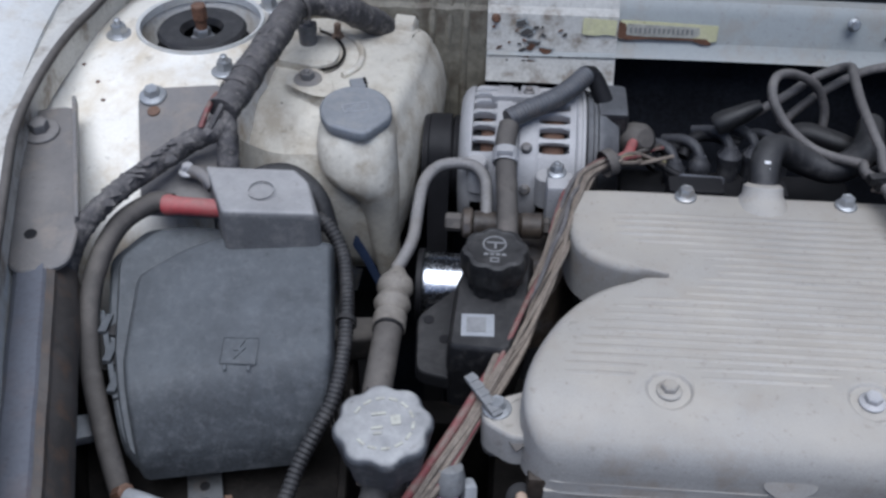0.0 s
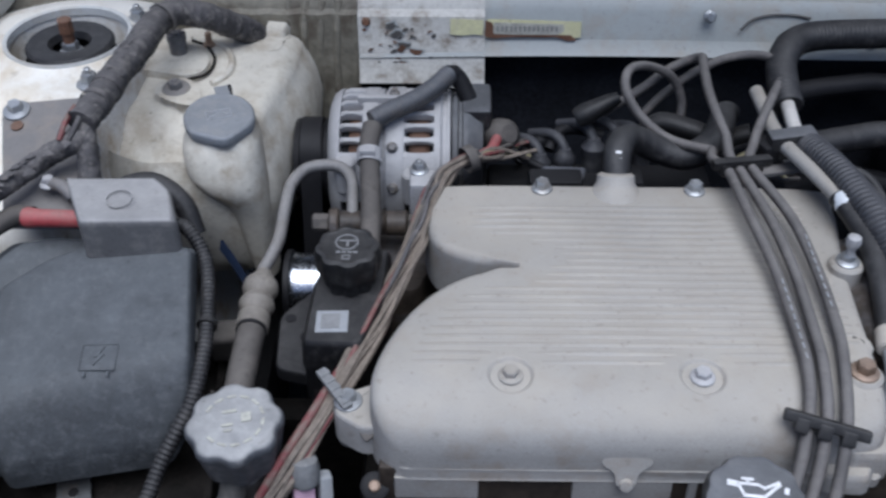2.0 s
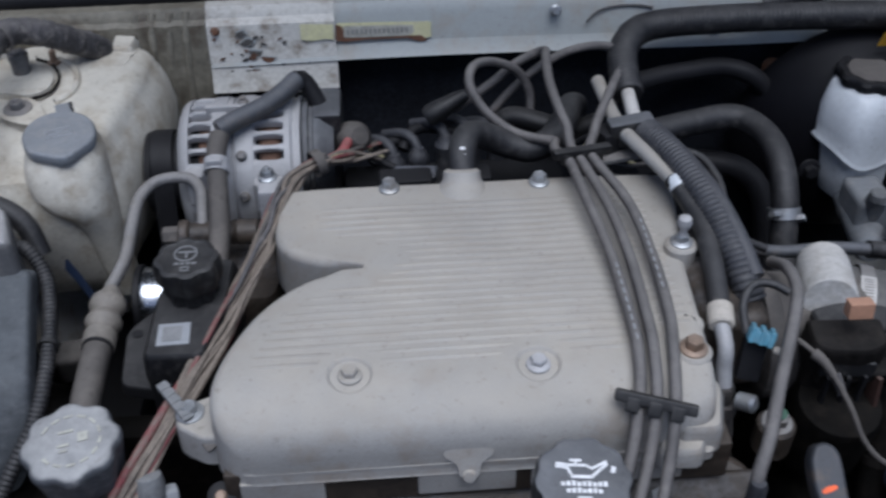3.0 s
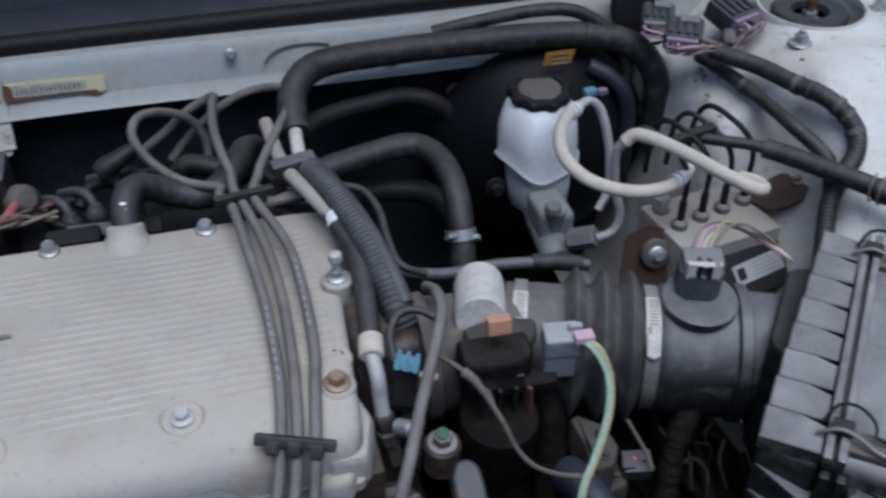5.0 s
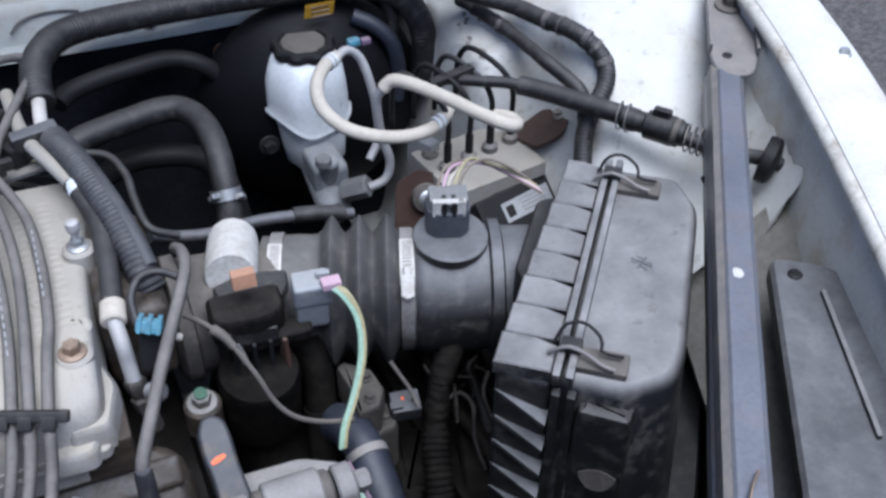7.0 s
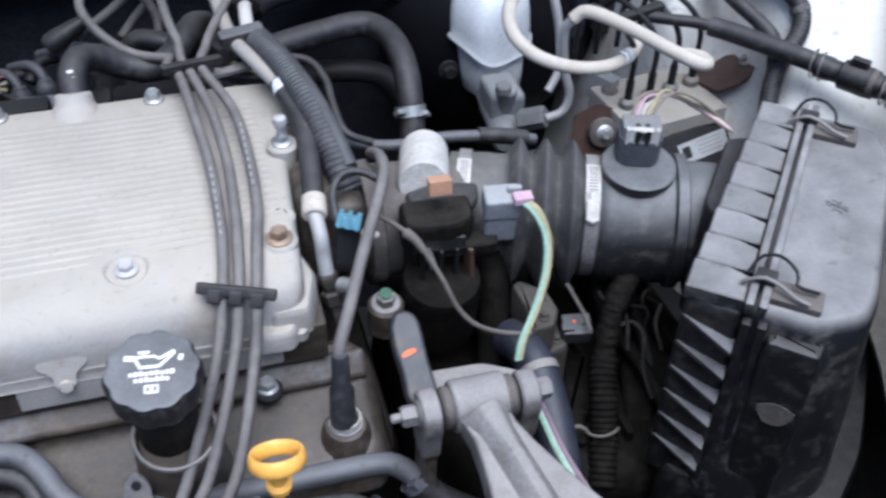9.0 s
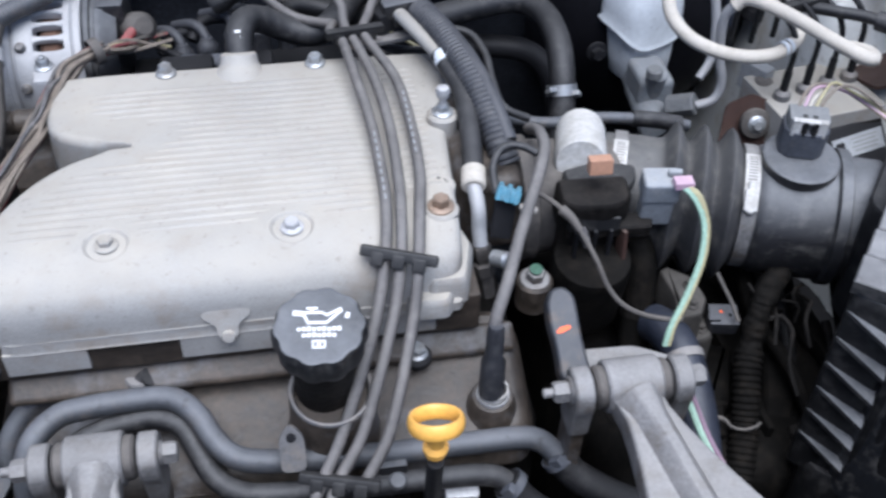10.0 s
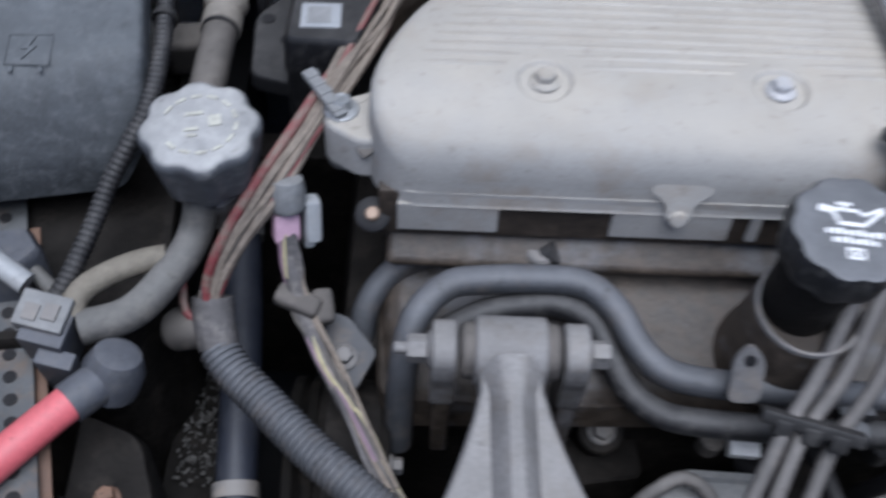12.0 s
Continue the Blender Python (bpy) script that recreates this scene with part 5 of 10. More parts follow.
for dx, dy, sx, sy in ((0.008, 0.001, 0.006, 0.007), (-0.004, -0.003, 0.007, 0.002), (-0.004, -0.007, 0.005, 0.002), (-0.002, 0.007, 0.009, 0.002)):
    bm = bmesh.new()
    box(bm, (sx, sy, 0.0006), mc @ Matrix.Translation((dx, dy, 0.0236)), 0)
    part("print_bar", bm, M_PRINT_WORN, cap)
bm = bmesh.new()
lathe(bm, [(0.012, -0.05), (0.0125, -0.034), (0.0155, -0.032), (0.0155, -0.026), (0.0125, -0.023), (0.0125, -0.018), (0.019, -0.013), (0.019, 0.0)], mc @ Matrix.Translation((0.0, -0.001, 0)), 28)
part("neck", bm, M_MOUNT, filler, "pale metal neck")
hose("overflow_hose", [(-0.073, 0.41, 0.825), (-0.078, 0.400, 0.805), (-0.086, 0.382, 0.798), (-0.105, 0.355, 0.792), (-0.13, 0.345, 0.79)], 0.0095, M_HOSE_PALE, filler, "dusty grey-brown elbow hose", segments=14)
hose("overflow_hose", [(-0.092, 0.386, 0.800), (-0.1013, 0.3834, 0.800), (-0.114, 0.3771, 0.800), (-0.128, 0.367, 0.799), (-0.1345, 0.3574, 0.797), (-0.134, 0.348, 0.793)], 0.0068, M_HOSE_TAN, filler, "dusty tan bypass hose", segments=14)

jb = thing("cable_junction", (-0.12, 0.33, 0.78), "grey plastic cable junction with a red battery cable", "junction")
bm = bmesh.new()
box(bm, (0.024, 0.026, 0.036), pose(-0.1455, 0.346, 0.782, 12, 6, -10), 0.0025)
box(bm, (0.020, 0.010, 0.040), pose(-0.1405, 0.331, 0.770, 12, 6, -10), 0.002)
part("block", bm, M_CONN_BLUE, jb)
bm = bmesh.new()
box(bm, (0.026, 0.020, 0.010), pose(-0.1465, 0.346, 0.800, 12, 6, -10), 0.0015)
part("plug_frame", bm, M_GREY_CONN, jb)
bm = bmesh.new()
for dx in (-0.005, 0.005):
    box(bm, (0.0075, 0.009, 0.002), pose(-0.1465 + dx, 0.3435, 0.8050, 12, 6, -10), 0.0004)
part("plug_window", bm, M_GREY_STEEL, jb)
bm = bmesh.new()
lathe(bm, [(0.010, -0.012), (0.015, -0.008), (0.016, 0.006), (0.012, 0.016), (0.006, 0.019)], axis((-0.113, 0.326, 0.775), (0.25, 0.2, 0.7)), 24)
part("boot", bm, M_CONN_BLUE, jb)
hose("sleeve", [(-0.112, 0.325, 0.779), (-0.120, 0.317, 0.779), (-0.13, 0.306, 0.779)], 0.0112, M_CONN_BLUE, jb, segments=16)
hose("red_cable", [(-0.122, 0.315, 0.78), (-0.14, 0.293, 0.78), (-0.165, 0.262, 0.778), (-0.20, 0.22, 0.77)], 0.0095, M_RED_CABLE, jb, "bright red thick cable", segments=16)

corner = thing("grille_clip", (-0.175, 0.39, 0.77), "pale grey plastic clip at the radiator corner", "clip")
bm = bmesh.new()
prism(bm, rounded([(-0.200, 0.372), (-0.172, 0.376), (-0.160, 0.392), (-0.172, 0.408), (-0.200, 0.404)], 0.004, 3), [(0, 0.765), (0, 0.792), (0.003, 0.796)])
part("clip", bm, M_CONN_BLUE, corner)
hose("stem", [(-0.170, 0.388, 0.785), (-0.158, 0.378, 0.783), (-0.148, 0.368, 0.785)], 0.0045, M_HOSE_PALE, corner, segments=10)
perf = thing("perforated_bracket", (-0.165, 0.31, 0.76), "galvanised steel strip with a row of round holes", "bracket")
bm = bmesh.new()
box(bm, (0.024, 0.26, 0.003), pose(-0.166, 0.3235, 0.768, 0, -4, 16.7), 0.001)
part("strip", bm, M_GRATE, perf)
for k in range(18):
    y = 0.205 + 0.0135 * k
    x = -0.166 - (y - 0.3235) * math.tan(radians(16.7))
    bm = bmesh.new()
    lathe(bm, [(0.0036, 0), (0.0036, 0.0012), (0.0026, 0.0013)], Matrix.Translation((x, y, 0.7693)), 12)
    part("hole", bm, M_BLACK, perf)
bm = bmesh.new()
box(bm, (0.006, 0.24, 0.004), pose(-0.150, 0.318, 0.762, 0, 10, 16.5), 0.001)
part("edge", bm, M_RUST, perf, "rust-brown edge")
rail = thing("core_frame", (-0.11, 0.28, 0.60), "dark dirty plastic shroud beside the radiator", "shroud")
bm = bmesh.new()
prism(bm, rounded([(-0.135, 0.22), (-0.09, 0.22), (-0.083, 0.27), (-0.10, 0.315), (-0.14, 0.33)], 0.012, 4), [(0, 0.60), (0, 0.73), (0.004, 0.738)])
part("shroud", bm, M_GRIME, rail)
bolt(rail, (-0.112, 0.275, 0.738), size=0.009, material=M_RUST, washer=1.6)
tank = thing("radiator_tank", (-0.03, 0.27, 0.62), "pale dusty plastic radiator tank edge", "radiator tank")
bm = bmesh.new()
prism(bm, rounded([(-0.10, 0.20), (0.03, 0.20), (0.035, 0.280), (-0.02, 0.297), (-0.09, 0.285)], 0.02, 5), [(0, 0.60), (0, 0.692), (0.005, 0.699), (0.014, 0.70)])
part("tank", bm, M_RUBBER_DUSTY, tank)
rad_hose = thing("radiator_hose", (-0.065, 0.38, 0.66), "dark blue-grey rubber radiator hose", "hose")
for at in ((-0.0735, 0.475, 0.7165), (-0.060, 0.315, 0.670)):
    bm = bmesh.new()
    ring_band(bm, at, (0.1, -1, -0.28), 0.0131, 0.009, 0.0012)
    part("clamp", bm, M_GREY_STEEL, rad_hose)
hose("cooler_hose", [(-0.075, 0.49, 0.72), (-0.066, 0.41, 0.70), (-0.062, 0.35, 0.68), (-0.058, 0.28, 0.66)], 0.0125, M_HOSE_BLUE, rad_hose, segments=16)

litter = thing("dry_debris", (-0.09, 0.37, 0.63), "dry seeds and grit gathered beside the radiator hose", "debris", kind="stuff")
rng = random.Random(88)
bm = bmesh.new()
for k in range(170):
    x, y = rng.uniform(-0.105, -0.080), rng.uniform(0.335, 0.415)
    r = rng.uniform(0.0007, 0.0020)
    box(bm, (r * 2.2, r, r * 0.8), pose(x, y, 0.640 + rng.uniform(-0.006, 0.006), rng.uniform(0, 180), rng.uniform(0, 180), rng.uniform(0, 180)), 0)
part("grit", bm, M_HOSE_PALE, litter)
bm = bmesh.new()
sheet(bm, [-0.112 + 0.006 * k for k in range(7)], [0.325 + 0.012 * k for k in range(9)], lambda u, v: (u, v, 0.636 + 0.004 * noise.noise(Vector((u * 90, v * 90, 0)))), 0.03)
part("dirt_bed", bm, M_GRIME, litter)

# ---- engine ----
engine = thing("engine_block", (0.2, 0.5, 0.40), "dark grimy engine block and cylinder heads", "engine")
bm = bmesh.new()
box(bm, (0.40, 0.28, 0.36), Matrix.Translation((0.195, 0.51, 0.55)), 0.02)
part("block", bm, M_GRIME, engine)
bm = bmesh.new()
box(bm, (0.37, 0.14, 0.14), Matrix.Translation((0.195, 0.64, 0.68)) @ Matrix.Rotation(radians(-25), 4, "X"), 0.02)
part("rear_head", bm, M_BLACK, engine)
bm = bmesh.new()
box(bm, (0.13, 0.03, 0.30), Matrix.Translation((-0.065, 0.595, 0.53)), 0.012)
part("drive_cover", bm, M_GRIME, engine)
bm = bmesh.new()
box(bm, (0.33, 0.05, 0.034), Matrix.Translation((0.185, 0.4300, 0.821)), 0.003)
part("lower_manifold", bm, M_BROWN_CAST, engine)


def cover_z(x, y):
    """The slightly falling top of the manifold cover."""
    return 0.883 - 0.06 * (y - 0.45)


plenum = thing("intake_manifold", (0.19, 0.53, 0.80), "dusty cast aluminium intake manifold cover with fine ribs", "intake manifold")
outline = [(0.0185, 0.4195), (0.0255, 0.4100), (0.036, 0.4050), (0.048, 0.404), (0.062, 0.404), (0.09, 0.404), (0.14, 0.404), (0.20, 0.404), (0.25, 0.404), (0.285, 0.404), (0.303, 0.404), (0.322, 0.405), (0.333, 0.410), (0.338, 0.422), (0.342, 0.47), (0.350, 0.56), (0.362, 0.635), (0.352, 0.664), (0.20, 0.668), (0.066, 0.668), (0.050, 0.655),
           (0.0455, 0.625), (0.049, 0.597), (0.060, 0.580), (0.080, 0.569), (0.100, 0.564), (0.1125, 0.5605), (0.1130, 0.5575), (0.097, 0.5565), (0.075, 0.5485), (0.054, 0.532), (0.0365, 0.5085), (0.0225, 0.478), (0.0155, 0.451), (0.0150, 0.433)]
oc, _ = smooth_path([(x, y, 0) for x, y in outline], 0.004, closed=True)
kept = []
for p in oc:
    if not kept or math.hypot(p[0] - kept[-1][0], p[1] - kept[-1][1]) > 0.0015:
        kept.append((p[0], p[1]))
while math.hypot(kept[0][0] - kept[-1][0], kept[0][1] - kept[-1][1]) < 0.0015:
    kept.pop()
oc = kept


def soft(d, pull):
    def z(x, y):
        f = smoothstep(0.43, 0.405, y)
        return cover_z(x, y) + d * (1 + f * pull)
    return z


def shell(bm, pts, rings):
    """Like prism, but the front edge is rounded over a greater depth."""
    n = len(pts)
    c = [Vector(p) for p in pts]
    loops = []
    for inset, down in rings:
        loop = []
        for i in range(n):
            d = (c[(i + 1) % n] - c[i - 1]).normalized()
            o = Vector((-d.y, d.x))
            notch = smoothstep(0.03, 0.012, math.hypot(c[i].x - 0.112, c[i].y - 0.559))
            p = c[i] + o * inset * (1 - 0.75 * notch)
            loop.append(bm.verts.new((p.x, p.y, -down)))
        loops.append(loop)
    for a, b in zip(loops, loops[1:]):
        for i in range(n):
            j = (i + 1) % n
            bm.faces.new((a[i], a[j], b[j], b[i]))
    # the top: a fine net inside the last ring, with round recesses for the bolts
    edge = [Vector((v.co.x, v.co.y)) for v in loops[-1]]
    flat = list(edge)
    for cx, cy in BOSSES:
        flat.append(Vector((cx, cy)))
        for r in (0.006, 0.0122, 0.0130, 0.0140, 0.0150, 0.0165):
            flat += [Vector((cx + r * math.cos(k * math.pi / 20), cy + r * math.sin(k * math.pi / 20))) for k in range(40)]
    for i in range(90):
        for j in range(110):
            p = Vector((0.01 + 0.004 * i + 0.002 * (j % 2), 0.40 + 0.0025 * j))
            if all((p - Vector(q)).length > 0.0185 for q in BOSSES) and min((p - e).length for e in edge) > 0.003:
                flat.append(p)
    net, _, tris, origin, _, _ = geometry.delaunay_2d_cdt(flat, [], [list(range(n))], 1, 1e-6)
    made = []
    for p, ids in zip(net, origin):
        first = [k for k in ids if k < n]
        made.append(loops[-1][first[0]] if first else bm.verts.new((p.x, p.y, 0.0)))
    for t in tris:
        if len({made[k] for k in t}) == 3:
            bm.faces.new([made[k] for k in t])
    # the front rolls over in a wide curve
    for v in bm.verts:
        t = min(1.0, max(0.0, (0.458 - v.co.y) / 0.054))
        drop = 0.034 * (1 - math.sqrt(max(0.0, 1 - t ** 2.3)))
        deep = v.co.z
        for q in BOSSES:
            if deep == 0.0:
                deep -= 0.0028 * smoothstep(0.0150, 0.0130, math.hypot(v.co.x - q[0], v.co.y - q[1]))
        v.co.z = max(0.830, cover_z(v.co.x, v.co.y) + deep - drop * smoothstep(-0.07, -0.02, deep))


BOSSES = [(0.104, 0.446), (0.226, 0.446)]
bm = bmesh.new()
R = 0.008
shell(bm, oc, [(-0.002, 0.075), (-0.001, 0.02)] + [(R * (1 - math.cos(a)), R * (1 - math.sin(a))) for a in [math.pi / 2 * k / 7 for k in range(8)]])
part("cover", bm, M_ALU, plenum, angle=75)
# ribs across the top, clipped by the outline
def inside(x, y, margin):
    hit = False
    n = len(oc)
    for i in range(n):
        (x0, y0), (x1, y1) = oc[i], oc[(i + 1) % n]
        if (y0 > y) != (y1 > y) and x < (x1 - x0) * (y - y0) / (y1 - y0) + x0:
            hit = not hit
        if math.hypot(x - x0, y - y0) < margin:
            return False
    return hit


def rib(bm, x0, x1, y, w=0.0022, h=0.0014):
    n = max(3, int((x1 - x0) / 0.02))
    rows = []
    for i in range(n + 1):
        x = x0 + (x1 - x0) * i / n
        e = 0.0 if i in (0, n) else 1.0
        z = cover_z(x, y)
        rows.append([bm.verts.new((x, y + a * w, z + h * u * (0.3 + 0.7 * e) - 0.0004)) for a, u in ((-1, 0), (-0.6, 0.8), (0, 1), (0.6, 0.8), (1, 0))])
    for a, b in zip(rows, rows[1:]):
        for i in range(4):
            bm.faces.new((a[i], a[i + 1], b[i + 1], b[i]))


bosses = BOSSES
bm = bmesh.new()
for k in range(23):
    y = 0.456 + 0.0084 * k
    xs = [0.02 + 0.004 * i for i in range(76)]
    run = []
    for x in xs + [9]:
        ok = x < 0.30 and inside(x, y, 0.020 + (0.012 if y > 0.56 else 0.0)) and all(math.hypot(x - a, y - b) > 0.021 for a, b in bosses)
        if ok:
            run.append(x)
        elif run:
            if len(run) > 3:
                rib(bm, run[0], run[-1], y)
            run = []
    if 0.47 < y < 0.64:
        rib(bm, 0.304, 0.318, y + 0.004)
        rib(bm, 0.322, 0.334, y + 0.004)
part("cast_ribs", bm, M_ALU, plenum, angle=55)
bolt(plenum, (0.104, 0.446, cover_z(0, 0.446) - 0.0032), size=0.0095, washer=1.7, height=0.5, material=M_ALU, label="bolt with a rusty centre")
bolt(plenum, (0.226, 0.446, cover_z(0, 0.446) - 0.0032), size=0.0095, washer=1.7, height=0.5, material=M_ALU_CLEAN)
bolt(plenum, (0.136, 0.658, cover_z(0, 0.66) + 0.001), size=0.0105, washer=1.6)
bolt(plenum, (0.257, 0.656, cover_z(0, 0.66) + 0.001), size=0.0105, washer=1.6)
# spout for the breather hose
bm = bmesh.new()
lathe(bm, [(0.026, -0.012), (0.0235, -0.002), (0.018, 0.006), (0.0155, 0.010), (0.0150, 0.016), (0.012, 0.018)], axis((0.195, 0.660, 0.864), (0.02, 0.55, 1)), 28)
part("spout", bm, M_ALU, plenum)
# front lip, casting line and tab
bm = bmesh.new()
box(bm, (0.15, 0.0022, 0.0016), Matrix.Translation((0.115, 0.4052, 0.8475)), 0.0007)
part("casting_line", bm, M_ALU, plenum)
bm = bmesh.new()
prism(bm, rounded([(0.016, 0.418), (0.034, 0.4035), (0.30, 0.4030), (0.335, 0.398), (0.345, 0.43), (0.30, 0.44), (0.02, 0.44)], 0.006, 4), [(0.001, 0.8305), (0, 0.8315), (0, 0.839), (0.002, 0.841)])
part("flange", bm, M_ALU, plenum)
bm = bmesh.new()
prism(bm, rounded([(-0.010, 0.433), (0.010, 0.420), (0.030, 0.424), (0.034, 0.470), (0.004, 0.456), (-0.011, 0.450)], 0.006, 4), [(0.004, 0.828), (0, 0.832), (0, 0.8545), (0.0015, 0.857), (0.003, 0.858)])
ear = part("corner_ear", bm, M_ALU, plenum)
bm = bmesh.new()
tabm = Matrix.Translation((0.177, 0.4055, 0.8445)) @ Matrix.Rotation(radians(72), 4, "X")
prism(bm, rounded([(-0.014, 0.003), (0.014, 0.003), (0.0075, -0.0015), (0.0042, -0.006), (0.0036, -0.014), (-0.0036, -0.014), (-0.0042, -0.006), (-0.0075, -0.0015)], 0.003, 4), [(0, -0.004), (0, 0.0012), (0.0012, 0.0024), (0.003, 0.0030)], tabm)
lathe(bm, [(0.0040, -0.004), (0.0050, 0.0), (0.0050, 0.0035), (0.004, 0.005), (0.002, 0.0054)], tabm @ Matrix.Translation((0, -0.0145, 0)), 20)
part("tab", bm, M_ALU, plenum)
bolt(plenum, (-0.001, 0.443, 0.858), size=0.010, washer=1.9)
bm = bmesh.new()
rod(bm, (-0.001, 0.443, 0.82), (-0.001, 0.443, 0.8585), 0.0085, 20)
part("ear_boss", bm, M_MOUNT, plenum)
# the right-hand bosses and steps
for (x, y, z, r, h) in ((0.332, 0.478, 0.880, 0.0115, 0.05), (0.328, 0.448, 0.884, 0.0125, 0.05), (0.347, 0.556, 0.884, 0.012, 0.04)):
    bm = bmesh.new()
    rod(bm, (x, y, z - h), (x, y, z), r, 24, 0.002)
    part("boss", bm, M_ALU, plenum)
bm = bmesh.new()
lathe(bm, [(0.0055, 0), (0.0055, 0.001), (0.004, 0.0011)], Matrix.Translation((0.332, 0.478, 0.880)), 16)
part("hole", bm, M_BLACK, plenum)
bolt(plenum, (0.328, 0.448, 0.884), size=0.011, washer=1.7, material=M_COPPER, label="copper-brown flange bolt")
bolt(plenum, (0.347, 0.556, 0.884), size=0.009, washer=1.9, stud=0.006, name="stud_bolt")
bm = bmesh.new()
lathe(bm, [(0.0028, 0.0), (0.0030, 0.008), (0.0044, 0.0095), (0.0056, 0.0135), (0.0046, 0.0175), (0.002, 0.019)], Matrix.Translation((0.347, 0.556, 0.889)), 18)
part("ball_stud", bm, M_ALU_CLEAN, plenum)
bm = bmesh.new()
prism(bm, rounded([(0.312, 0.402), (0.340, 0.402), (0.350, 0.438), (0.341, 0.47), (0.318, 0.45)], 0.006, 4), [(0.0, 0.835), (0.0, 0.852), (0.003, 0.857)])
part("step", bm, M_ALU, plenum)
bm = bmesh.new()
prism(bm, rounded([(0.296, 0.394), (0.326, 0.392), (0.334, 0.41), (0.30, 0.41)], 0.006, 4), [(0.0, 0.832), (0.0, 0.843), (0.003, 0.847)])
part("step", bm, M_ALU, plenum)
bm = bmesh.new()
box(bm, (0.05, 0.12, 0.07), Matrix.Translation((0.372, 0.545, 0.835)), 0.012, 3)
part("throttle_flange", bm, M_ALU_DARK, plenum)
# row of pale pads under the flange
for x0, x1, mat in ((0.030, 0.084, M_ALU), (0.144, 0.208, M_ALU), (0.218, 0.224, M_ALU), (0.256, 0.318, M_ALU)):
    bm = bmesh.new()
    box(bm, (x1 - x0, 0.020, 0.021), Matrix.Translation(((x0 + x1) / 2, 0.4125, 0.8205)), 0.0015)
    part("runner_pad", bm, mat, plenum)
bm = bmesh.new()
lathe(bm, [(0.007, 0), (0.0095, 0.001), (0.0095, 0.010), (0.005, 0.012)], axis((0.017, 0.412, 0.810), (0, -0.6, 0.8)), 20)
part("plug", bm, M_BLACK, plenum)
bolt(plenum, (0.017, 0.4045, 0.820), (0, -0.6, 0.8), size=0.006, washer=1.3, height=0.4, material=M_COPPER)

# front valve cover
valve = thing("valve_cover", (0.2, 0.37, 0.68), "brown-stained cast aluminium front valve cover", "valve cover")
bm = bmesh.new()
o = rounded([(0.022, 0.338), (0.372, 0.336), (0.384, 0.348), (0.384, 0.425), (0.37, 0.445), (0.03, 0.445), (0.018, 0.43)], 0.014, 5)


def vc(d):
    return lambda x, y: 0.790 - 0.55 * max(0.0, 0.40 - y) - 0.022 * smoothstep(0.20, 0.12, x) + d


prism(bm, o, [(0.010, 0.735), (0.002, 0.738), (0.0, 0.742), (0.001, vc(-0.022)), (0.004, vc(-0.010)), (0.009, vc(-0.003)), (0.016, vc(0.0))])
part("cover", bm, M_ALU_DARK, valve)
bm = bmesh.new()
box(bm, (0.352, 0.022, 0.012), pose(0.200, 0.4085, 0.7890, 40, 0, -0.3), 0.005, 3)
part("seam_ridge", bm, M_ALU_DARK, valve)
bm = bmesh.new()
rod(bm, (0.1104, 0.409, 0.780), (0.1104, 0.4065, 0.794), 0.0095, 22)
part("cover_stud", bm, M_GREY_STEEL, valve)
bm = bmesh.new()
rod(bm, (0.304, 0.399, 0.785), (0.304, 0.398, 0.7925), 0.0105, 24)
part("bolt_washer", bm, M_BLACK, valve)
bolt(valve, (0.304, 0.398, 0.7922), size=0.011, washer=1.4, height=0.5)
bm = bmesh.new()
lathe(bm, [(0.024, -0.05), (0.019, -0.026), (0.0160, -0.016), (0.0140, -0.011), (0.0115, -0.010)], axis((0.352, 0.362, 0.790), (0.0, -0.12, 1.0)), 28)
tower_b = part("plug_tower", bm, M_ALU_DARK, valve)
bm = bmesh.new()
ring_band(bm, (0.352, 0.3628, 0.7815), (0.0, -0.12, 1.0), 0.0108, 0.0035, 0.0008)
part("steel_ring", bm, M_ALU_CLEAN, tower_b, "bright steel ring")
bm = bmesh.new()
fm = axis((0.2405, 0.3530, 0.8200), (0.0, -0.20, 1.0))
lathe(bm, [(0.0330, -0.062), (0.0300, -0.045), (0.0285, -0.022), (0.0280, -0.006), (0.0275, -0.001), (0.0262, 0.0), (0.0248, -0.001), (0.0240, -0.006), (0.0235, -0.030), (0.010, -0.032)], fm, 48)
fbase = part("oil_filler_base", bm, M_ALU_DARK, valve)
# brown floor that paints the shade inside the filler base below the cap
bm = bmesh.new()
lathe(bm, [(0.0238, -0.006), (0.0222, -0.012), (0.0212, -0.022), (0.004, -0.024)], fm, 40)
part("oily_floor", bm, M_BROWN_CAST, fbase)
bm = bmesh.new()
lathe(bm, [(0.0278, -0.0012), (0.0270, 0.0008), (0.0258, 0.0010), (0.0246, -0.0004), (0.0278, -0.0012)], fm, 48, caps=False)
part("lip", bm, M_GREY_STEEL, fbase, "pale worn lip")
bm = bmesh.new()
prism(bm, rounded([(-0.010, -0.03), (0.010, -0.03), (0.010, 0.0), (0.0, 0.012), (-0.010, 0.0)], 0.006, 4), [(0, 0), (0, 0.004)], Matrix.Translation((0.2118, 0.3345, 0.800)) @ Matrix.Rotation(radians(62), 4, "X") @ Matrix.Scale(0.82, 4))
part("hose_bracket", bm, M_GREY_STEEL, valve)
bm = bmesh.new()
lathe(bm, [(0.004, 0), (0.004, 0.001), (0.003, 0.0011)], Matrix.Translation((0.2118, 0.3345, 0.800)) @ Matrix.Rotation(radians(62), 4, "X") @ Matrix.Scale(0.82, 4) @ Matrix.Translation((0, 0, 0.0040)), 12)
part("hole", bm, M_BLACK, valve)

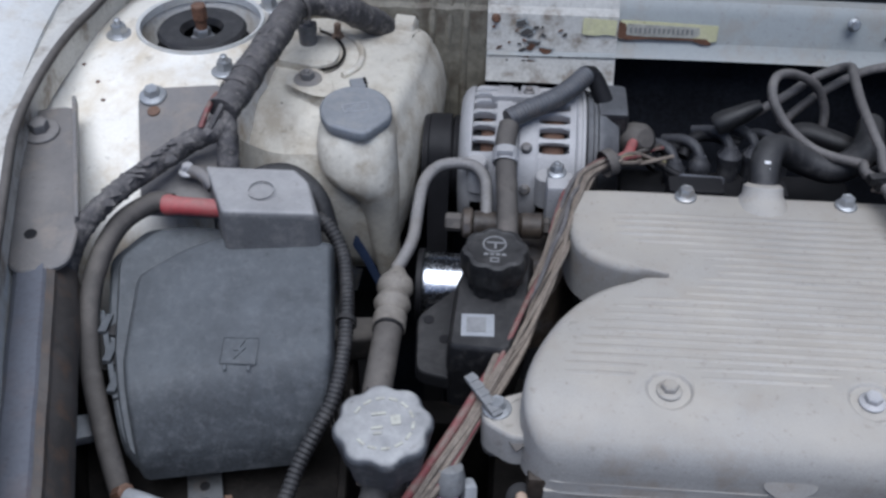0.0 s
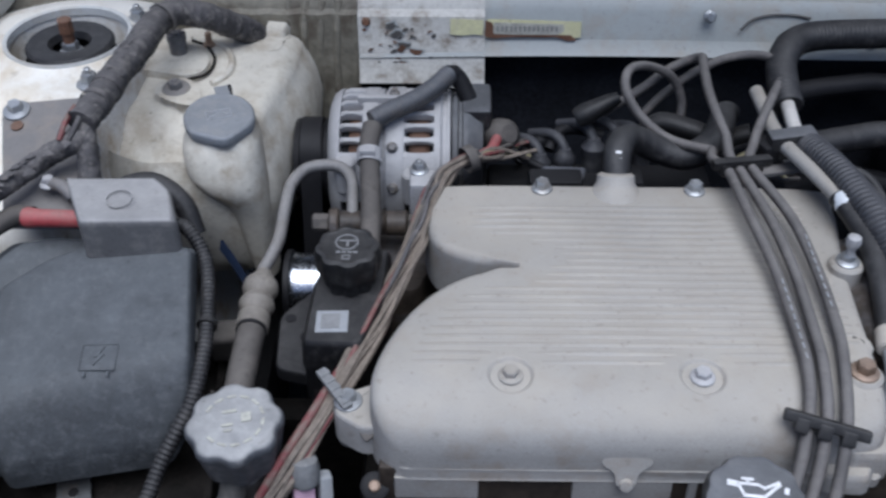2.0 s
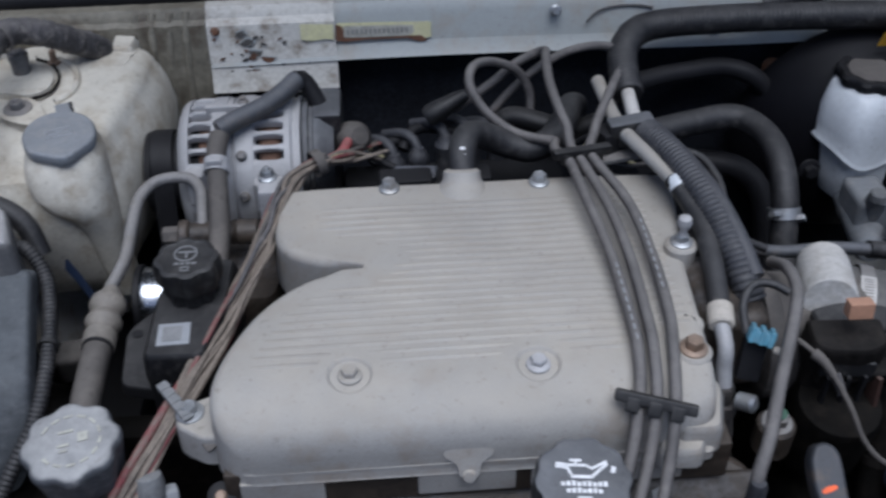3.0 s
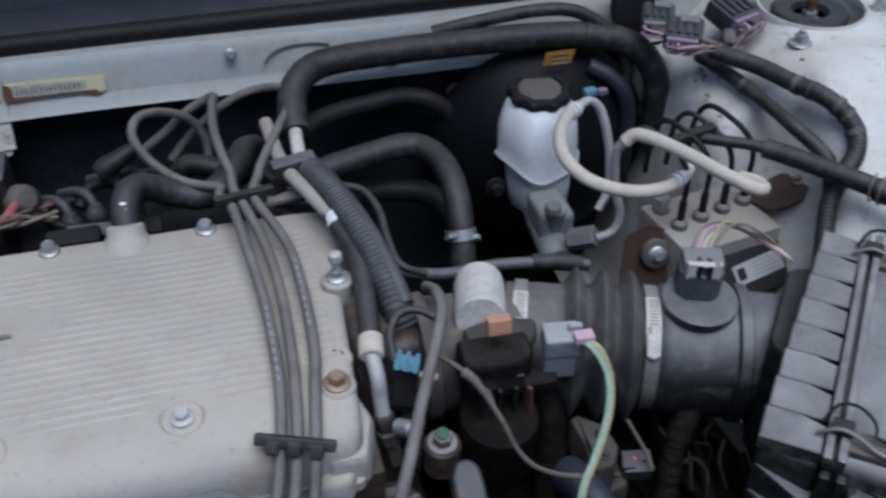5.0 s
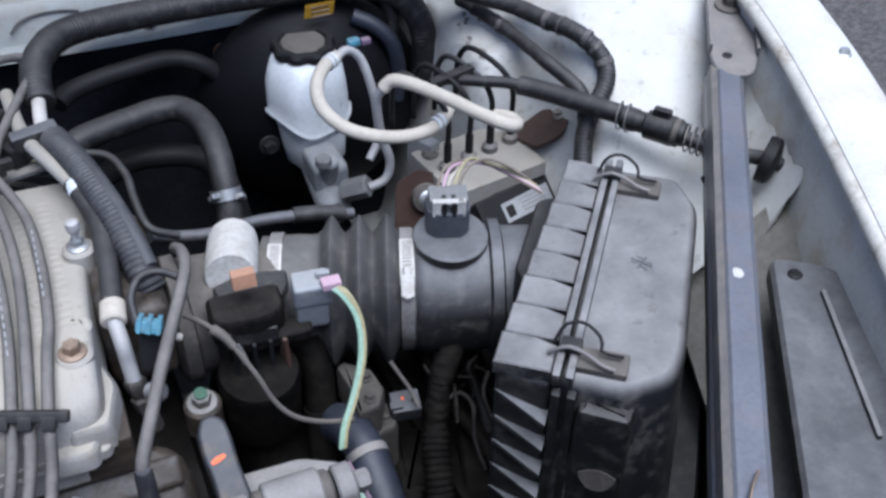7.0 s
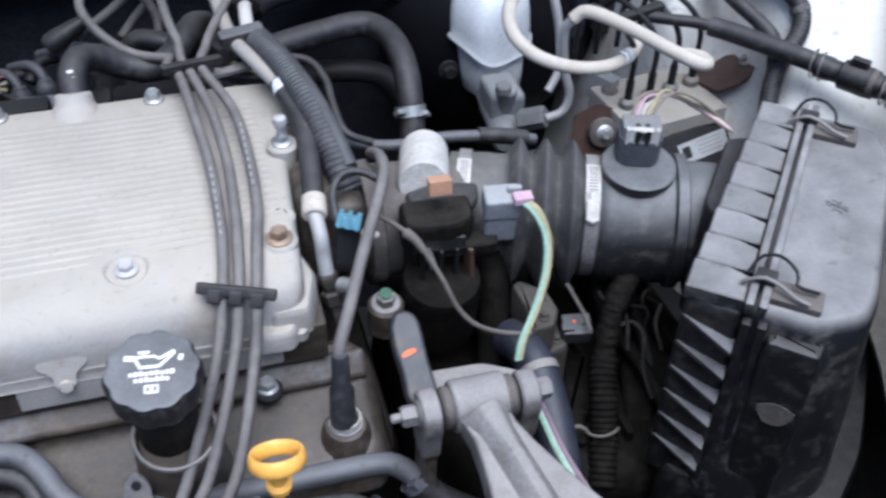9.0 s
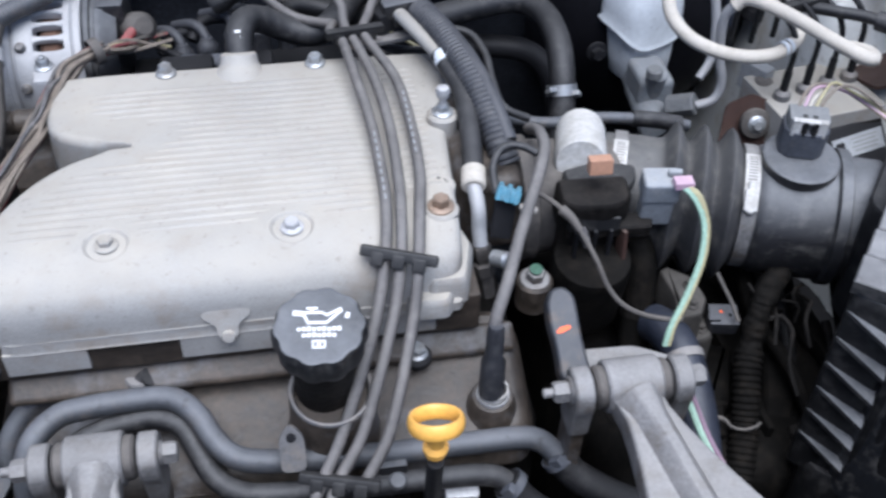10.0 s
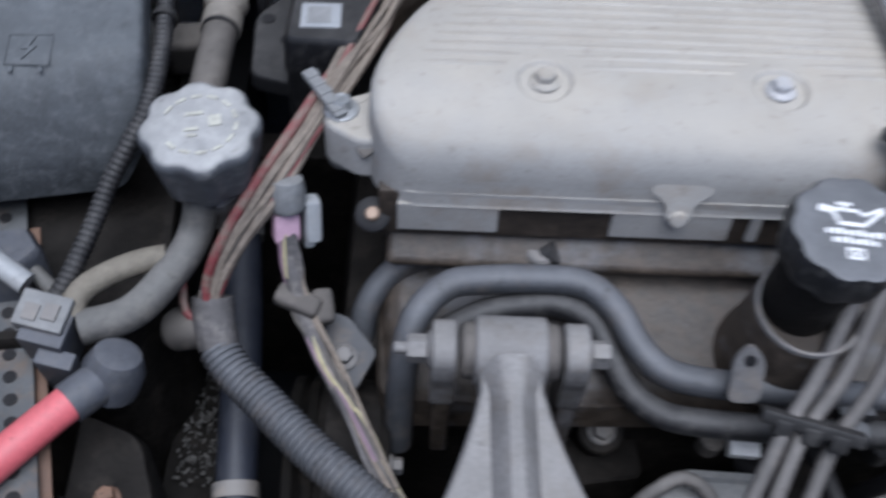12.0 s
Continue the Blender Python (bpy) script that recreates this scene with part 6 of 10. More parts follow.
oil = thing("oil_filler_cap", (0.237, 0.36, 0.80), "black lobed oil filler cap with a white oil can symbol", "oil cap")
om = axis((0.237, 0.347, 0.878), (0.0, -0.20, 1.0))
bm = bmesh.new()
lathe(bm, [(0.0195, -0.072), (0.0198, -0.040), (0.0225, -0.018), (0.0220, -0.010)], om, 32)
part("neck", bm, M_GRIME, oil, "dark filler neck")
bm = bmesh.new()
lathe(bm, [(0.022, -0.012), (0.0275, -0.010), (0.0295, -0.002), (0.0295, 0.008), (0.0275, 0.0125), (0.025, 0.0135)], om, 80, 10, 0.06)
cap = part("cap", bm, M_PLASTIC_DUSTY, oil)


def mark(name, outline2, mm, z, mat, parent):
    bm = bmesh.new()
    prism(bm, outline2, [(0, z), (0, z + 0.0005)], mm)
    return part(name, bm, mat, parent)


om2 = om @ Matrix.Rotation(radians(-6), 4, "Z")
for p, q, w_ in (((-0.0155, 0.0085), (-0.0100, 0.0078), 0.0036), ((-0.0100, 0.0085), (0.0015, 0.0085), 0.0017), ((-0.0045, 0.0085), (-0.0045, 0.0112), 0.0018), ((-0.0075, 0.0116), (-0.0015, 0.0116), 0.0016), ((-0.0098, 0.0080), (-0.0068, 0.0016), 0.0017), ((-0.0072, 0.0014), (0.0048, 0.0014), 0.0019), ((0.0045, 0.0014), (0.0132, 0.0098), 0.0018), ((0.0012, 0.0086), (0.0048, 0.0066), 0.0016), ((0.0045, 0.0066), (0.0130, 0.0112), 0.0016), ((0.0165, 0.0048), (0.0172, 0.0078), 0.0026)):
    d = (Vector(q) - Vector(p)).normalized() * 0.0004
    n_ = Vector((-d.y, d.x)).normalized() * w_ / 2
    p_, q_ = Vector(p) - d, Vector(q) + d
    mark("oil_can_symbol", [tuple(p_ - n_), tuple(q_ - n_), tuple(q_ + n_), tuple(p_ + n_)], om2, 0.0134, M_PRINT_WHITE, cap)
for yy, w_, n in ((-0.0032, 0.027, 9), (-0.0074, 0.021, 7)):
    for k in range(n):
        x, h_ = -w_ / 2 + (k + 0.5) * w_ / n, 0.0012 + 0.0004 * (k * 7 % 3)
        mark("print_bar", [(x - 0.0011, yy - 0.0012), (x + 0.0011, yy - 0.0012), (x + 0.0011, yy + h_), (x - 0.0011, yy + h_)], om2, 0.0134, M_PRINT_WHITE, cap)
for x0, y0, x1, y1 in ((-0.0042, -0.0165, 0.0042, -0.0152), (-0.0042, -0.0120, 0.0042, -0.0107), (-0.0042, -0.0165, -0.0029, -0.0107), (0.0029, -0.0165, 0.0042, -0.0107), (-0.0012, -0.0148, 0.0012, -0.0125)):
    mark("print_bar", [(x0, y0), (x1, y0), (x1, y1), (x0, y1)], om2, 0.0134, M_PRINT_WHITE, cap)

dip = thing("dipstick", (0.30, 0.30, 0.70), "yellow plastic ring handle of the oil dipstick", "dipstick")
dm = axis((0.299, 0.287, 0.858), (0.03, 0.50, 1.0))
bm = bmesh.new()
n, mseg = 48, 10
vr = []
for i in range(n):
    a = 2 * math.pi * i / n
    ring = []
    for j in range(mseg):
        b = 2 * math.pi * j / mseg
        rr = 0.0150 + 0.0024 * math.cos(b)
        ring.append(bm.verts.new(dm @ Vector((rr * math.cos(a), rr * math.sin(a), 0.0052 * math.sin(b)))))
    vr.append(ring)
for i in range(n):
    for j in range(mseg):
        bm.faces.new((vr[i][j], vr[(i + 1) % n][j], vr[(i + 1) % n][(j + 1) % mseg], vr[i][(j + 1) % mseg]))
part("ring", bm, M_YELLOW, dip)
bm = bmesh.new()
lathe(bm, [(0.0045, 0.012), (0.0055, 0.006), (0.0050, 0.002), (0.0078, -0.001), (0.0078, -0.004), (0.0060, -0.006), (0.0068, -0.008), (0.0045, -0.010)], axis((0.298, 0.2815, 0.8435), (0.0, -0.15, 1)), 20)
part("stem", bm, M_YELLOW, dip)
hose("tube", [(0.298, 0.281, 0.828), (0.298, 0.288, 0.79), (0.30, 0.30, 0.74), (0.30, 0.32, 0.68)], 0.0055, M_BLACK, dip, segments=10)

# coolant pipes along the front
pipes = thing("coolant_pipes", (0.2, 0.35, 0.74), "two dusty black coolant pipes bending round the engine mount", "coolant pipes")
hose("upper_pipe", [(0.034, 0.335, 0.70), (0.036, 0.345, 0.76), (0.042, 0.362, 0.786), (0.058, 0.380, 0.791), (0.078, 0.386, 0.790), (0.110, 0.388, 0.790), (0.134, 0.385, 0.790), (0.150, 0.371, 0.787), (0.160, 0.354, 0.781), (0.172, 0.342, 0.776), (0.19, 0.337, 0.773), (0.23, 0.336, 0.769), (0.28, 0.336, 0.765), (0.33, 0.338, 0.762), (0.372, 0.338, 0.760), (0.388, 0.333, 0.752), (0.397, 0.325, 0.742)], 0.0082, M_PIPE, pipes, segments=16)
hose("lower_pipe", [(0.060, 0.368, 0.768), (0.080, 0.376, 0.774), (0.105, 0.380, 0.777), (0.120, 0.380, 0.778), (0.138, 0.372, 0.776), (0.148, 0.355, 0.768), (0.158, 0.338, 0.760), (0.175, 0.326, 0.756), (0.20, 0.322, 0.755), (0.25, 0.321, 0.752), (0.31, 0.321, 0.75), (0.345, 0.321, 0.745), (0.36, 0.315, 0.735)], 0.0078, M_RUBBER, pipes, segments=14)
hose("rear_pipe", [(0.010, 0.385, 0.72), (0.013, 0.398, 0.745), (0.028, 0.412, 0.762), (0.052, 0.418, 0.772), (0.08, 0.414, 0.780), (0.108, 0.408, 0.786)], 0.0078, M_PIPE, pipes, segments=14)
bm = bmesh.new()
lathe(bm, [(0.008, -0.010), (0.0085, 0.0), (0.0065, 0.006), (0.0065, 0.010)], axis((0.112, 0.407, 0.787), (0.5, -0.2, 0.5)), 16)
part("pipe_end", bm, M_RUBBER, pipes)
for at, w, r in (((0.394, 0.328, 0.746), (0.6, -0.5, -0.7), 0.0118), ((0.358, 0.316, 0.737), (0.7, -0.4, -0.6), 0.0115)):
    bm = bmesh.new()
    ring_band(bm, at, w, r, 0.0065, 0.0010)
    box(bm, (0.007, 0.010, 0.006), axis(Vector(at) + Vector((-0.004, -0.008, 0.007)), w), 0.001)
    part("clamp", bm, M_CONN_BLUE, pipes)
hose("end_hose", [(0.392, 0.330, 0.748), (0.41, 0.318, 0.73), (0.45, 0.30, 0.715), (0.50, 0.29, 0.71)], 0.0112, M_RUBBER, pipes, segments=14)
hose("end_hose", [(0.354, 0.318, 0.74), (0.375, 0.305, 0.72), (0.42, 0.285, 0.70)], 0.0110, M_BLACK, pipes, segments=14)
bm = bmesh.new()
box(bm, (0.019, 0.010, 0.014), Matrix.Translation((0.277, 0.328, 0.760)), 0.002)
rod(bm, (0.279, 0.320, 0.752), (0.279, 0.317, 0.760), 0.0065, 14)
part("clip", bm, M_PLASTIC_DUSTY, pipes)


def torque_mount(name, x0, x1, y, z, foot, foot_w, label):
    """A cast torque strut: two lugs, a bush barrel on a through bolt and a ribbed arm towards the front."""
    t = thing(name, ((x0 + x1) / 2, y, z - 0.06), label, "engine mount", "engine mounts")
    c = (x0 + x1) / 2
    w = x1 - x0
    for x in (x0, x1):
        turn = Matrix.Translation((x, 0, 0)) @ Matrix(((0, 0, 1, 0), (1, 0, 0, 0), (0, 1, 0, 0), (0, 0, 0, 1)))
        bm = bmesh.new()
        prism(bm, rounded([(y - 0.010, z - 0.040), (y + 0.016, z - 0.040), (y + 0.016, z + 0.002), (y + 0.010, z + 0.013), (y - 0.004, z + 0.015), (y - 0.014, z + 0.008), (y - 0.016, z - 0.004), (y - 0.013, z - 0.014)], 0.007, 5), [(0.0015, -0.0064), (0, -0.005), (0, 0.005), (0.0015, 0.0064)], turn)
        part("lug", bm, M_MOUNT, t)
        bm = bmesh.new()
        prism(bm, rounded([(y - 0.006, z - 0.095), (y + 0.022, z - 0.095), (y + 0.015, z - 0.036), (y - 0.009, z - 0.036)], 0.004, 3), [(0.001, -0.0045), (0, -0.0035), (0, 0.0035), (0.001, 0.0045)], turn)
        part("lug_web", bm, M_ALU_DARK, t)
    bm = bmesh.new()
    lathe(bm, [(0.0125, 0), (0.0145, 0.002), (0.0145, w - 0.018), (0.0125, w - 0.016)], axis((x0 + 0.008, y, z), (1, 0, 0)), 28)
    part("bush", bm, M_RUBBER_DUSTY, t, "brown rubber bush")
    bm = bmesh.new()
    lathe(bm, [(0.0165, 0), (0.0178, 0.0015), (0.0178, w - 0.0315), (0.0165, w - 0.03)], axis((x0 + 0.015, y, z), (1, 0, 0)), 32)
    part("barrel", bm, M_MOUNT, t)
    bolt(t, (x0 - 0.006, y, z), (-1, 0, 0), size=0.013, washer=1.5, height=0.8, stud=0.008, name="nut", material=M_MOUNT)
    bolt(t, (x1 + 0.006, y, z), (1, 0, 0), size=0.013, washer=1.3, height=0.7, name="bolt", material=M_MOUNT)
    a = Vector((c, y - 0.012, z + 0.002))
    f = Vector(foot)
    yv = (a - f).normalized()
    xv = yv.cross(Vector((0, 0, 1))).normalized()
    zv = xv.cross(yv)
    m = Matrix((xv, yv, zv)).transposed().to_4x4()
    m.translation = f
    L = (a - f).length
    hw = (w - 0.034) / 2
    bm = bmesh.new()
    edge = [(foot_w + (hw - foot_w) * (1 - (1 - k / 8) ** 1.25), L * 0.90 * k / 8) for k in range(9)] + [(hw, L)]
    prism(bm, [(u, v) for u, v in edge] + [(-u, v) for u, v in edge[::-1]], [(0.0005, -0.012), (0, -0.010), (0, 0.0015), (0.0015, 0.0040), (0.0035, 0.0048)], m)
    part("arm", bm, M_MOUNT, t, "grey cast aluminium arm")
    bm = bmesh.new()
    prof = [(-0.0125, 0.0), (-0.0095, 0.0045), (-0.0060, 0.0098), (-0.0030, 0.0122), (0.0030, 0.0122), (0.0060, 0.0098), (0.0095, 0.0045), (0.0125, 0.0)]
    rows = []
    for k in range(15):
        v = L * (0.16 + 0.84 * k / 14)
        swell = 1.0 + 0.75 * smoothstep(0.30, 0.0, k / 14) + 0.35 * smoothstep(0.85, 1.0, k / 14)
        rows.append([bm.verts.new(m @ Vector((u * swell, v, h * (0.85 + 0.15 * swell) + 0.003))) for u, h in prof])
    for p, q in zip(rows, rows[1:]):
        for i in range(7):
            bm.faces.new((p[i], p[i + 1], q[i + 1], q[i]))
    for s in (-1, 1):
        rows = []
        for k in range(9):
            f_ = k / 8
            c_ = Vector((s * foot_w * 0.82 * f_, L * (0.20 - 0.30 * f_ ** 1.6), 0.003))
            rows.append([bm.verts.new(m @ (c_ + Vector((u * 0.7 * 0.45 * s, u * 0.7, h * 0.75)))) for u, h in prof])
        for p, q in zip(rows, rows[1:]):
            for i in range(7):
                bm.faces.new((p[i], p[i + 1], q[i + 1], q[i]))
    part("rib", bm, M_MOUNT, t)
    return t, m


torque_mount("engine_mount", 0.057, 0.123, 0.331, 0.803, (0.092, 0.185, 0.797), 0.062, "cast aluminium torque mount with a through bolt, dusty")
tm, _ = torque_mount("engine_mount", 0.401, 0.468, 0.326, 0.822, (0.472, 0.175, 0.790), 0.064, "cast aluminium torque mount beside the tall post with an orange mark")
bm = bmesh.new()
P0, P1 = Vector((0.399, 0.335, 0.815)), Vector((0.397, 0.402, 0.862))
mm = Matrix.Translation((P0 + P1) / 2) @ Matrix.Rotation(math.atan2(P1.z - P0.z, P1.y - P0.y), 4, "X")
prism(bm, rounded([(0.002, -0.050), (0.016, -0.046), (0.0130, -0.028), (0.0112, -0.010), (0.0110, 0.008), (0.0100, 0.019), (0.004, 0.0255), (-0.005, 0.0250), (-0.0100, 0.015), (-0.0100, 0.0), (-0.0080, -0.016), (-0.008, -0.034)], 0.004, 5), [(0.0015, -0.008), (0, -0.006), (0, 0.003), (0.0012, 0.0052), (0.003, 0.006)], mm)
part("post", bm, M_BRACKET, tm, "grey post with an orange paint mark")
mark("paint_mark", rounded([(-0.006, -0.003), (0.0, -0.002), (0.007, 0.001), (0.006, 0.004), (-0.002, 0.003), (-0.007, 0.0)], 0.002, 3), mm @ Matrix.Translation((-0.001, -0.004, 0.006)) @ Matrix.Scale(0.75, 4), 0.0002, M_ORANGE, tm)
bm = bmesh.new()
prism(bm, rounded([(0.402, 0.345), (0.468, 0.338), (0.485, 0.325), (0.475, 0.352), (0.45, 0.366), (0.404, 0.368)], 0.006, 4), [(0.0, 0.805), (0, 0.812), (0.002, 0.814)])
part("top_bracket", bm, M_MOUNT, tm)

# ---- spark plug leads ----
leads = thing("spark_plug_leads", (0.30, 0.53, 0.89), "three dusty grey spark plug leads held by black combs", "spark plug leads")
hose("lead", [(0.276, 0.695, 0.884), (0.272, 0.675, 0.889), (0.280, 0.655, 0.892), (0.286, 0.60, 0.890), (0.291, 0.54, 0.890), (0.2915, 0.48, 0.8905), (0.290, 0.445, 0.8905), (0.285, 0.412, 0.879), (0.273, 0.378, 0.848), (0.245, 0.325, 0.808), (0.226, 0.298, 0.787), (0.205, 0.262, 0.755), (0.18, 0.23, 0.72)], 0.0041, M_WIRE_PLUG, leads, segments=10)
hose("lead", [(0.284, 0.69, 0.90), (0.284, 0.672, 0.894), (0.289, 0.657, 0.892), (0.300, 0.60, 0.890), (0.304, 0.54, 0.890), (0.3025, 0.48, 0.8905), (0.300, 0.445, 0.8905), (0.295, 0.408, 0.879), (0.284, 0.376, 0.848), (0.258, 0.325, 0.806), (0.236, 0.298, 0.785), (0.215, 0.255, 0.75), (0.195, 0.225, 0.72)], 0.0041, M_WIRE_PLUG, leads, segments=10)
hose("lead", [(0.305, 0.685, 0.896), (0.299, 0.67, 0.894), (0.299, 0.659, 0.892), (0.316, 0.60, 0.890), (0.320, 0.54, 0.890), (0.318, 0.48, 0.8905), (0.313, 0.445, 0.8905), (0.306, 0.404, 0.879), (0.298, 0.376, 0.850), (0.276, 0.325, 0.806), (0.254, 0.298, 0.782), (0.24, 0.27, 0.755)], 0.0041, M_WIRE_PLUG, leads, segments=10)
hose("lead_loop", [(0.276, 0.695, 0.884), (0.258, 0.708, 0.880), (0.240, 0.722, 0.880), (0.220, 0.735, 0.893), (0.209, 0.748, 0.910), (0.214, 0.768, 0.916), (0.232, 0.785, 0.910), (0.255, 0.795, 0.895), (0.268, 0.795, 0.872), (0.268, 0.785, 0.85)], 0.0041, M_WIRE_PLUG, leads, segments=10)
hose("lead_loop", [(0.284, 0.69, 0.90), (0.279, 0.71, 0.908), (0.276, 0.74, 0.914), (0.278, 0.775, 0.916), (0.281, 0.797, 0.912), (0.272, 0.806, 0.904), (0.255, 0.805, 0.895), (0.235, 0.798, 0.882), (0.215, 0.79, 0.872), (0.198, 0.785, 0.862)], 0.0041, M_WIRE_PLUG, leads, segments=10)
hose("lead_loop", [(0.305, 0.685, 0.896), (0.311, 0.70, 0.900), (0.330, 0.74, 0.906), (0.345, 0.772, 0.910), (0.343, 0.798, 0.910), (0.328, 0.812, 0.906), (0.305, 0.815, 0.900), (0.280, 0.812, 0.888), (0.255, 0.806, 0.87), (0.235, 0.80, 0.85)], 0.0041, M_WIRE_PLUG, leads, segments=10)
for at, rz, L in (((0.291, 0.661, 0.896), 14, 0.050), ((0.2935, 0.405, 0.8830), -18, 0.052), ((0.240, 0.300, 0.792), -14, 0.052)):
    bm = bmesh.new()
    mm = pose(*at, -35 if at[1] < 0.5 else 0, 4, rz)
    box(bm, (L, 0.008, 0.0075), mm, 0.0018)
    for k in range(3):
        box(bm, (0.009, 0.0095, 0.010), mm @ Matrix.Translation((-0.014 + 0.014 * k, 0, -0.004)), 0.002)
    part("comb", bm, M_PLASTIC, leads, "black plastic wire comb")
bm = bmesh.new()
lathe(bm, [(0.0048, -0.004), (0.0060, 0.0), (0.0075, 0.006), (0.0085, 0.016), (0.0100, 0.026), (0.0100, 0.034), (0.0080, 0.038)], axis((0.206, 0.776, 0.882), (-0.80, -0.12, -0.42)), 18)
part("boot", bm, M_PLASTIC, leads)
lead = thing("spark_plug_lead", (0.35, 0.36, 0.80), "dark spark plug lead with a rubber boot and silver collar", "spark plug lead")
hose("lead", [(0.350, 0.362, 0.836), (0.352, 0.368, 0.853), (0.362, 0.385, 0.866), (0.378, 0.42, 0.876), (0.395, 0.455, 0.884), (0.408, 0.484, 0.888), (0.414, 0.505, 0.886), (0.415, 0.525, 0.882), (0.413, 0.545, 0.87)], 0.0045, M_WIRE_PLUG, lead, segments=10)
bm = bmesh.new()
lathe(bm, [(0.0045, 0.03), (0.006, 0.026), (0.0065, 0.0), (0.0085, -0.004), (0.0092, -0.034)], axis((0.3505, 0.3615, 0.822), (0.02, 0.05, 1)), 20)
part("boot", bm, M_CONN_DARK, lead)
bm = bmesh.new()
ring_band(bm, (0.3518, 0.3618, 0.7865), (0.02, -0.05, 1), 0.0095, 0.006, 0.0010)
part("collar", bm, M_PALE_CAST, lead, "bright metal collar")

for k in range(9):
    for x0, y0 in ((0.2912, 0.452), (0.319, 0.50)):
        bm = bmesh.new()
        box(bm, (0.0012, 0.0052, 0.0004), pose(x0 - 0.0008 + 0.0001 * k, y0 + 0.0088 * k, 0.8951, 0, 0, 0), 0)
        part("print_bar", bm, M_LABEL_WHITE, leads)

# ---- power steering reservoir ----
ps = thing("steering_reservoir", (-0.01, 0.54, 0.82), "black plastic power steering reservoir with a lobed cap", "reservoir")
bm = bmesh.new()
prism(bm, rounded([(-0.036, 0.482), (0.006, 0.480), (0.018, 0.53), (0.020, 0.582), (-0.024, 0.586), (-0.034, 0.545)], 0.006, 4), [(0.0, 0.815), (0.0, 0.845), (-0.001, 0.85), (0.0, 0.868), (0.003, 0.872)])
part("tank", bm, M_PLASTIC, ps)
bm = bmesh.new()
prism(bm, rounded([(-0.058, 0.490), (0.0, 0.476), (0.012, 0.50), (0.0, 0.585), (-0.036, 0.578), (-0.062, 0.545)], 0.008, 4), [(0.0, 0.828), (0.0, 0.836), (0.0015, 0.838)])
pl = part("base_plate", bm, M_PLASTIC, ps)
for x, y in ((-0.053, 0.541), (-0.040, 0.522)):
    bm = bmesh.new()
    lathe(bm, [(0.004, 0), (0.004, 0.0008), (0.003, 0.0009)], Matrix.Translation((x, y, 0.838)), 14)
    part("hole", bm, M_BLACK, pl)
pm = axis((-0.0075, 0.545, 0.890), (0.0, -0.02, 1.0), 8)
bm = bmesh.new()
lathe(bm, [(0.018, -0.024), (0.0185, -0.006), (0.0228, -0.004), (0.0238, 0.002), (0.0238, 0.010), (0.0222, 0.0145), (0.019, 0.0155), (0.0175, 0.0145), (0.003, 0.0145)], pm, 96, 8, 0.10)
cap = part("cap", bm, M_PLASTIC, ps)
bm = bmesh.new()
ring_band(bm, pm @ Vector((0, 0.0045, 0.0148)), (0, -0.02, 1), 0.0072, 0.0008, 0.0010, 24)
part("steering_symbol", bm, M_PRINT_GREY, cap)
for dx, dy, sx, sy in ((0, 0.006, 0.012, 0.0014), (0, 0.003, 0.0014, 0.006), (-0.006, -0.006, 0.003, 0.0018), (-0.002, -0.006, 0.003, 0.0018), (0.002, -0.006, 0.003, 0.0018), (0.006, -0.006, 0.003, 0.0018), (-0.0025, -0.0115, 0.001, 0.004), (0.0025, -0.0115, 0.001, 0.004), (0, -0.0097, 0.005, 0.001), (0, -0.0133, 0.005, 0.001)):
    bm = bmesh.new()
    box(bm, (sx, sy, 0.0005), pm @ Matrix.Rotation(radians(-8), 4, "Z") @ Matrix.Translation((dx, dy, 0.0148)), 0)
    part("print_bar", bm, M_PRINT_GREY, cap)
bm = bmesh.new()
box(bm, (0.022, 0.021, 0.0006), pose(-0.0165, 0.503, 0.8722, 0, 0, 2), 0)
part("label", bm, M_LABEL_WHITE, ps, "small worn pale label")
bm = bmesh.new()
box(bm, (0.013, 0.014, 0.0004), pose(-0.0175, 0.503, 0.8727, 0, 0, 2), 0)
part("print_bar", bm, M_PRINT_GREY, ps)

# ---- alternator, pulley and brackets ----
alt = thing("alternator", (0.02, 0.77, 0.74), "silver cast alternator with cooling slots, dusty", "alternator")
AY, AZ, AR = 0.77, 0.822, 0.064
am = axis((0, AY, AZ), (1, 0, 0))


def alt_ring(name, profile, mat, segments=56):
    bm = bmesh.new()
    lathe(bm, profile, am, segments)
    return part(name, bm, mat, alt)


alt_ring("core", [(0.046, -0.045), (0.050, -0.04), (0.050, 0.06), (0.046, 0.065)], M_BLACK)
alt_ring("winding", [(0.0505, -0.026), (0.0530, -0.022), (0.0530, -0.016), (0.0505, -0.013)], M_RUST)
alt_ring("winding", [(0.0505, 0.026), (0.0530, 0.030), (0.0530, 0.040), (0.0505, 0.044)], M_RUST)
alt_ring("front_ring", [(0.040, -0.0455), (0.052, -0.0445), (0.0585, -0.0415), (0.0620, -0.0370), (AR - 0.001, -0.0335), (AR - 0.004, -0.0330)], M_ALU_CLEAN)
alt_ring("stator", [(AR - 0.010, -0.0145), (AR - 0.001, -0.0140), (AR, -0.0130), (AR, -0.002), (AR - 0.0012, -0.001), (AR - 0.0012, 0.0030), (AR - 0.004, 0.0035), (AR - 0.004, 0.0055), (AR - 0.0005, 0.006), (AR + 0.0005, 0.0075), (AR + 0.0005, 0.020), (AR - 0.001, 0.0225), (AR - 0.010, 0.0230)], M_ALU_CLEAN)
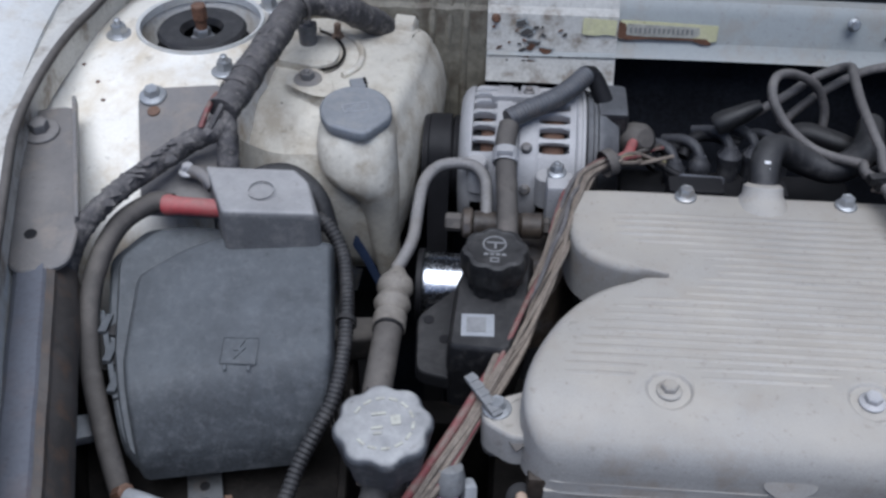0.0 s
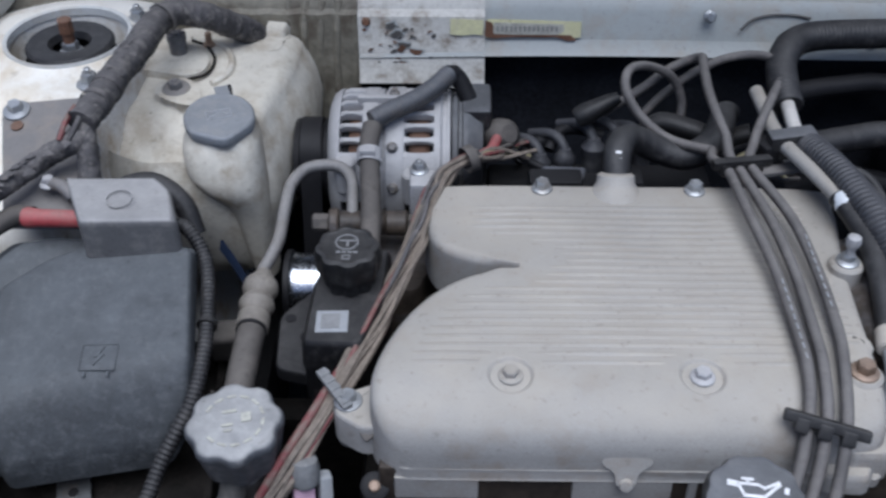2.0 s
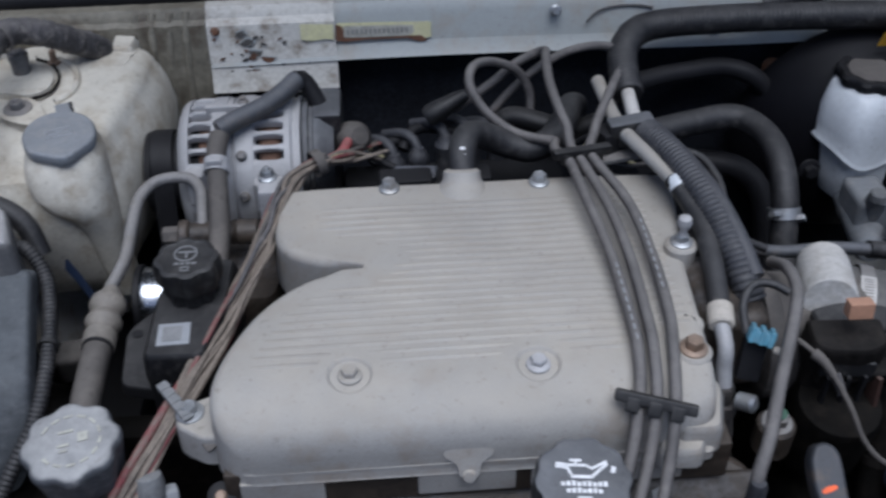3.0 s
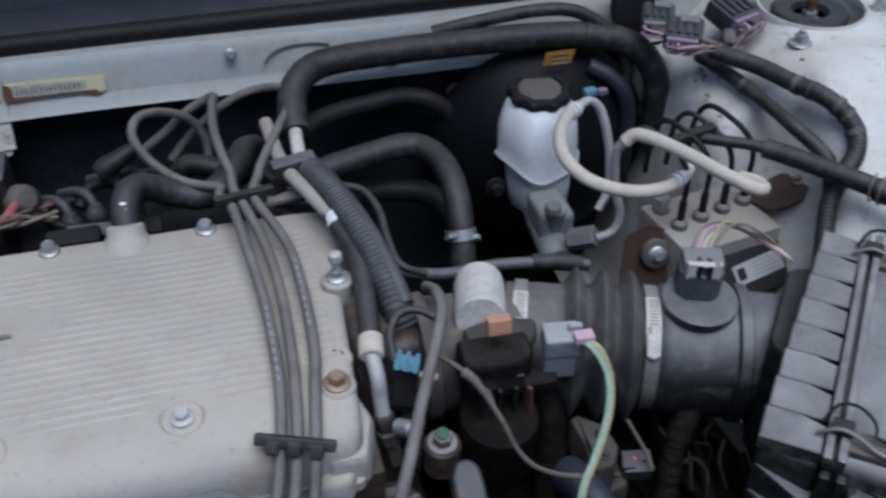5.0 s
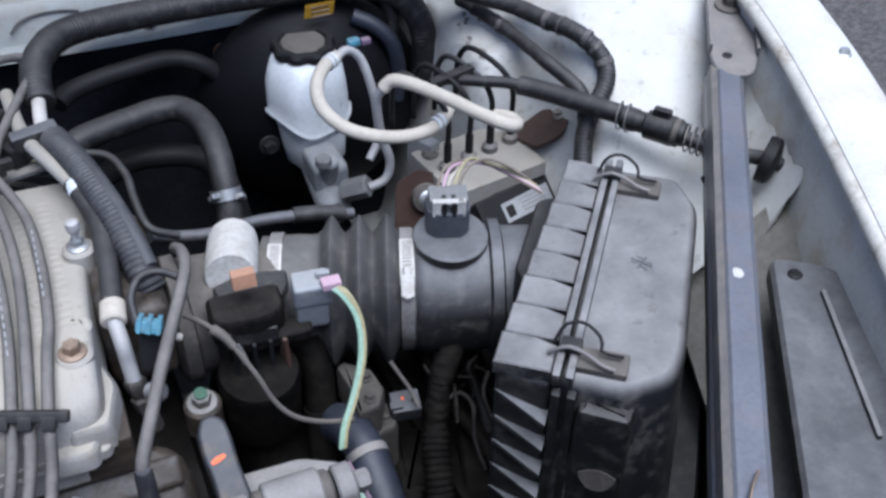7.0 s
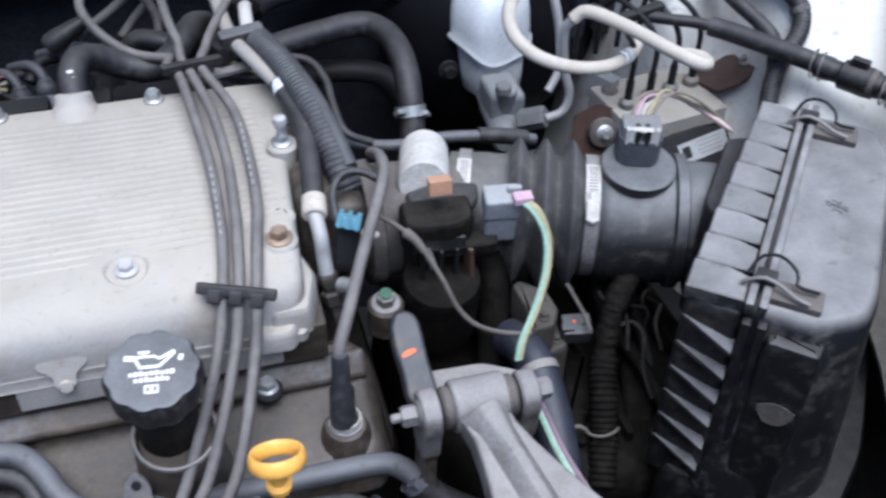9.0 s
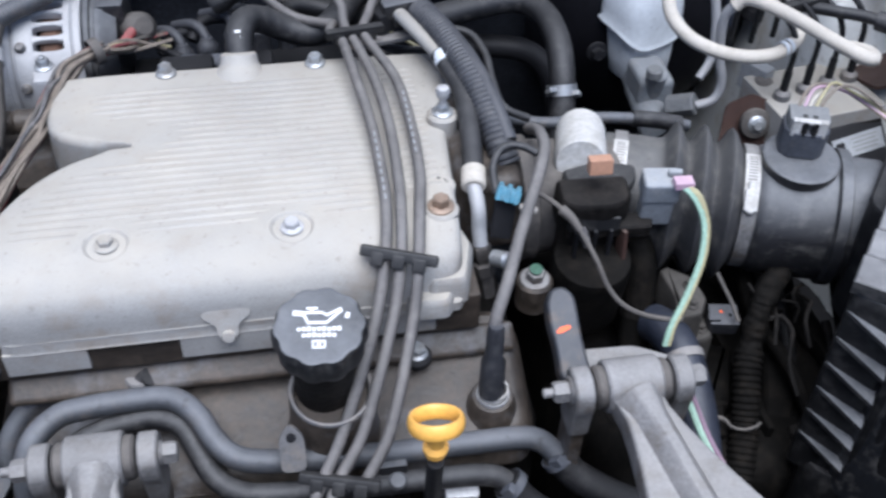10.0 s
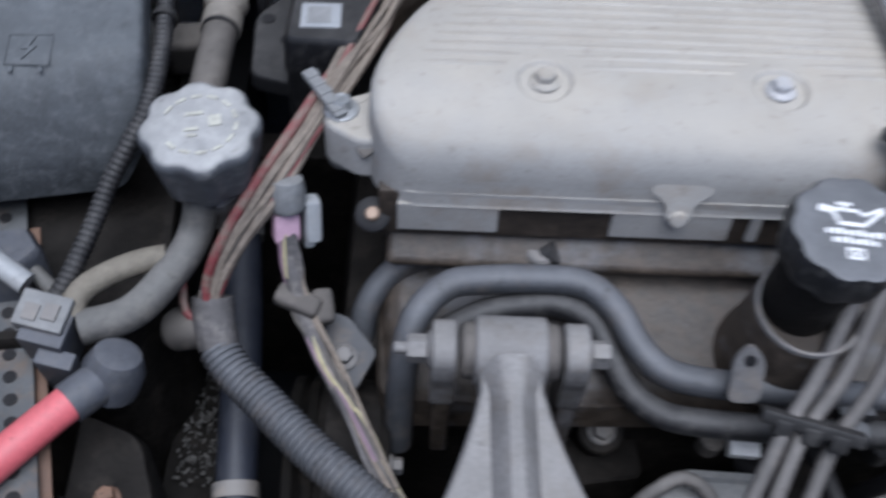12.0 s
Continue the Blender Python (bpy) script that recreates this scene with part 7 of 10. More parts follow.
alt_ring("rear_ring", [(AR - 0.010, 0.0470), (AR - 0.001, 0.0480), (AR - 0.001, 0.0530), (AR - 0.003, 0.0545), (0.060, 0.0560), (0.060, 0.0585), (AR - 0.002, 0.0590), (AR - 0.002, 0.0615), (0.052, 0.0625)], M_ALU_CLEAN)


def alt_at(deg):
    """The frame on the alternator's skin, deg from straight up towards the front: across, outward, along the shaft."""
    a = radians(deg)
    m = Matrix(((0, math.cos(a), math.sin(a)), (0, -math.sin(a), math.cos(a)), (1, 0, 0))).transposed().to_4x4()
    m.translation = (0, AY, AZ)
    return m


for k in range(15):
    for x0, x1 in ((-0.0365, -0.0135), (0.0220, 0.0480)):
        g = alt_at(-118 + 12.2 * k)
        bm = bmesh.new()
        rows = []
        for i in range(7):
            t = i / 6
            x = x0 + (x1 - x0) * t
            r = AR - 0.0008
            if x0 < 0:
                r -= 0.0055 * (1 - min(1.0, t / 0.35)) ** 2
            w_ = 0.0022 + 0.0016 * (abs(t - 0.5) * 2) ** 4
            rows.append([bm.verts.new(g @ Vector((u * w_, r + d, x))) for u, d in ((-1, -0.008), (-1, -0.0012), (-0.6, 0), (0.6, 0), (1, -0.0012), (1, -0.008))])
        for p, q in zip(rows, rows[1:]):
            for i in range(6):
                j = (i + 1) % 6
                bm.faces.new((p[i], p[j], q[j], q[i]))
        part("fin", bm, M_ALU_CLEAN, alt)
# solid webs below the slots
for a0, a1, x0, x1 in ((51, 92, -0.0350, -0.0135), (51, 92, 0.0215, 0.0485)):
    bm = bmesh.new()
    rows = []
    for k in range(9):
        g = alt_at(a0 + (a1 - a0) * k / 8)
        rows.append([bm.verts.new(g @ Vector((0, r, x))) for r, x in ((AR - 0.008, x0), (AR - 0.0012, x0), (AR - 0.0004, (x0 + x1) / 2), (AR - 0.0012, x1), (AR - 0.008, x1))])
    for p, q in zip(rows, rows[1:]):
        for i in range(4):
            bm.faces.new((p[i], p[i + 1], q[i + 1], q[i]))
    bm.faces.new(rows[0])
    bm.faces.new(rows[-1][::-1])
    part("web", bm, M_ALU_CLEAN, alt)
# the cast seam with its lug above and the terminal strip behind
bm = bmesh.new()
box(bm, (0.005, 0.010, 0.046), alt_at(4) @ Matrix.Translation((0, AR, 0.004)), 0.0015)
part("seam_lug", bm, M_ALU_CLEAN, alt)
for deg in (-6, 47, 78):
    g = alt_at(deg)
    bolt(alt, g @ Vector((0.0, AR + 0.0008, 0.0125)), g.to_3x3() @ Vector((0, 1, 0)), size=0.006, washer=1.6, height=0.5, material=M_GREY_STEEL, name="case_screw")
bm = bmesh.new()
lathe(bm, [(0.058, 0.062), (0.060, 0.064), (0.060, 0.068), (0.057, 0.069), (0.057, 0.072), (0.059, 0.073), (0.059, 0.078), (0.05, 0.09), (0.03, 0.094)], am, 48)
part("rear_cap", bm, M_PLASTIC_DUSTY, alt, "dark dusty rear cap")
bm = bmesh.new()
box(bm, (0.026, 0.05, 0.05), Matrix.Translation((0.085, AY + 0.01, AZ + 0.035)), 0.006)
part("regulator", bm, M_PLASTIC_DUSTY, alt)
for x, y, z in ((0.030, 0.705, 0.853), (-0.028, 0.712, 0.86)):
    bm = bmesh.new()
    rod(bm, (x, y, z - 0.03), (x, y, z), 0.009, 18)
    part("ear", bm, M_ALU_CLEAN, alt)
bm = bmesh.new()
lathe(bm, [(0.020, -0.078), (0.036, -0.077), (0.037, -0.072), (0.034, -0.07), (0.034, -0.052), (0.037, -0.05), (0.036, -0.046), (0.02, -0.045)], am, 44)
part("pulley", bm, M_BLACK, alt, "black belt pulley")

belt = thing("drive_belt", (-0.06, 0.66, 0.55), "black ribbed drive belt running down beside the engine", "belt")
verts, faces = [], []
path = [(0.808, 0.60), (0.806, 0.80), (0.806, 0.825), (0.798, 0.845), (0.785, 0.857), (0.770, 0.8605), (0.755, 0.857), (0.742, 0.845), (0.734, 0.82), (0.715, 0.76), (0.68, 0.65), (0.65, 0.55)]
pp, _ = smooth_path([(0, y, z) for y, z in path], 0.006)
bm = bmesh.new()
rows = []
for k, p in enumerate(pp):
    t = pp[min(k + 1, len(pp) - 1)] - pp[max(k - 1, 0)]
    nrm = Vector((0, -t[2], t[1])).normalized() * 0.003
    rows.append([bm.verts.new((x, p[1] + s * nrm.y, p[2] + s * nrm.z)) for x, s in ((-0.071, 0), (-0.053, 0), (-0.053, 1), (-0.071, 1))])
for a, b in zip(rows, rows[1:]):
    for i in range(4):
        bm.faces.new((a[i], a[(i + 1) % 4], b[(i + 1) % 4], b[i]))
part("belt", bm, M_BLACK, belt)

tens = thing("tensioner_pulley", (-0.045, 0.60, 0.80), "bright polished steel idler pulley", "pulley")
bm = bmesh.new()
lathe(bm, [(0.015, -0.066), (0.026, -0.064), (0.027, -0.06), (0.0262, -0.058), (0.0262, -0.034), (0.027, -0.032), (0.026, -0.028), (0.015, -0.026)], axis((0, 0.615, 0.805), (1, 0, 0)), 48)
part("pulley", bm, M_CHROME, tens)
bm = bmesh.new()
lathe(bm, [(0.0275, -0.069), (0.029, -0.068), (0.029, -0.064), (0.0275, -0.063)], axis((0, 0.615, 0.805), (1, 0, 0)), 48)
part("rim", bm, M_BLACK, tens)

acc = thing("accessory_bracket", (0.0, 0.65, 0.78), "grey cast bracket with through bolts before the alternator", "bracket")
for x0, x1, r in ((-0.050, -0.036, 0.0075), (-0.036, -0.028, 0.0125), (-0.028, 0.010, 0.010), (0.010, 0.028, 0.0105), (0.028, 0.034, 0.0075)):
    bm = bmesh.new()
    rod(bm, (x0, 0.655, 0.838), (x1, 0.655, 0.838), r, 18 if r > 0.008 else 6)
    part("spacer", bm, M_RUBBER_DUSTY if r < 0.008 else M_ALU_DARK, acc)
bm = bmesh.new()
prism(bm, rounded([(-0.03, 0.60), (0.04, 0.60), (0.06, 0.66), (0.05, 0.71), (0.0, 0.72), (-0.03, 0.69)], 0.01, 4), [(0, 0.74), (0, 0.80), (0.004, 0.81)])
part("casting", bm, M_ALU_DARK, acc)
bm = bmesh.new()
box(bm, (0.022, 0.025, 0.05), Matrix.Translation((0.040, 0.676, 0.845)), 0.005)
part("lug", bm, M_ALU_CLEAN, acc)
bolt(acc, (0.037, 0.684, 0.870), size=0.010, washer=1.6, stud=0.004)

pipe = thing("air_conditioning_pipe", (-0.07, 0.60, 0.80), "bent grey aluminium pipe with ribbed fittings and a rubber hose", "pipe")
hose("pipe", [(-0.083, 0.596, 0.836), (-0.077, 0.606, 0.842), (-0.072, 0.622, 0.848), (-0.071, 0.655, 0.854), (-0.069, 0.680, 0.858), (-0.060, 0.698, 0.860), (-0.045, 0.705, 0.860), (-0.029, 0.703, 0.859), (-0.020, 0.690, 0.856), (-0.018, 0.672, 0.850), (-0.017, 0.655, 0.842)], 0.0050, M_MOUNT, pipe, segments=14)
pm2 = axis((-0.0815, 0.538, 0.834), (0.0, 1.0, 0.03))
bm = bmesh.new()
lathe(bm, [(0.010, -0.005), (0.0122, -0.004), (0.0122, 0.008), (0.0100, 0.009), (0.0086, 0.012), (0.0115, 0.015), (0.0138, 0.020), (0.0120, 0.026), (0.0090, 0.028), (0.0090, 0.030), (0.0118, 0.033), (0.0138, 0.037), (0.0130, 0.043), (0.0105, 0.047), (0.0085, 0.048), (0.0075, 0.053), (0.0058, 0.057)], pm2, 28)
part("fitting", bm, M_FITTING, pipe, "dusty beige fitting")
hose("hose", [(-0.0815, 0.535, 0.834), (-0.082, 0.51, 0.832), (-0.083, 0.48, 0.826), (-0.083, 0.45, 0.81), (-0.082, 0.43, 0.79)], 0.0105, M_RUBBER_DUSTY, pipe, segments=16)
bm = bmesh.new()
ring_band(bm, (-0.0815, 0.533, 0.834), (0, 1, 0.03), 0.0107, 0.004, 0.0006)
part("band", bm, M_BLACK, pipe)
brush = thing("frayed_sleeve", (-0.10, 0.47, 0.82), "frayed grey fabric sleeve end beside the hose", "sleeve")
rng = random.Random(9)
verts, faces = [], []
for k in range(60):
    a, b = rng.uniform(-1, 1), rng.uniform(-1, 1)
    p = Vector((-0.087 + a * 0.018, 0.455 + b * 0.012, 0.81))
    q = p + Vector((a * 0.006 + rng.uniform(-0.004, 0.004), 0.010, rng.uniform(0.012, 0.026)))
    v, f = tube_mesh([p, (p + q) / 2, q], 0.0006, 4, 0.01)
    faces.extend(tuple(i + len(verts) for i in g) for g in f)
    verts.extend(v)
tagged(part_of("fibres", verts, faces, M_RUBBER_DUSTY, brush), kind="stuff")
box_t = thing("plastic_bracket", (-0.115, 0.555, 0.79), "small dusty brown plastic bracket between bottle and hose", "bracket")
bm = bmesh.new()
box(bm, (0.03, 0.022, 0.03), pose(-0.108, 0.556, 0.80, 10, 0, 8), 0.006, 3)
part("bracket", bm, M_RUBBER_DUSTY, box_t)

steer_pipe = thing("steering_hose", (-0.003, 0.66, 0.85), "dusty brown hose with a crimp clamp before the alternator", "hose")
hose("hose", [(0.000, 0.600, 0.845), (0.000, 0.635, 0.852), (-0.002, 0.665, 0.864), (-0.004, 0.690, 0.874), (-0.005, 0.705, 0.882), (-0.003, 0.722, 0.888)], 0.0085, M_RUBBER_DUSTY, steer_pipe, segments=16)
bm = bmesh.new()
ring_band(bm, (-0.0045, 0.694, 0.8765), (0, 0.9, 0.45), 0.0092, 0.012, 0.0012)
box(bm, (0.013, 0.008, 0.005), Matrix.Translation((-0.005, 0.689, 0.886)), 0.001)
part("clamp", bm, M_ALU_CLEAN, steer_pipe, "pale metal crimp clamp")
vent = thing("breather_hose", (0.04, 0.76, 0.88), "grey corrugated hose lying over the alternator", "hose")
hose("hose", [(-0.004, 0.727, 0.8905), (0.012, 0.738, 0.8935), (0.030, 0.750, 0.8955), (0.047, 0.765, 0.899), (0.060, 0.783, 0.902)], 0.0088, M_PIPE, vent, segments=14, pitch=0.0034, depth=0.07)
hose("hose_end", [(0.058, 0.780, 0.902), (0.063, 0.788, 0.901), (0.070, 0.787, 0.893), (0.078, 0.780, 0.878)], 0.0078, M_BLACK, vent, segments=14)

boot = thing("alternator_terminal", (0.11, 0.755, 0.84), "dusty black rubber terminal boot with a red cable", "terminal boot")
bm = bmesh.new()
lathe(bm, [(0.010, -0.014), (0.0145, -0.010), (0.0165, 0.0), (0.014, 0.010), (0.008, 0.015)], axis((0.106, 0.760, 0.853), (0.4, -0.5, 0.5)), 24)
part("boot", bm, M_RUBBER_DUSTY, boot)
hose("red_cable", [(0.104, 0.755, 0.858), (0.101, 0.742, 0.860), (0.096, 0.728, 0.860), (0.084, 0.712, 0.864), (0.070, 0.700, 0.868)], 0.0045, M_RED, boot, segments=10)
hose("black_cable", [(0.112, 0.750, 0.848), (0.135, 0.74, 0.838), (0.165, 0.725, 0.832), (0.195, 0.705, 0.83)], 0.0035, M_BLACK, boot, segments=8)

# ---- bare wire loom down to the front ----
loom = thing("bare_wire_loom", (0.0, 0.5, 0.84), "bundle of dusty brown and red wires stripped of tape", "wiring loom")
core = [(0.084, 0.700, 0.874), (0.068, 0.690, 0.872), (0.055, 0.672, 0.869), (0.047, 0.645, 0.866), (0.041, 0.615, 0.864), (0.035, 0.588, 0.864), (0.024, 0.550, 0.864), (0.011, 0.505, 0.862), (-0.002, 0.468, 0.858), (-0.018, 0.434, 0.848), (-0.036, 0.408, 0.832), (-0.054, 0.390, 0.808), (-0.067, 0.378, 0.785), (-0.069, 0.370, 0.772)]
rng = random.Random(21)
mats = [M_WIRE_BROWN, M_WIRE_BROWN, M_TAPE, M_WIRE_BROWN, M_WIRE_BROWN, M_RUBBER_DUSTY, M_WIRE_BROWN, M_TAPE, M_WIRE_RED, M_WIRE_BROWN, M_WIRE_BROWN, M_RUBBER_DUSTY, M_WIRE_BROWN, M_WIRE_RED, M_WIRE_BROWN, M_WIRE_YELLOW, M_WIRE_BROWN, M_WIRE_BROWN, M_RUBBER_DUSTY, M_WIRE_BROWN, M_WIRE_BROWN]
for k, mat in enumerate(mats):
    a0 = 2 * math.pi * k / len(mats)
    rr = 0.0080 if k % 3 else 0.0040
    pts = []
    for i, p in enumerate(core):
        a = a0 + i * 0.22 + rng.uniform(-0.6, 0.6)
        s = rr * (0.55 if i in (0, 1, 9, 13) else 1.0) * rng.uniform(0.6, 1.25) * (1.0 - 0.35 * smoothstep(8, 13, i))
        pts.append((p[0] + s * math.cos(a) * 0.95, p[1] + s * math.cos(a) * 0.3, p[2] + s * math.sin(a)))
    hose("wire", pts, 0.0026 if k in (1, 8, 14) else 0.0018, mat, loom, segments=7, step=0.006)
hose("thick_red_wire", [(p[0] - 0.0078 * k, p[1] - 0.002 * k, p[2] + 0.006 * k) for p, k in zip(core[7:14], (0.0, 0.8, 1.0, 1.0, 0.9, 0.5, 0.0))], 0.0030, M_WIRE_RED, loom, segments=9)
hose("thin_red_wire", [(p[0] - 0.0030 * k, p[1] - 0.002 * k, p[2] + 0.0095 * k) for p, k in zip(core[5:10], (0.0, 0.8, 1.0, 0.7, 0.0))], 0.0019, M_WIRE_RED, loom, segments=8)
for k in range(9):
    a = 2 * math.pi * k / 9
    e = Vector((0.122 + rng.uniform(-0.012, 0.018), 0.752 + rng.uniform(-0.025, 0.02), 0.842 + rng.uniform(-0.012, 0.012)))
    mid = Vector((0.100, 0.722, 0.862)) + Vector((0.004 * math.cos(a), rng.uniform(-0.01, 0.01), 0.005 * math.sin(a)))
    hose("wire_end", [(0.080, 0.698, 0.873), mid, e], 0.0017, (M_WIRE_BROWN, M_WIRE_RED, M_WIRE_BROWN, M_WIRE_YELLOW, M_RUBBER_DUSTY)[k % 5], loom, segments=6)
bm = bmesh.new()
ring_band(bm, (0.078, 0.696, 0.8735), (0.85, 0.5, 0.1), 0.0105, 0.008, 0.001)
part("tie", bm, M_RUBBER_DUSTY, loom)
bm = bmesh.new()
mm = pose(-0.010, 0.447, 0.866, 0, 12, -52)
box(bm, (0.034, 0.0075, 0.0026), mm, 0.0010)
for k in range(5):
    box(bm, (0.0042, 0.0079, 0.0034), mm @ Matrix.Translation((-0.0125 + 0.0062 * k, 0, 0.0004)), 0.0008)
part("cable_tie", bm, M_GREY_CONN, loom, "pale grey ribbed cable strap")
bm = bmesh.new()
box(bm, (0.014, 0.008, 0.003), pose(0.011, 0.424, 0.852, 20, 25, -48), 0.001)
part("tie_tail", bm, M_RUBBER_DUSTY, loom)
cnd = thing("corrugated_conduit", (-0.03, 0.33, 0.73), "ribbed grey corrugated conduit leading to the front", "conduit")
hose("conduit", [(-0.066, 0.358, 0.757), (-0.055, 0.345, 0.752), (-0.036, 0.328, 0.747), (-0.012, 0.306, 0.743), (0.015, 0.284, 0.740), (0.045, 0.262, 0.735)], 0.0115, M_PIPE, cnd, segments=16, pitch=0.0038, depth=0.10, step=0.0008)
hose("taped_end", [(-0.070, 0.380, 0.774), (-0.069, 0.370, 0.765), (-0.065, 0.357, 0.757)], 0.0115, M_TAPE, cnd, segments=14, wobble=0.15)
bm = bmesh.new()
lathe(bm, [(0.008, -0.012), (0.0115, -0.006), (0.0125, 0.008), (0.0095, 0.013), (0.004, 0.014)], axis((-0.083, 0.370, 0.757), (-1, 0.1, -0.3)), 20)
part("side_plug", bm, M_RUBBER_DUSTY, cnd)
hose("stray_wire", [(-0.086, 0.385, 0.78), (-0.084, 0.372, 0.772), (-0.075, 0.366, 0.765)], 0.0022, M_WIRE_RED, cnd, segments=6)

sens = thing("sensor_connector", (-0.015, 0.40, 0.80), "grey wiring connector with a pale pink lock and taped wires", "connector")
cm = axis((-0.0285, 0.4075, 0.8180), (0.0, 0.35, 1.0), 20)
bm = bmesh.new()
lathe(bm, [(0.0085, 0.0), (0.0100, 0.003), (0.0100, 0.012), (0.0085, 0.018), (0.0055, 0.020)], cm, 20)
box(bm, (0.010, 0.006, 0.012), cm @ Matrix.Translation((0.0, -0.010, 0.008)), 0.0015)
part("housing", bm, M_GREY_CONN, sens)
bm = bmesh.new()
box(bm, (0.0145, 0.011, 0.018), cm @ Matrix.Translation((0.001, -0.002, -0.011)), 0.003)
part("lock", bm, M_PINK_CONN, sens, "pale pink connector lock")
bm = bmesh.new()
box(bm, (0.009, 0.012, 0.026), cm @ Matrix.Translation((-0.0130, 0.0, -0.008)), 0.003)
box(bm, (0.006, 0.008, 0.010), cm @ Matrix.Translation((-0.0120, -0.004, -0.022)), 0.002)
part("clip", bm, M_LABEL_WHITE, sens)
hose("taped_wire", [(-0.028, 0.402, 0.803), (-0.026, 0.390, 0.785), (-0.019, 0.374, 0.768), (-0.005, 0.348, 0.754), (0.014, 0.318, 0.744), (0.030, 0.288, 0.738), (0.05, 0.26, 0.73)], (0.0052, 0.0046), M_TAPE, sens, segments=10, wobble=0.15)
rng = random.Random(31)
for k in range(7):
    pts = [Vector(p) + Vector((rng.uniform(-0.0055, 0.0055), rng.uniform(-0.002, 0.002), rng.uniform(0.0005, 0.004))) for p in ((-0.028, 0.402, 0.804), (-0.026, 0.389, 0.785), (-0.019, 0.373, 0.768), (-0.005, 0.348, 0.755), (0.014, 0.318, 0.745), (0.030, 0.288, 0.739), (0.05, 0.26, 0.731))]
    hose("strand", pts, 0.0014, (M_WIRE_BROWN, M_WIRE_YELLOW, M_WIRE_BROWN, M_TAPE, M_RUBBER_DUSTY, M_WIRE_PURPLE, M_WIRE_BROWN)[k], sens, segments=6)
hose("stripe_wire", [(-0.026, 0.402, 0.804), (-0.023, 0.390, 0.788), (-0.012, 0.370, 0.770), (0.006, 0.342, 0.757), (0.02, 0.315, 0.749), (0.036, 0.285, 0.742)], 0.0012, M_WIRE_BROWN, sens, segments=6)
hose("stripe_wire", [(-0.030, 0.402, 0.802), (-0.027, 0.388, 0.784), (-0.014, 0.360, 0.763), (0.008, 0.326, 0.752), (0.024, 0.298, 0.745)], 0.0012, M_WIRE_PURPLE, sens, segments=6)
bm = bmesh.new()
box(bm, (0.026, 0.013, 0.010), pose(-0.023, 0.379, 0.774, 10, 10, -20), 0.004, 3)
box(bm, (0.012, 0.020, 0.012), pose(-0.010, 0.380, 0.768, 25, 10, 15), 0.004, 3)
rod(bm, (-0.030, 0.380, 0.768), (-0.022, 0.384, 0.776), 0.0055, 14)
part("wire_clip", bm, M_RUBBER_DUSTY, sens)

bra = thing("front_bracket", (0.0, 0.36, 0.70), "grey folded steel bracket with a bolt at the engine's corner", "bracket")
bm = bmesh.new()
prism(bm, rounded([(-0.008, 0.352), (0.010, 0.342), (0.021, 0.364), (0.004, 0.384), (-0.010, 0.388)], 0.004, 3), [(0, lambda x, y: 0.742 + 0.25 * (y - 0.35)), (0, lambda x, y: 0.745 + 0.25 * (y - 0.35))])
part("plate", bm, M_BRACKET, bra)
bolt(bra, (0.003, 0.360, 0.7478), (0, -0.25, 1), size=0.009, material=M_GREY_STEEL, washer=1.7)
comp = thing("compressor", (0.0, 0.33, 0.60), "brown dusty compressor body low at the front", "compressor")
bm = bmesh.new()
rod(bm, (-0.012, 0.33, 0.66), (0.03, 0.33, 0.66), 0.065, 32, 0.006)
part("body", bm, M_GRIME, comp)
bm = bmesh.new()
lathe(bm, [(0.050, -0.018), (0.062, -0.016), (0.062, -0.011), (0.058, -0.008), (0.062, -0.005), (0.062, 0.0), (0.05, 0.002)], axis((-0.012, 0.33, 0.66), (1, 0, 0)), 40)
part("clutch_pulley", bm, M_SHADED_DIRT, comp, "black grooved clutch pulley")
for k in range(3):
    a = 0.5 + 0.8 * k
    bolt(comp, (0.030, 0.33 - 0.045 * math.cos(a), 0.66 + 0.045 * math.sin(a)), (1, 0, 0), size=0.009, material=M_GREY_STEEL, washer=1.5)

# ---- behind the manifold ----
rear = thing("ignition_coils", (0.19, 0.74, 0.75), "black ignition coil pack and boots behind the manifold", "ignition coil")
bm = bmesh.new()
box(bm, (0.20, 0.06, 0.05), Matrix.Translation((0.195, 0.745, 0.79)), 0.006)
part("base", bm, M_BLACK, rear)
for x, y, h, r in ((0.142, 0.752, 0.052, 0.0085), (0.164, 0.757, 0.054, 0.0085), (0.190, 0.764, 0.060, 0.0095), (0.212, 0.768, 0.060, 0.0095), (0.236, 0.774, 0.052, 0.0085)):
    bm = bmesh.new()
    lathe(bm, [(r * 1.25, 0), (r * 1.2, 0.010), (r * 0.95, 0.014), (r * 0.95, h - 0.016), (r * 1.15, h - 0.013), (r * 1.15, h - 0.008), (r * 0.8, h - 0.004), (r * 0.6, h)], axis((x, y, 0.785), (0.0, 0.10, 1)), 20)
    part("boot", bm, M_CONN_DARK, rear)
    hose("boot_lead", [(x, y + 0.006, 0.785 + h - 0.004), (x - 0.004, y + 0.012, 0.785 + h + 0.004), (x - 0.014, y + 0.022, 0.785 + h + 0.005), (x - 0.03, y + 0.032, 0.785 + h - 0.002)], 0.0048, M_CONN_DARK, rear, segments=10)
bm = bmesh.new()
prism(bm, rounded([(-0.020, -0.006), (0.016, -0.010), (0.020, 0.004), (-0.018, 0.008)], 0.003, 3), [(0, -0.010), (0, 0.0), (0.002, 0.002)], pose(0.1600, 0.722, 0.842, 12, 0, 4))
part("coil_connector", bm, M_CONN_BLUE, rear)
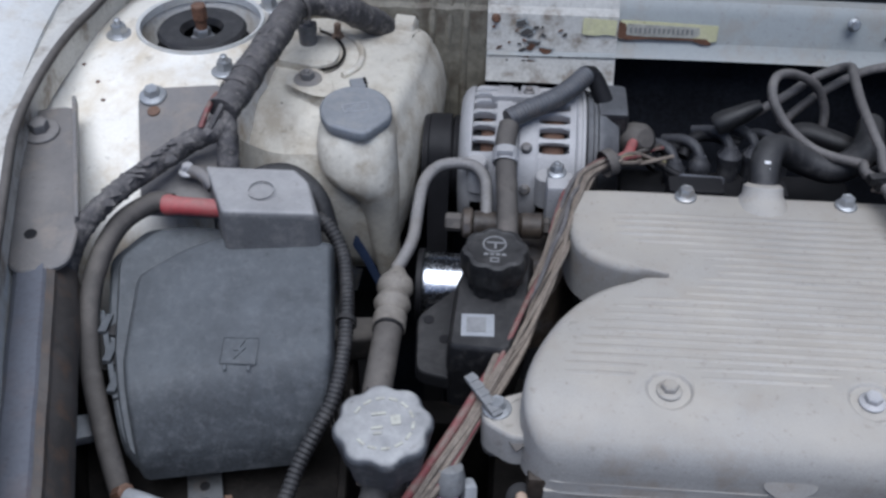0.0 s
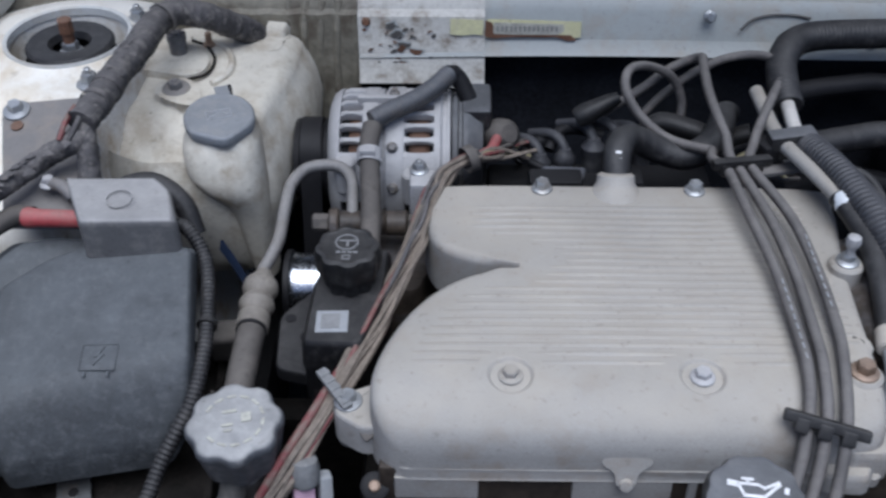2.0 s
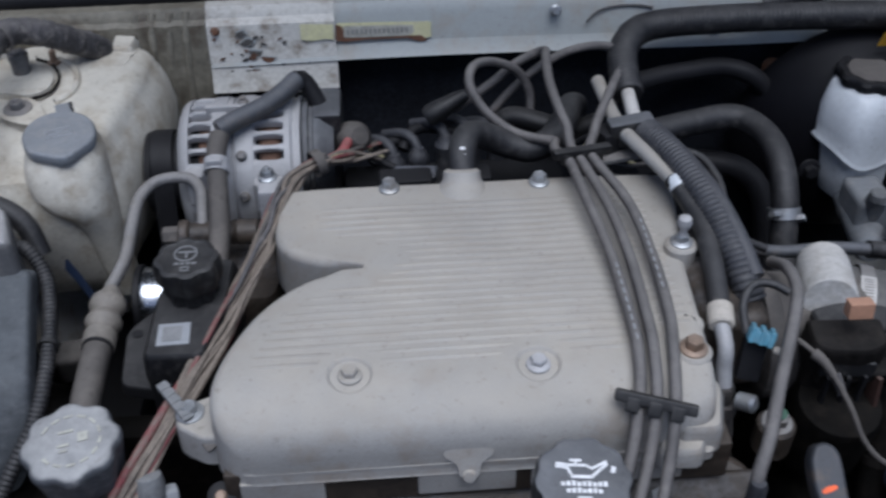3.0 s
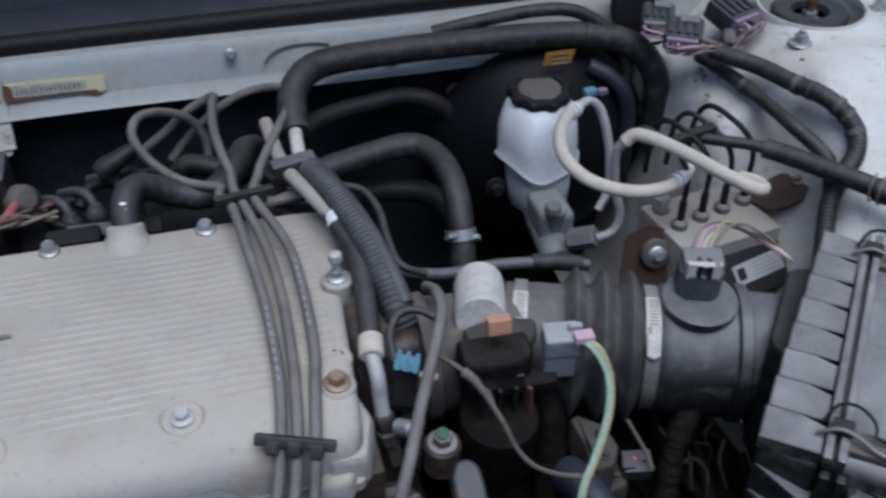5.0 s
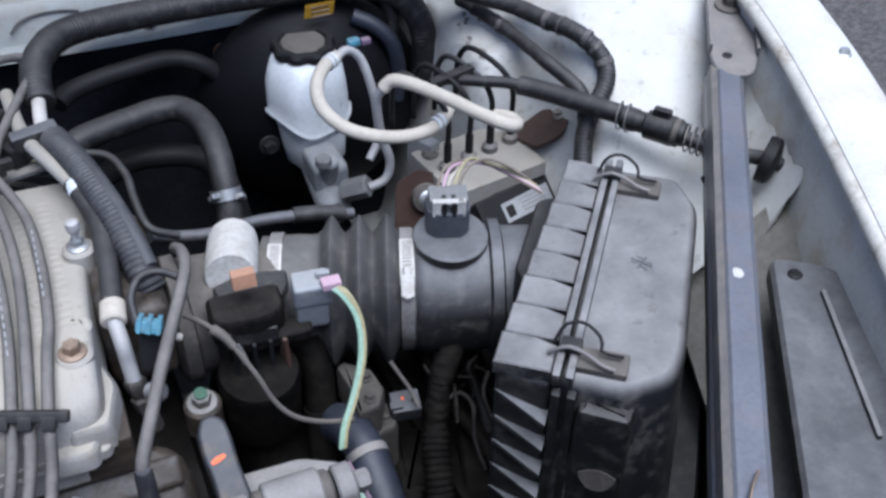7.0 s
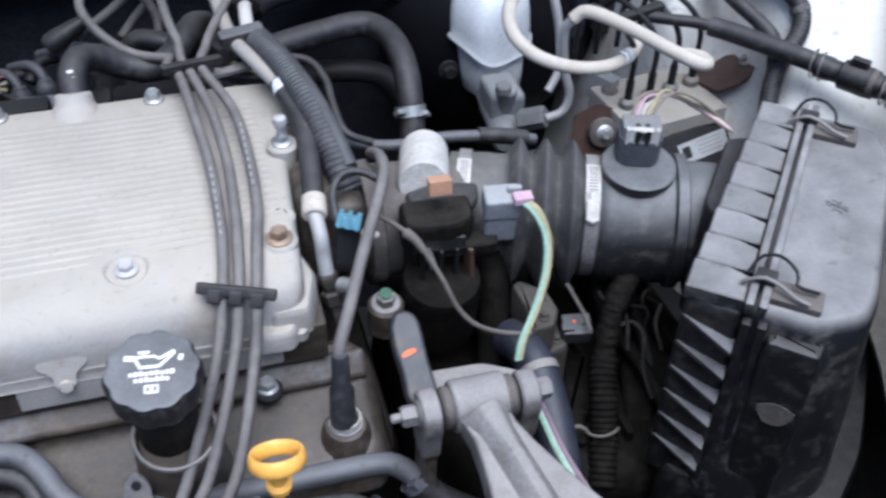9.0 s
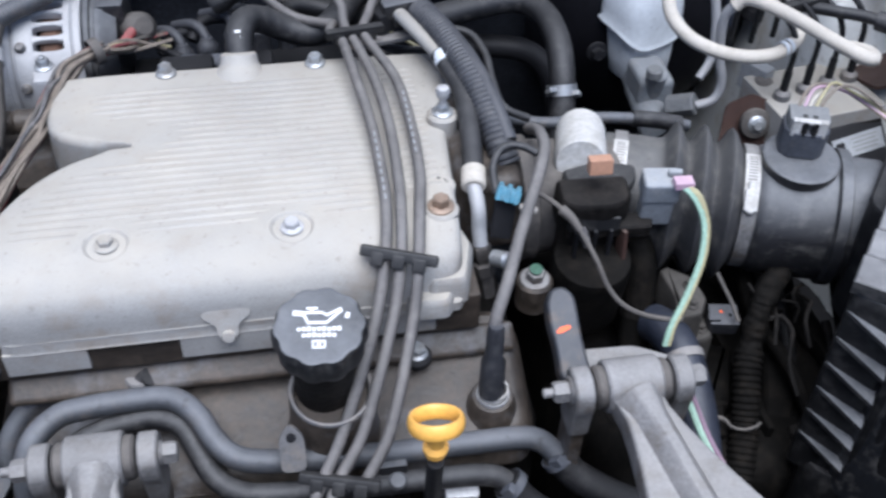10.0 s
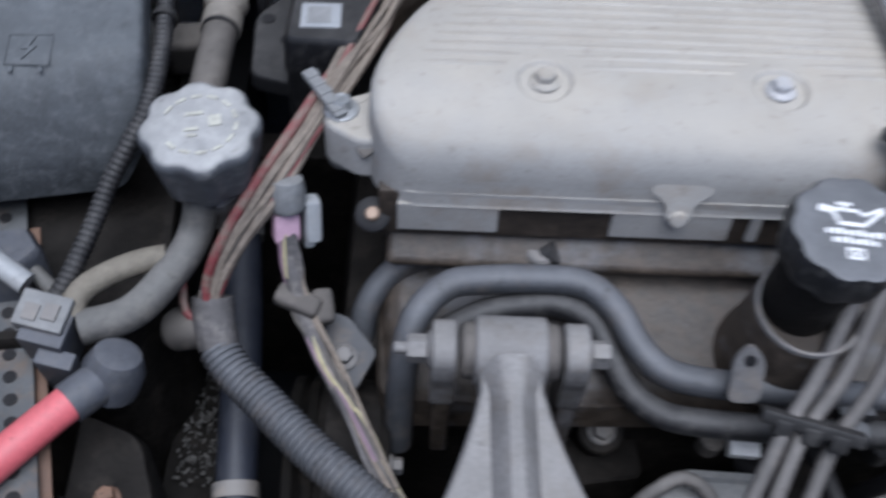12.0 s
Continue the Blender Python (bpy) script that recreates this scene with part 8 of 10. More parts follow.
hose("coil_lead", [(0.150, 0.770, 0.832), (0.160, 0.785, 0.842), (0.178, 0.79, 0.842), (0.20, 0.785, 0.838)], 0.0055, M_BLACK, rear, segments=10)
hose("coil_lead", [(0.122, 0.76, 0.825), (0.135, 0.775, 0.835), (0.15, 0.782, 0.835)], 0.005, M_BLACK, rear, segments=10)
hose("coil_lead", [(0.236, 0.784, 0.84), (0.25, 0.78, 0.855), (0.275, 0.768, 0.855), (0.30, 0.76, 0.85), (0.325, 0.755, 0.86)], 0.010, M_PLASTIC, rear, segments=12)
for x, w in ((0.15, 0.045), (0.205, 0.035)):
    bm = bmesh.new()
    box(bm, (w, 0.022, 0.022), Matrix.Translation((x, 0.694, 0.848)), 0.004)
    part("connector", bm, M_BLACK, rear)
breather = thing("elbow_hose", (0.21, 0.70, 0.86), "black rubber elbow hose with white print on the manifold spout", "hose")
hose("hose", [(0.196, 0.668, 0.872), (0.197, 0.682, 0.886), (0.203, 0.698, 0.891), (0.216, 0.710, 0.884), (0.235, 0.714, 0.872), (0.258, 0.712, 0.866), (0.276, 0.716, 0.872), (0.29, 0.735, 0.878), (0.30, 0.765, 0.872), (0.31, 0.79, 0.858)], 0.0118, M_RUBBER, breather, segments=18)
for k in range(4):
    bm = bmesh.new()
    box(bm, (0.0045, 0.0022, 0.0006), axis((0.1965, 0.6640 + 0.0036 * k, 0.8835 + 0.0040 * k), (-0.05, -0.7, 0.72)), 0)
    part("print_bar", bm, M_PRINT_WHITE, breather)
wires = thing("rear_wiring", (0.30, 0.74, 0.85), "tangled dusty wires and clips behind the manifold", "wiring")
rng = random.Random(31)
for k in range(8):
    p = Vector((0.285 + rng.uniform(0, 0.02), 0.70 + rng.uniform(-0.02, 0.03), 0.868 + rng.uniform(-0.008, 0.008)))
    q = p + Vector((0.03, rng.uniform(-0.02, 0.03), rng.uniform(-0.02, 0.01)))
    r_ = q + Vector((0.03, rng.uniform(0.0, 0.03), -0.02))
    hose("wire", [p, q, r_], 0.0018, (M_WIRE_BROWN, M_BLACK, M_WIRE_YELLOW, M_RUBBER_DUSTY)[k % 4], wires, segments=6)
bm = bmesh.new()
box(bm, (0.06, 0.012, 0.004), pose(0.325, 0.68, 0.875, 0, 0, 12), 0.001)
part("bracket", bm, M_GREY_STEEL, wires)
bm = bmesh.new()
box(bm, (0.018, 0.02, 0.018), pose(0.318, 0.690, 0.888, 0, 0, 25), 0.004)
part("clip", bm, M_BLACK, wires)

# ---- hoses right of the manifold ----
clipb = thing("hose_clip", (0.345, 0.711, 0.88), "black plastic clip holding pipe and conduit together", "clip")
bm = bmesh.new()
box(bm, (0.038, 0.015, 0.014), pose(0.3360, 0.690, 0.899, 0, -4, 8), 0.003)
box(bm, (0.030, 0.018, 0.008), pose(0.340, 0.691, 0.889, 0, -4, 8), 0.002)
part("clip", bm, M_PLASTIC_DUSTY, clipb)
wp = thing("fuel_pipe", (0.36, 0.63, 0.86), "pale grey metal pipe joined to a black rubber hose", "pipe")
hose("pipe", [(0.3214, 0.7583, 0.9020), (0.3231, 0.7345, 0.9000), (0.3259, 0.7074, 0.8970), (0.3311, 0.6835, 0.8960), (0.3444, 0.6456, 0.8960), (0.3573, 0.6095, 0.8950)], 0.0058, M_ALU, wp, "pale grey pipe", segments=14)
bm = bmesh.new()
lathe(bm, [(0.0060, -0.006), (0.0078, -0.005), (0.0082, 0.004), (0.0072, 0.007)], axis((0.3567, 0.6111, 0.8951), (0.036, -0.158, -0.021)), 18)
part("collar", bm, M_BRAKE_TANK, wp)
hose("hose", [(0.3546, 0.6171, 0.8952), (0.3603, 0.5953, 0.8930), (0.3648, 0.5665, 0.8900), (0.3639, 0.5333, 0.8840), (0.3609, 0.5060, 0.8780), (0.3592, 0.4927, 0.8750)], 0.0078, M_RUBBER, wp, segments=14)
bm = bmesh.new()
rod(bm, (0.3598, 0.4956, 0.8755), (0.3570, 0.4788, 0.8720), 0.0092, 20)
part("crimp", bm, M_BEIGE_HOSE, wp)
hose("steel_end", [(0.3576, 0.4822, 0.8727), (0.3590, 0.469, 0.861), (0.3595, 0.466, 0.846), (0.360, 0.461, 0.832)], 0.0056, M_ALU_CLEAN, wp, segments=14)
bm = bmesh.new()
lathe(bm, [(0.0065, 0), (0.008, 0.002), (0.008, 0.010), (0.0065, 0.012), (0.0065, 0.016), (0.0085, 0.018), (0.0085, 0.028), (0.006, 0.030), (0.006, 0.05)], axis((0.360, 0.462, 0.832), (0.15, -0.10, -1)), 6)
part("union", bm, M_RUBBER_DUSTY, wp, "dirty brass union")
bm = bmesh.new()
lathe(bm, [(0.004, 0), (0.0065, 0.001), (0.0065, 0.012), (0.004, 0.014)], axis((0.368, 0.452, 0.826), (0.6, -0.6, 0.3)), 16)
part("bleed_cap", bm, M_STEEL, wp)
cv = thing("corrugated_hose", (0.38, 0.6, 0.86), "black corrugated split conduit past the manifold", "conduit")
hose("conduit", [(0.3482, 0.6900, 0.8940), (0.3536, 0.6651, 0.8990), (0.3633, 0.6276, 0.9010), (0.3729, 0.5841, 0.8980), (0.3802, 0.5482, 0.8880), (0.3847, 0.5215, 0.8760), (0.3883, 0.5108, 0.8640)], 0.0118, M_CONN_DARK, cv, segments=16, pitch=0.0044, depth=0.10)
hose("split_edge", [(0.3525, 0.6713, 0.9030), (0.3674, 0.6220, 0.9050), (0.3778, 0.5799, 0.9020), (0.3855, 0.5447, 0.8920), (0.3906, 0.5173, 0.8800)], 0.0074, M_CONN_DARK, cv, "smooth flap along the split", segments=12, flat=0.9)
hose("branch", [(0.3677, 0.6621, 0.8920), (0.3858, 0.6535, 0.8900), (0.3948, 0.6318, 0.8840), (0.3957, 0.6070, 0.8760), (0.4005, 0.5808, 0.8660), (0.4210, 0.5758, 0.8560)], 0.0034, M_RUBBER, cv, segments=10)
hose("pipe", [(0.343, 0.694, 0.897), (0.343, 0.715, 0.898), (0.345, 0.744, 0.899)], 0.0058, M_PALE_CAST, cv, segments=12)
hose("upper_conduit", [(0.346, 0.742, 0.896), (0.346, 0.765, 0.902), (0.352, 0.800, 0.905), (0.368, 0.835, 0.904)], 0.0135, M_RUBBER, cv, segments=18, pitch=0.0042, depth=0.10)
big = thing("heater_hose", (0.55, 0.85, 0.88), "thick black hose along the cowl bending down behind the brake booster", "hose")
hose("hose", [(0.366, 0.832, 0.9035), (0.385, 0.850, 0.902), (0.42, 0.857, 0.902), (0.50, 0.857, 0.903), (0.60, 0.852, 0.903), (0.66, 0.845, 0.900), (0.70, 0.835, 0.890), (0.722, 0.825, 0.865), (0.728, 0.82, 0.83), (0.725, 0.82, 0.78)], 0.0138, M_RUBBER, big, segments=22, step=0.001, pitch=0.0042, depth=0.05)
for at, w in (((0.655, 0.846, 0.9005), (1, -0.15, -0.05)),):
    bm = bmesh.new()
    ring_band(bm, at, w, 0.0141, 0.006, 0.001)
    part("clip_band", bm, M_PLASTIC, big)
vac = thing("vacuum_hose", (0.62, 0.86, 0.90), "thin black vacuum hose looping over the brake booster", "hose")
hose("lower_hose", [(0.655, 0.835, 0.872), (0.675, 0.826, 0.862), (0.690, 0.818, 0.845), (0.696, 0.814, 0.815), (0.692, 0.812, 0.78)], 0.0085, M_HOSE_BLUE, vac, segments=12)
hose("hose", [(0.50, 0.868, 0.912), (0.55, 0.862, 0.922), (0.61, 0.858, 0.928), (0.65, 0.852, 0.922), (0.685, 0.842, 0.895), (0.698, 0.835, 0.86), (0.692, 0.83, 0.83)], 0.0068, M_RUBBER, vac, segments=12)
rings = thing("cowl_grommet", (0.69, 0.875, 0.90), "black rubber grommet in the cowl", "grommet")
bm = bmesh.new()
lathe(bm, [(0.012, -0.01), (0.026, -0.006), (0.028, 0.0), (0.026, 0.008), (0.014, 0.011)], axis((0.715, 0.868, 0.915), (0, -1, 0.2)), 32)
part("grommet", bm, M_BLACK, rings)
hh = thing("coolant_hose", (0.45, 0.80, 0.82), "black rubber coolant hose with a steel spring clamp", "hose", "coolant hoses")
hose("hose", [(0.352, 0.746, 0.836), (0.368, 0.754, 0.845), (0.395, 0.763, 0.846), (0.420, 0.770, 0.846), (0.446, 0.776, 0.846), (0.465, 0.769, 0.846), (0.477, 0.742, 0.845), (0.480, 0.710, 0.838), (0.479, 0.685, 0.822), (0.477, 0.668, 0.800), (0.474, 0.650, 0.775), (0.465, 0.62, 0.75)], 0.0120, M_RUBBER, hh, segments=18)
bm = bmesh.new()
ring_band(bm, (0.4775, 0.675, 0.810), (0.0, -0.55, -0.85), 0.0127, 0.010, 0.0014)
box(bm, (0.011, 0.005, 0.008), pose(0.466, 0.666, 0.816, 40, 20, 25), 0.0015)
box(bm, (0.008, 0.005, 0.008), pose(0.488, 0.664, 0.812, 30, -25, -20), 0.0015)
part("spring_clamp", bm, M_STEEL, hh)
hh2 = thing("coolant_hose", (0.45, 0.82, 0.75), "black rubber coolant hose low against the bulkhead", "hose", "coolant hoses")
hose("hose", [(0.38, 0.79, 0.775), (0.407, 0.790, 0.788), (0.44, 0.786, 0.790), (0.472, 0.776, 0.786), (0.492, 0.762, 0.765), (0.50, 0.745, 0.72), (0.50, 0.73, 0.67)], 0.0115, M_BLACK, hh2, segments=16)
hh3 = thing("coolant_hose", (0.45, 0.86, 0.80), "black rubber hose arching to the bulkhead", "hose", "coolant hoses")
hose("hose", [(0.360, 0.828, 0.842), (0.372, 0.840, 0.845), (0.400, 0.852, 0.846), (0.430, 0.860, 0.846), (0.470, 0.866, 0.846), (0.500, 0.860, 0.838), (0.524, 0.860, 0.812), (0.540, 0.868, 0.785), (0.552, 0.890, 0.760)], 0.0095, M_BLACK, hh3, segments=16)
bm = bmesh.new()
box(bm, (0.008, 0.008, 0.008), Matrix.Translation((0.377, 0.845, 0.842)), 0.002)
part("clip", bm, M_STEEL, hh3)
steer = thing("steering_shaft_cover", (0.46, 0.88, 0.80), "rusty bolt heads and brackets on the dark bulkhead", "bracket")
for x, z in ((0.44, 0.882), (0.462, 0.878), (0.53, 0.83)):
    bolt(steer, (x, 0.890, z), (0, -1, 0.1), size=0.011, material=M_RUST, washer=1.7)

# ---- throttle body and intake duct ----
DY, DZ = 0.528, 0.815
tb = thing("throttle_unit", (0.445, 0.52, 0.76), "grey aluminium throttle unit with a black actuator", "throttle")
bm = bmesh.new()
lathe(bm, [(0.040, 0.395), (0.050, 0.400), (0.050, 0.410), (0.046, 0.412), (0.044, 0.44), (0.042, 0.475), (0.040, 0.48)], axis((0, DY, DZ), (1, 0, 0)), 40)
part("bore", bm, M_RUBBER_DUSTY, tb, "dusty beige throttle housing")
bm = bmesh.new()
tm2 = axis((0.4585, 0.557, 0.855), (-0.27, -1.0, 0.16))
lathe(bm, [(0.010, -0.004), (0.0185, 0.0), (0.0195, 0.006), (0.0200, 0.050), (0.0185, 0.054)], tm2, 32)
part("motor_cover", bm, M_PALE_CAST, tb, "pale grey motor housing")
bm = bmesh.new()
prism(bm, rounded([(-0.027, -0.012), (-0.014, -0.018), (0.012, -0.019), (0.027, -0.012), (0.028, 0.014), (-0.027, 0.014)], 0.007, 4), [(0.006, -0.062), (0.003, -0.058), (0.003, -0.016), (0.0, -0.012), (0.0, 0.010), (0.003, 0.014)], pose(0.447, 0.478, 0.848, 8, 0, -3))
act = part("actuator", bm, M_GRIME, tb, "black grimy actuator housing")
bm = bmesh.new()
prism(bm, rounded([(-0.030, 0.012), (-0.027, -0.004), (-0.016, -0.015), (0.004, -0.019), (0.022, -0.015), (0.032, -0.004), (0.034, 0.014), (0.0, 0.020)], 0.005, 4), [(0.001, -0.003), (0, -0.002), (0, 0.003), (0.002, 0.005)], pose(0.454, 0.489, 0.857, 10, 0, -3) @ Matrix.Scale(0.88, 4))
part("motor_base", bm, M_PLASTIC, tb, "dusty dark grey motor base")
bm = bmesh.new()
prism(bm, rounded([(-0.030, -0.006), (0.034, -0.006), (0.036, 0.008), (-0.028, 0.010)], 0.003, 3), [(0, -0.010), (0, -0.001), (0.0015, 0.0005)], pose(0.456, 0.464, 0.838, 12, 0, -3))
part("ledge", bm, M_GRIME, tb)
bm = bmesh.new()
prism(bm, rounded([(-0.021, -0.006), (0.018, -0.008), (0.020, 0.004), (-0.019, 0.007)], 0.003, 3), [(0, 0), (0, 0.003), (0.001, 0.004)], pose(0.446, 0.463, 0.842, 78, 0, -3))
part("cover_plate", bm, M_PLASTIC, act)
for dx in (-0.012, 0.002, 0.014):
    bm = bmesh.new()
    box(bm, (0.003, 0.006, 0.044), pose(0.444 + dx, 0.459, 0.816, 4, 0, -3), 0.001)
    part("rib", bm, M_BLACK, act)
bm = bmesh.new()
lathe(bm, [(0.026, -0.04), (0.030, -0.030), (0.031, 0.022), (0.029, 0.030), (0.022, 0.032)], pose(0.447, 0.464, 0.780, 10, 0, 0), 32)
part("actuator_body", bm, M_SHADED_DIRT, tb)
bm = bmesh.new()
box(bm, (0.017, 0.010, 0.012), pose(0.448, 0.474, 0.886, -10, 0, -2), 0.001)
part("clip", bm, M_CLIP, tb, "copper-coloured clip")
bm = bmesh.new()
box(bm, (0.0035, 0.012, 0.040), pose(0.468, 0.458, 0.815, -6, 0, 12), 0.001)
part("rusty_stay", bm, M_ABS_RUST, tb, "rusty steel stay")
cn = thing("throttle_connector", (0.50, 0.46, 0.84), "dark grey connector with a pink lock and green and yellow wires", "connector")
bm = bmesh.new()
box(bm, (0.027, 0.020, 0.020), pose(0.494, 0.468, 0.866, 8, 0, -8), 0.003, 3)
box(bm, (0.024, 0.016, 0.030), pose(0.494, 0.470, 0.846, 8, 0, -8), 0.003, 2)
part("housing", bm, M_CAP_GREY, cn)
bm = bmesh.new()
box(bm, (0.014, 0.010, 0.006), pose(0.506, 0.456, 0.877, 0, 0, -4), 0.001)
part("lock", bm, M_PINK_CONN, cn, "pink-purple lock")
bm = bmesh.new()
box(bm, (0.010, 0.005, 0.004), pose(0.503, 0.466, 0.879, 0, 0, -10), 0.001)
part("latch", bm, M_LABEL_WHITE, cn)
for k, (mat, d) in enumerate(((M_WIRE_GREEN, 0.0), (M_WIRE_YELLOW, 0.0035), (M_WIRE_GREEN, -0.003), (M_WIRE_YELLOW, 0.0015))):
    d *= 0.5
    hose("wire", [(0.505 + d, 0.455, 0.876), (0.513 + d, 0.444, 0.872 + d), (0.518 + d, 0.432, 0.856), (0.514 + d, 0.418, 0.835), (0.502 + d, 0.404, 0.812), (0.491 + d, 0.394, 0.796), (0.486 + d, 0.387, 0.782)], 0.0017, mat, cn, segments=7)
hose("thin_wire", [(0.404, 0.482, 0.860), (0.416, 0.470, 0.857), (0.427, 0.457, 0.851), (0.434, 0.444, 0.842), (0.441, 0.433, 0.830), (0.448, 0.421, 0.814), (0.458, 0.411, 0.804), (0.474, 0.404, 0.798), (0.492, 0.398, 0.797), (0.499, 0.396, 0.798)], 0.0020, M_RUBBER_DUSTY, cn, segments=7)
hose("tape_tail", [(0.431, 0.451, 0.847), (0.434, 0.447, 0.842), (0.436, 0.442, 0.836)], (0.0042, 0.0030), M_TAPE, cn, segments=8, flat=0.5, creases=0.2)
hose("wire_sleeve", [(0.420, 0.465, 0.855), (0.426, 0.458, 0.852), (0.431, 0.450, 0.846)], (0.0045, 0.0030), M_RUBBER_DUSTY, cn, segments=8)
hose("lower_wire", [(0.478, 0.36, 0.80), (0.484, 0.335, 0.785), (0.49, 0.31, 0.77), (0.50, 0.28, 0.755)], 0.0025, M_WIRE_GREEN, cn, segments=7)
hose("lower_wire", [(0.481, 0.36, 0.80), (0.488, 0.335, 0.785), (0.494, 0.31, 0.77), (0.505, 0.28, 0.755)], 0.002, M_WIRE_PURPLE, cn, segments=7)

tpipe = thing("vacuum_pipe", (0.48, 0.60, 0.82), "thin grey pipe running behind the throttle to the bulkhead", "pipe")
hose("pipe", [(0.398, 0.590, 0.850), (0.4133, 0.600, 0.8383), (0.4459, 0.600, 0.831), (0.485, 0.600, 0.832), (0.512, 0.600, 0.829), (0.5374, 0.600, 0.825), (0.57, 0.60, 0.815)], 0.0052, M_PIPE, tpipe, segments=12)
hose("sleeve", [(0.518, 0.600, 0.8285), (0.5374, 0.600, 0.825), (0.562, 0.60, 0.818)], 0.0072, M_RUBBER, tpipe, segments=12)
duct = thing("intake_duct", (0.54, 0.52, 0.74), "black rubber intake bellows with two steel hose clamps", "intake duct")
DUCT_WAY = Vector((0.94, -0.342, 0.0))
DUCT = axis((0.4856, 0.534, 0.809), DUCT_WAY)
prof = [(0.041, -0.014), (0.045, -0.012), (0.046, 0.018), (0.0455, 0.026)]
for k in range(3):
    x = 0.0315 + 0.0215 * k
    prof += [(0.0460, x), (0.0495, x + 0.004), (0.0580, x + 0.0085), (0.0605, x + 0.0112), (0.0580, x + 0.0140), (0.0495, x + 0.0185)]
prof += [(0.0465, 0.0955), (0.0480, 0.096), (0.0480, 0.112), (0.045, 0.114)]
bm = bmesh.new()
lathe(bm, prof, DUCT, 48)
part("bellows", bm, M_BELLOWS, duct)
for x, r, a in ((0.0, 0.0467, 0.0), (0.101, 0.0483, 0.0)):
    bm = bmesh.new()
    ring_band(bm, DUCT @ Vector((0, 0, x)), DUCT_WAY, r, 0.010, 0.0010, 48)
    cl = part("clamp", bm, M_MOUNT, duct, "bright steel worm clamp")
    # angles run from straight up towards the front
    spot = lambda ang, lift: Matrix.Translation(DUCT @ Vector((0, 0, x))) @ Matrix.Rotation(radians(-20), 4, "Z") @ Matrix.Rotation(ang, 4, "X") @ Matrix.Translation((0, 0, r + lift))
    bm = bmesh.new()
    box(bm, (0.0105, 0.017, 0.006), spot(a + 0.80, 0.003), 0.002)
    rod(bm, spot(a + 0.5, 0.004).translation, spot(a + 1.0, 0.004).translation, 0.0035, 12)
    part("screw_housing", bm, M_PALE_CAST, cl)
    bm = bmesh.new()
    ring = []
    for k in range(13):
        g = spot(a - 0.05 + 0.07 * k, 0.0008)
        ring.append([bm.verts.new(g @ Vector(c)) for c in ((-0.0058, 0, 0), (-0.0055, 0, 0.0008), (0.0055, 0, 0.0008), (0.0058, 0, 0))])
    for u, v in zip(ring, ring[1:]):
        for i in range(4):
            bm.faces.new((u[i], u[(i + 1) % 4], v[(i + 1) % 4], v[i]))
    part("worm_band", bm, M_PALE_CAST, cl)
    for k in range(9):
        bm = bmesh.new()
        box(bm, (0.007, 0.0013, 0.0008), spot(a + 0.02 + 0.055 * k, 0.0013), 0)
        part("slot", bm, M_GREY_STEEL, cl)
maf = thing("air_mass_meter", (0.62, 0.49, 0.74), "dark grey plastic air mass meter with a plug on top", "air mass meter")
bm = bmesh.new()
lathe(bm, [(0.047, 0.106), (0.050, 0.110), (0.0515, 0.115), (0.0515, 0.160), (0.0505, 0.164), (0.0545, 0.166), (0.0545, 0.174), (0.049, 0.176), (0.049, 0.20)], DUCT, 48)
part("housing", bm, M_PLASTIC_DUSTY, maf)
bm = bmesh.new()
lathe(bm, [(0.018, -0.03), (0.024, -0.014), (0.029, -0.002), (0.029, 0.003), (0.026, 0.005)], axis((0.612, 0.486, 0.862), (0.0, -0.10, 1)), 36)
part("sensor_base", bm, M_PLASTIC_DUSTY, maf)
bm = bmesh.new()
box(bm, (0.028, 0.004, 0.002), DUCT @ Matrix.Translation((0, 0, 0.14)) @ Matrix.Rotation(radians(0), 4, "Z"), 0.0008)
part("moulded_line", bm, M_PLASTIC_DUSTY, maf)
mm = axis((0.612, 0.493, 0.880), (0.0, -0.05, 1)) @ Matrix.Rotation(radians(-18), 4, "Z") @ Matrix.Scale(0.88, 4)
bm = bmesh.new()
prism(bm, rounded([(-0.019, -0.008), (-0.011, -0.015), (0.011, -0.015), (0.019, -0.008), (0.019, 0.010), (0.012, 0.015), (-0.012, 0.015), (-0.019, 0.010)], 0.003, 3), [(0.001, -0.014), (0, -0.012), (0, 0.012), (0.001, 0.013)], mm)
part("plug_socket", bm, M_CONN_BLUE, maf)
bm = bmesh.new()
box(bm, (0.0335, 0.022, 0.014), mm @ Matrix.Translation((0.0, 0.001, 0.017)), 0.002)
plug = part("plug", bm, M_GREY_CONN, maf, "pale grey plug")
for dx, dz, sx, sz in ((-0.0105, 0.017, 0.0075, 0.016), (0.0105, 0.017, 0.0075, 0.016), (0.0, 0.0235, 0.027, 0.003)):
    bm = bmesh.new()
    box(bm, (sx, 0.006, sz), mm @ Matrix.Translation((dx, -0.011, dz)), 0.001)
    part("plug_lock", bm, M_PALE_CAST, plug, "white plug lock")
for k in (-1, 1):
    bm = bmesh.new()
    box(bm, (0.0045, 0.013, 0.016), mm @ Matrix.Translation((0.0042 * k, -0.0085, 0.0165)), 0.001)
    part("plug_rib", bm, M_PLASTIC, plug)
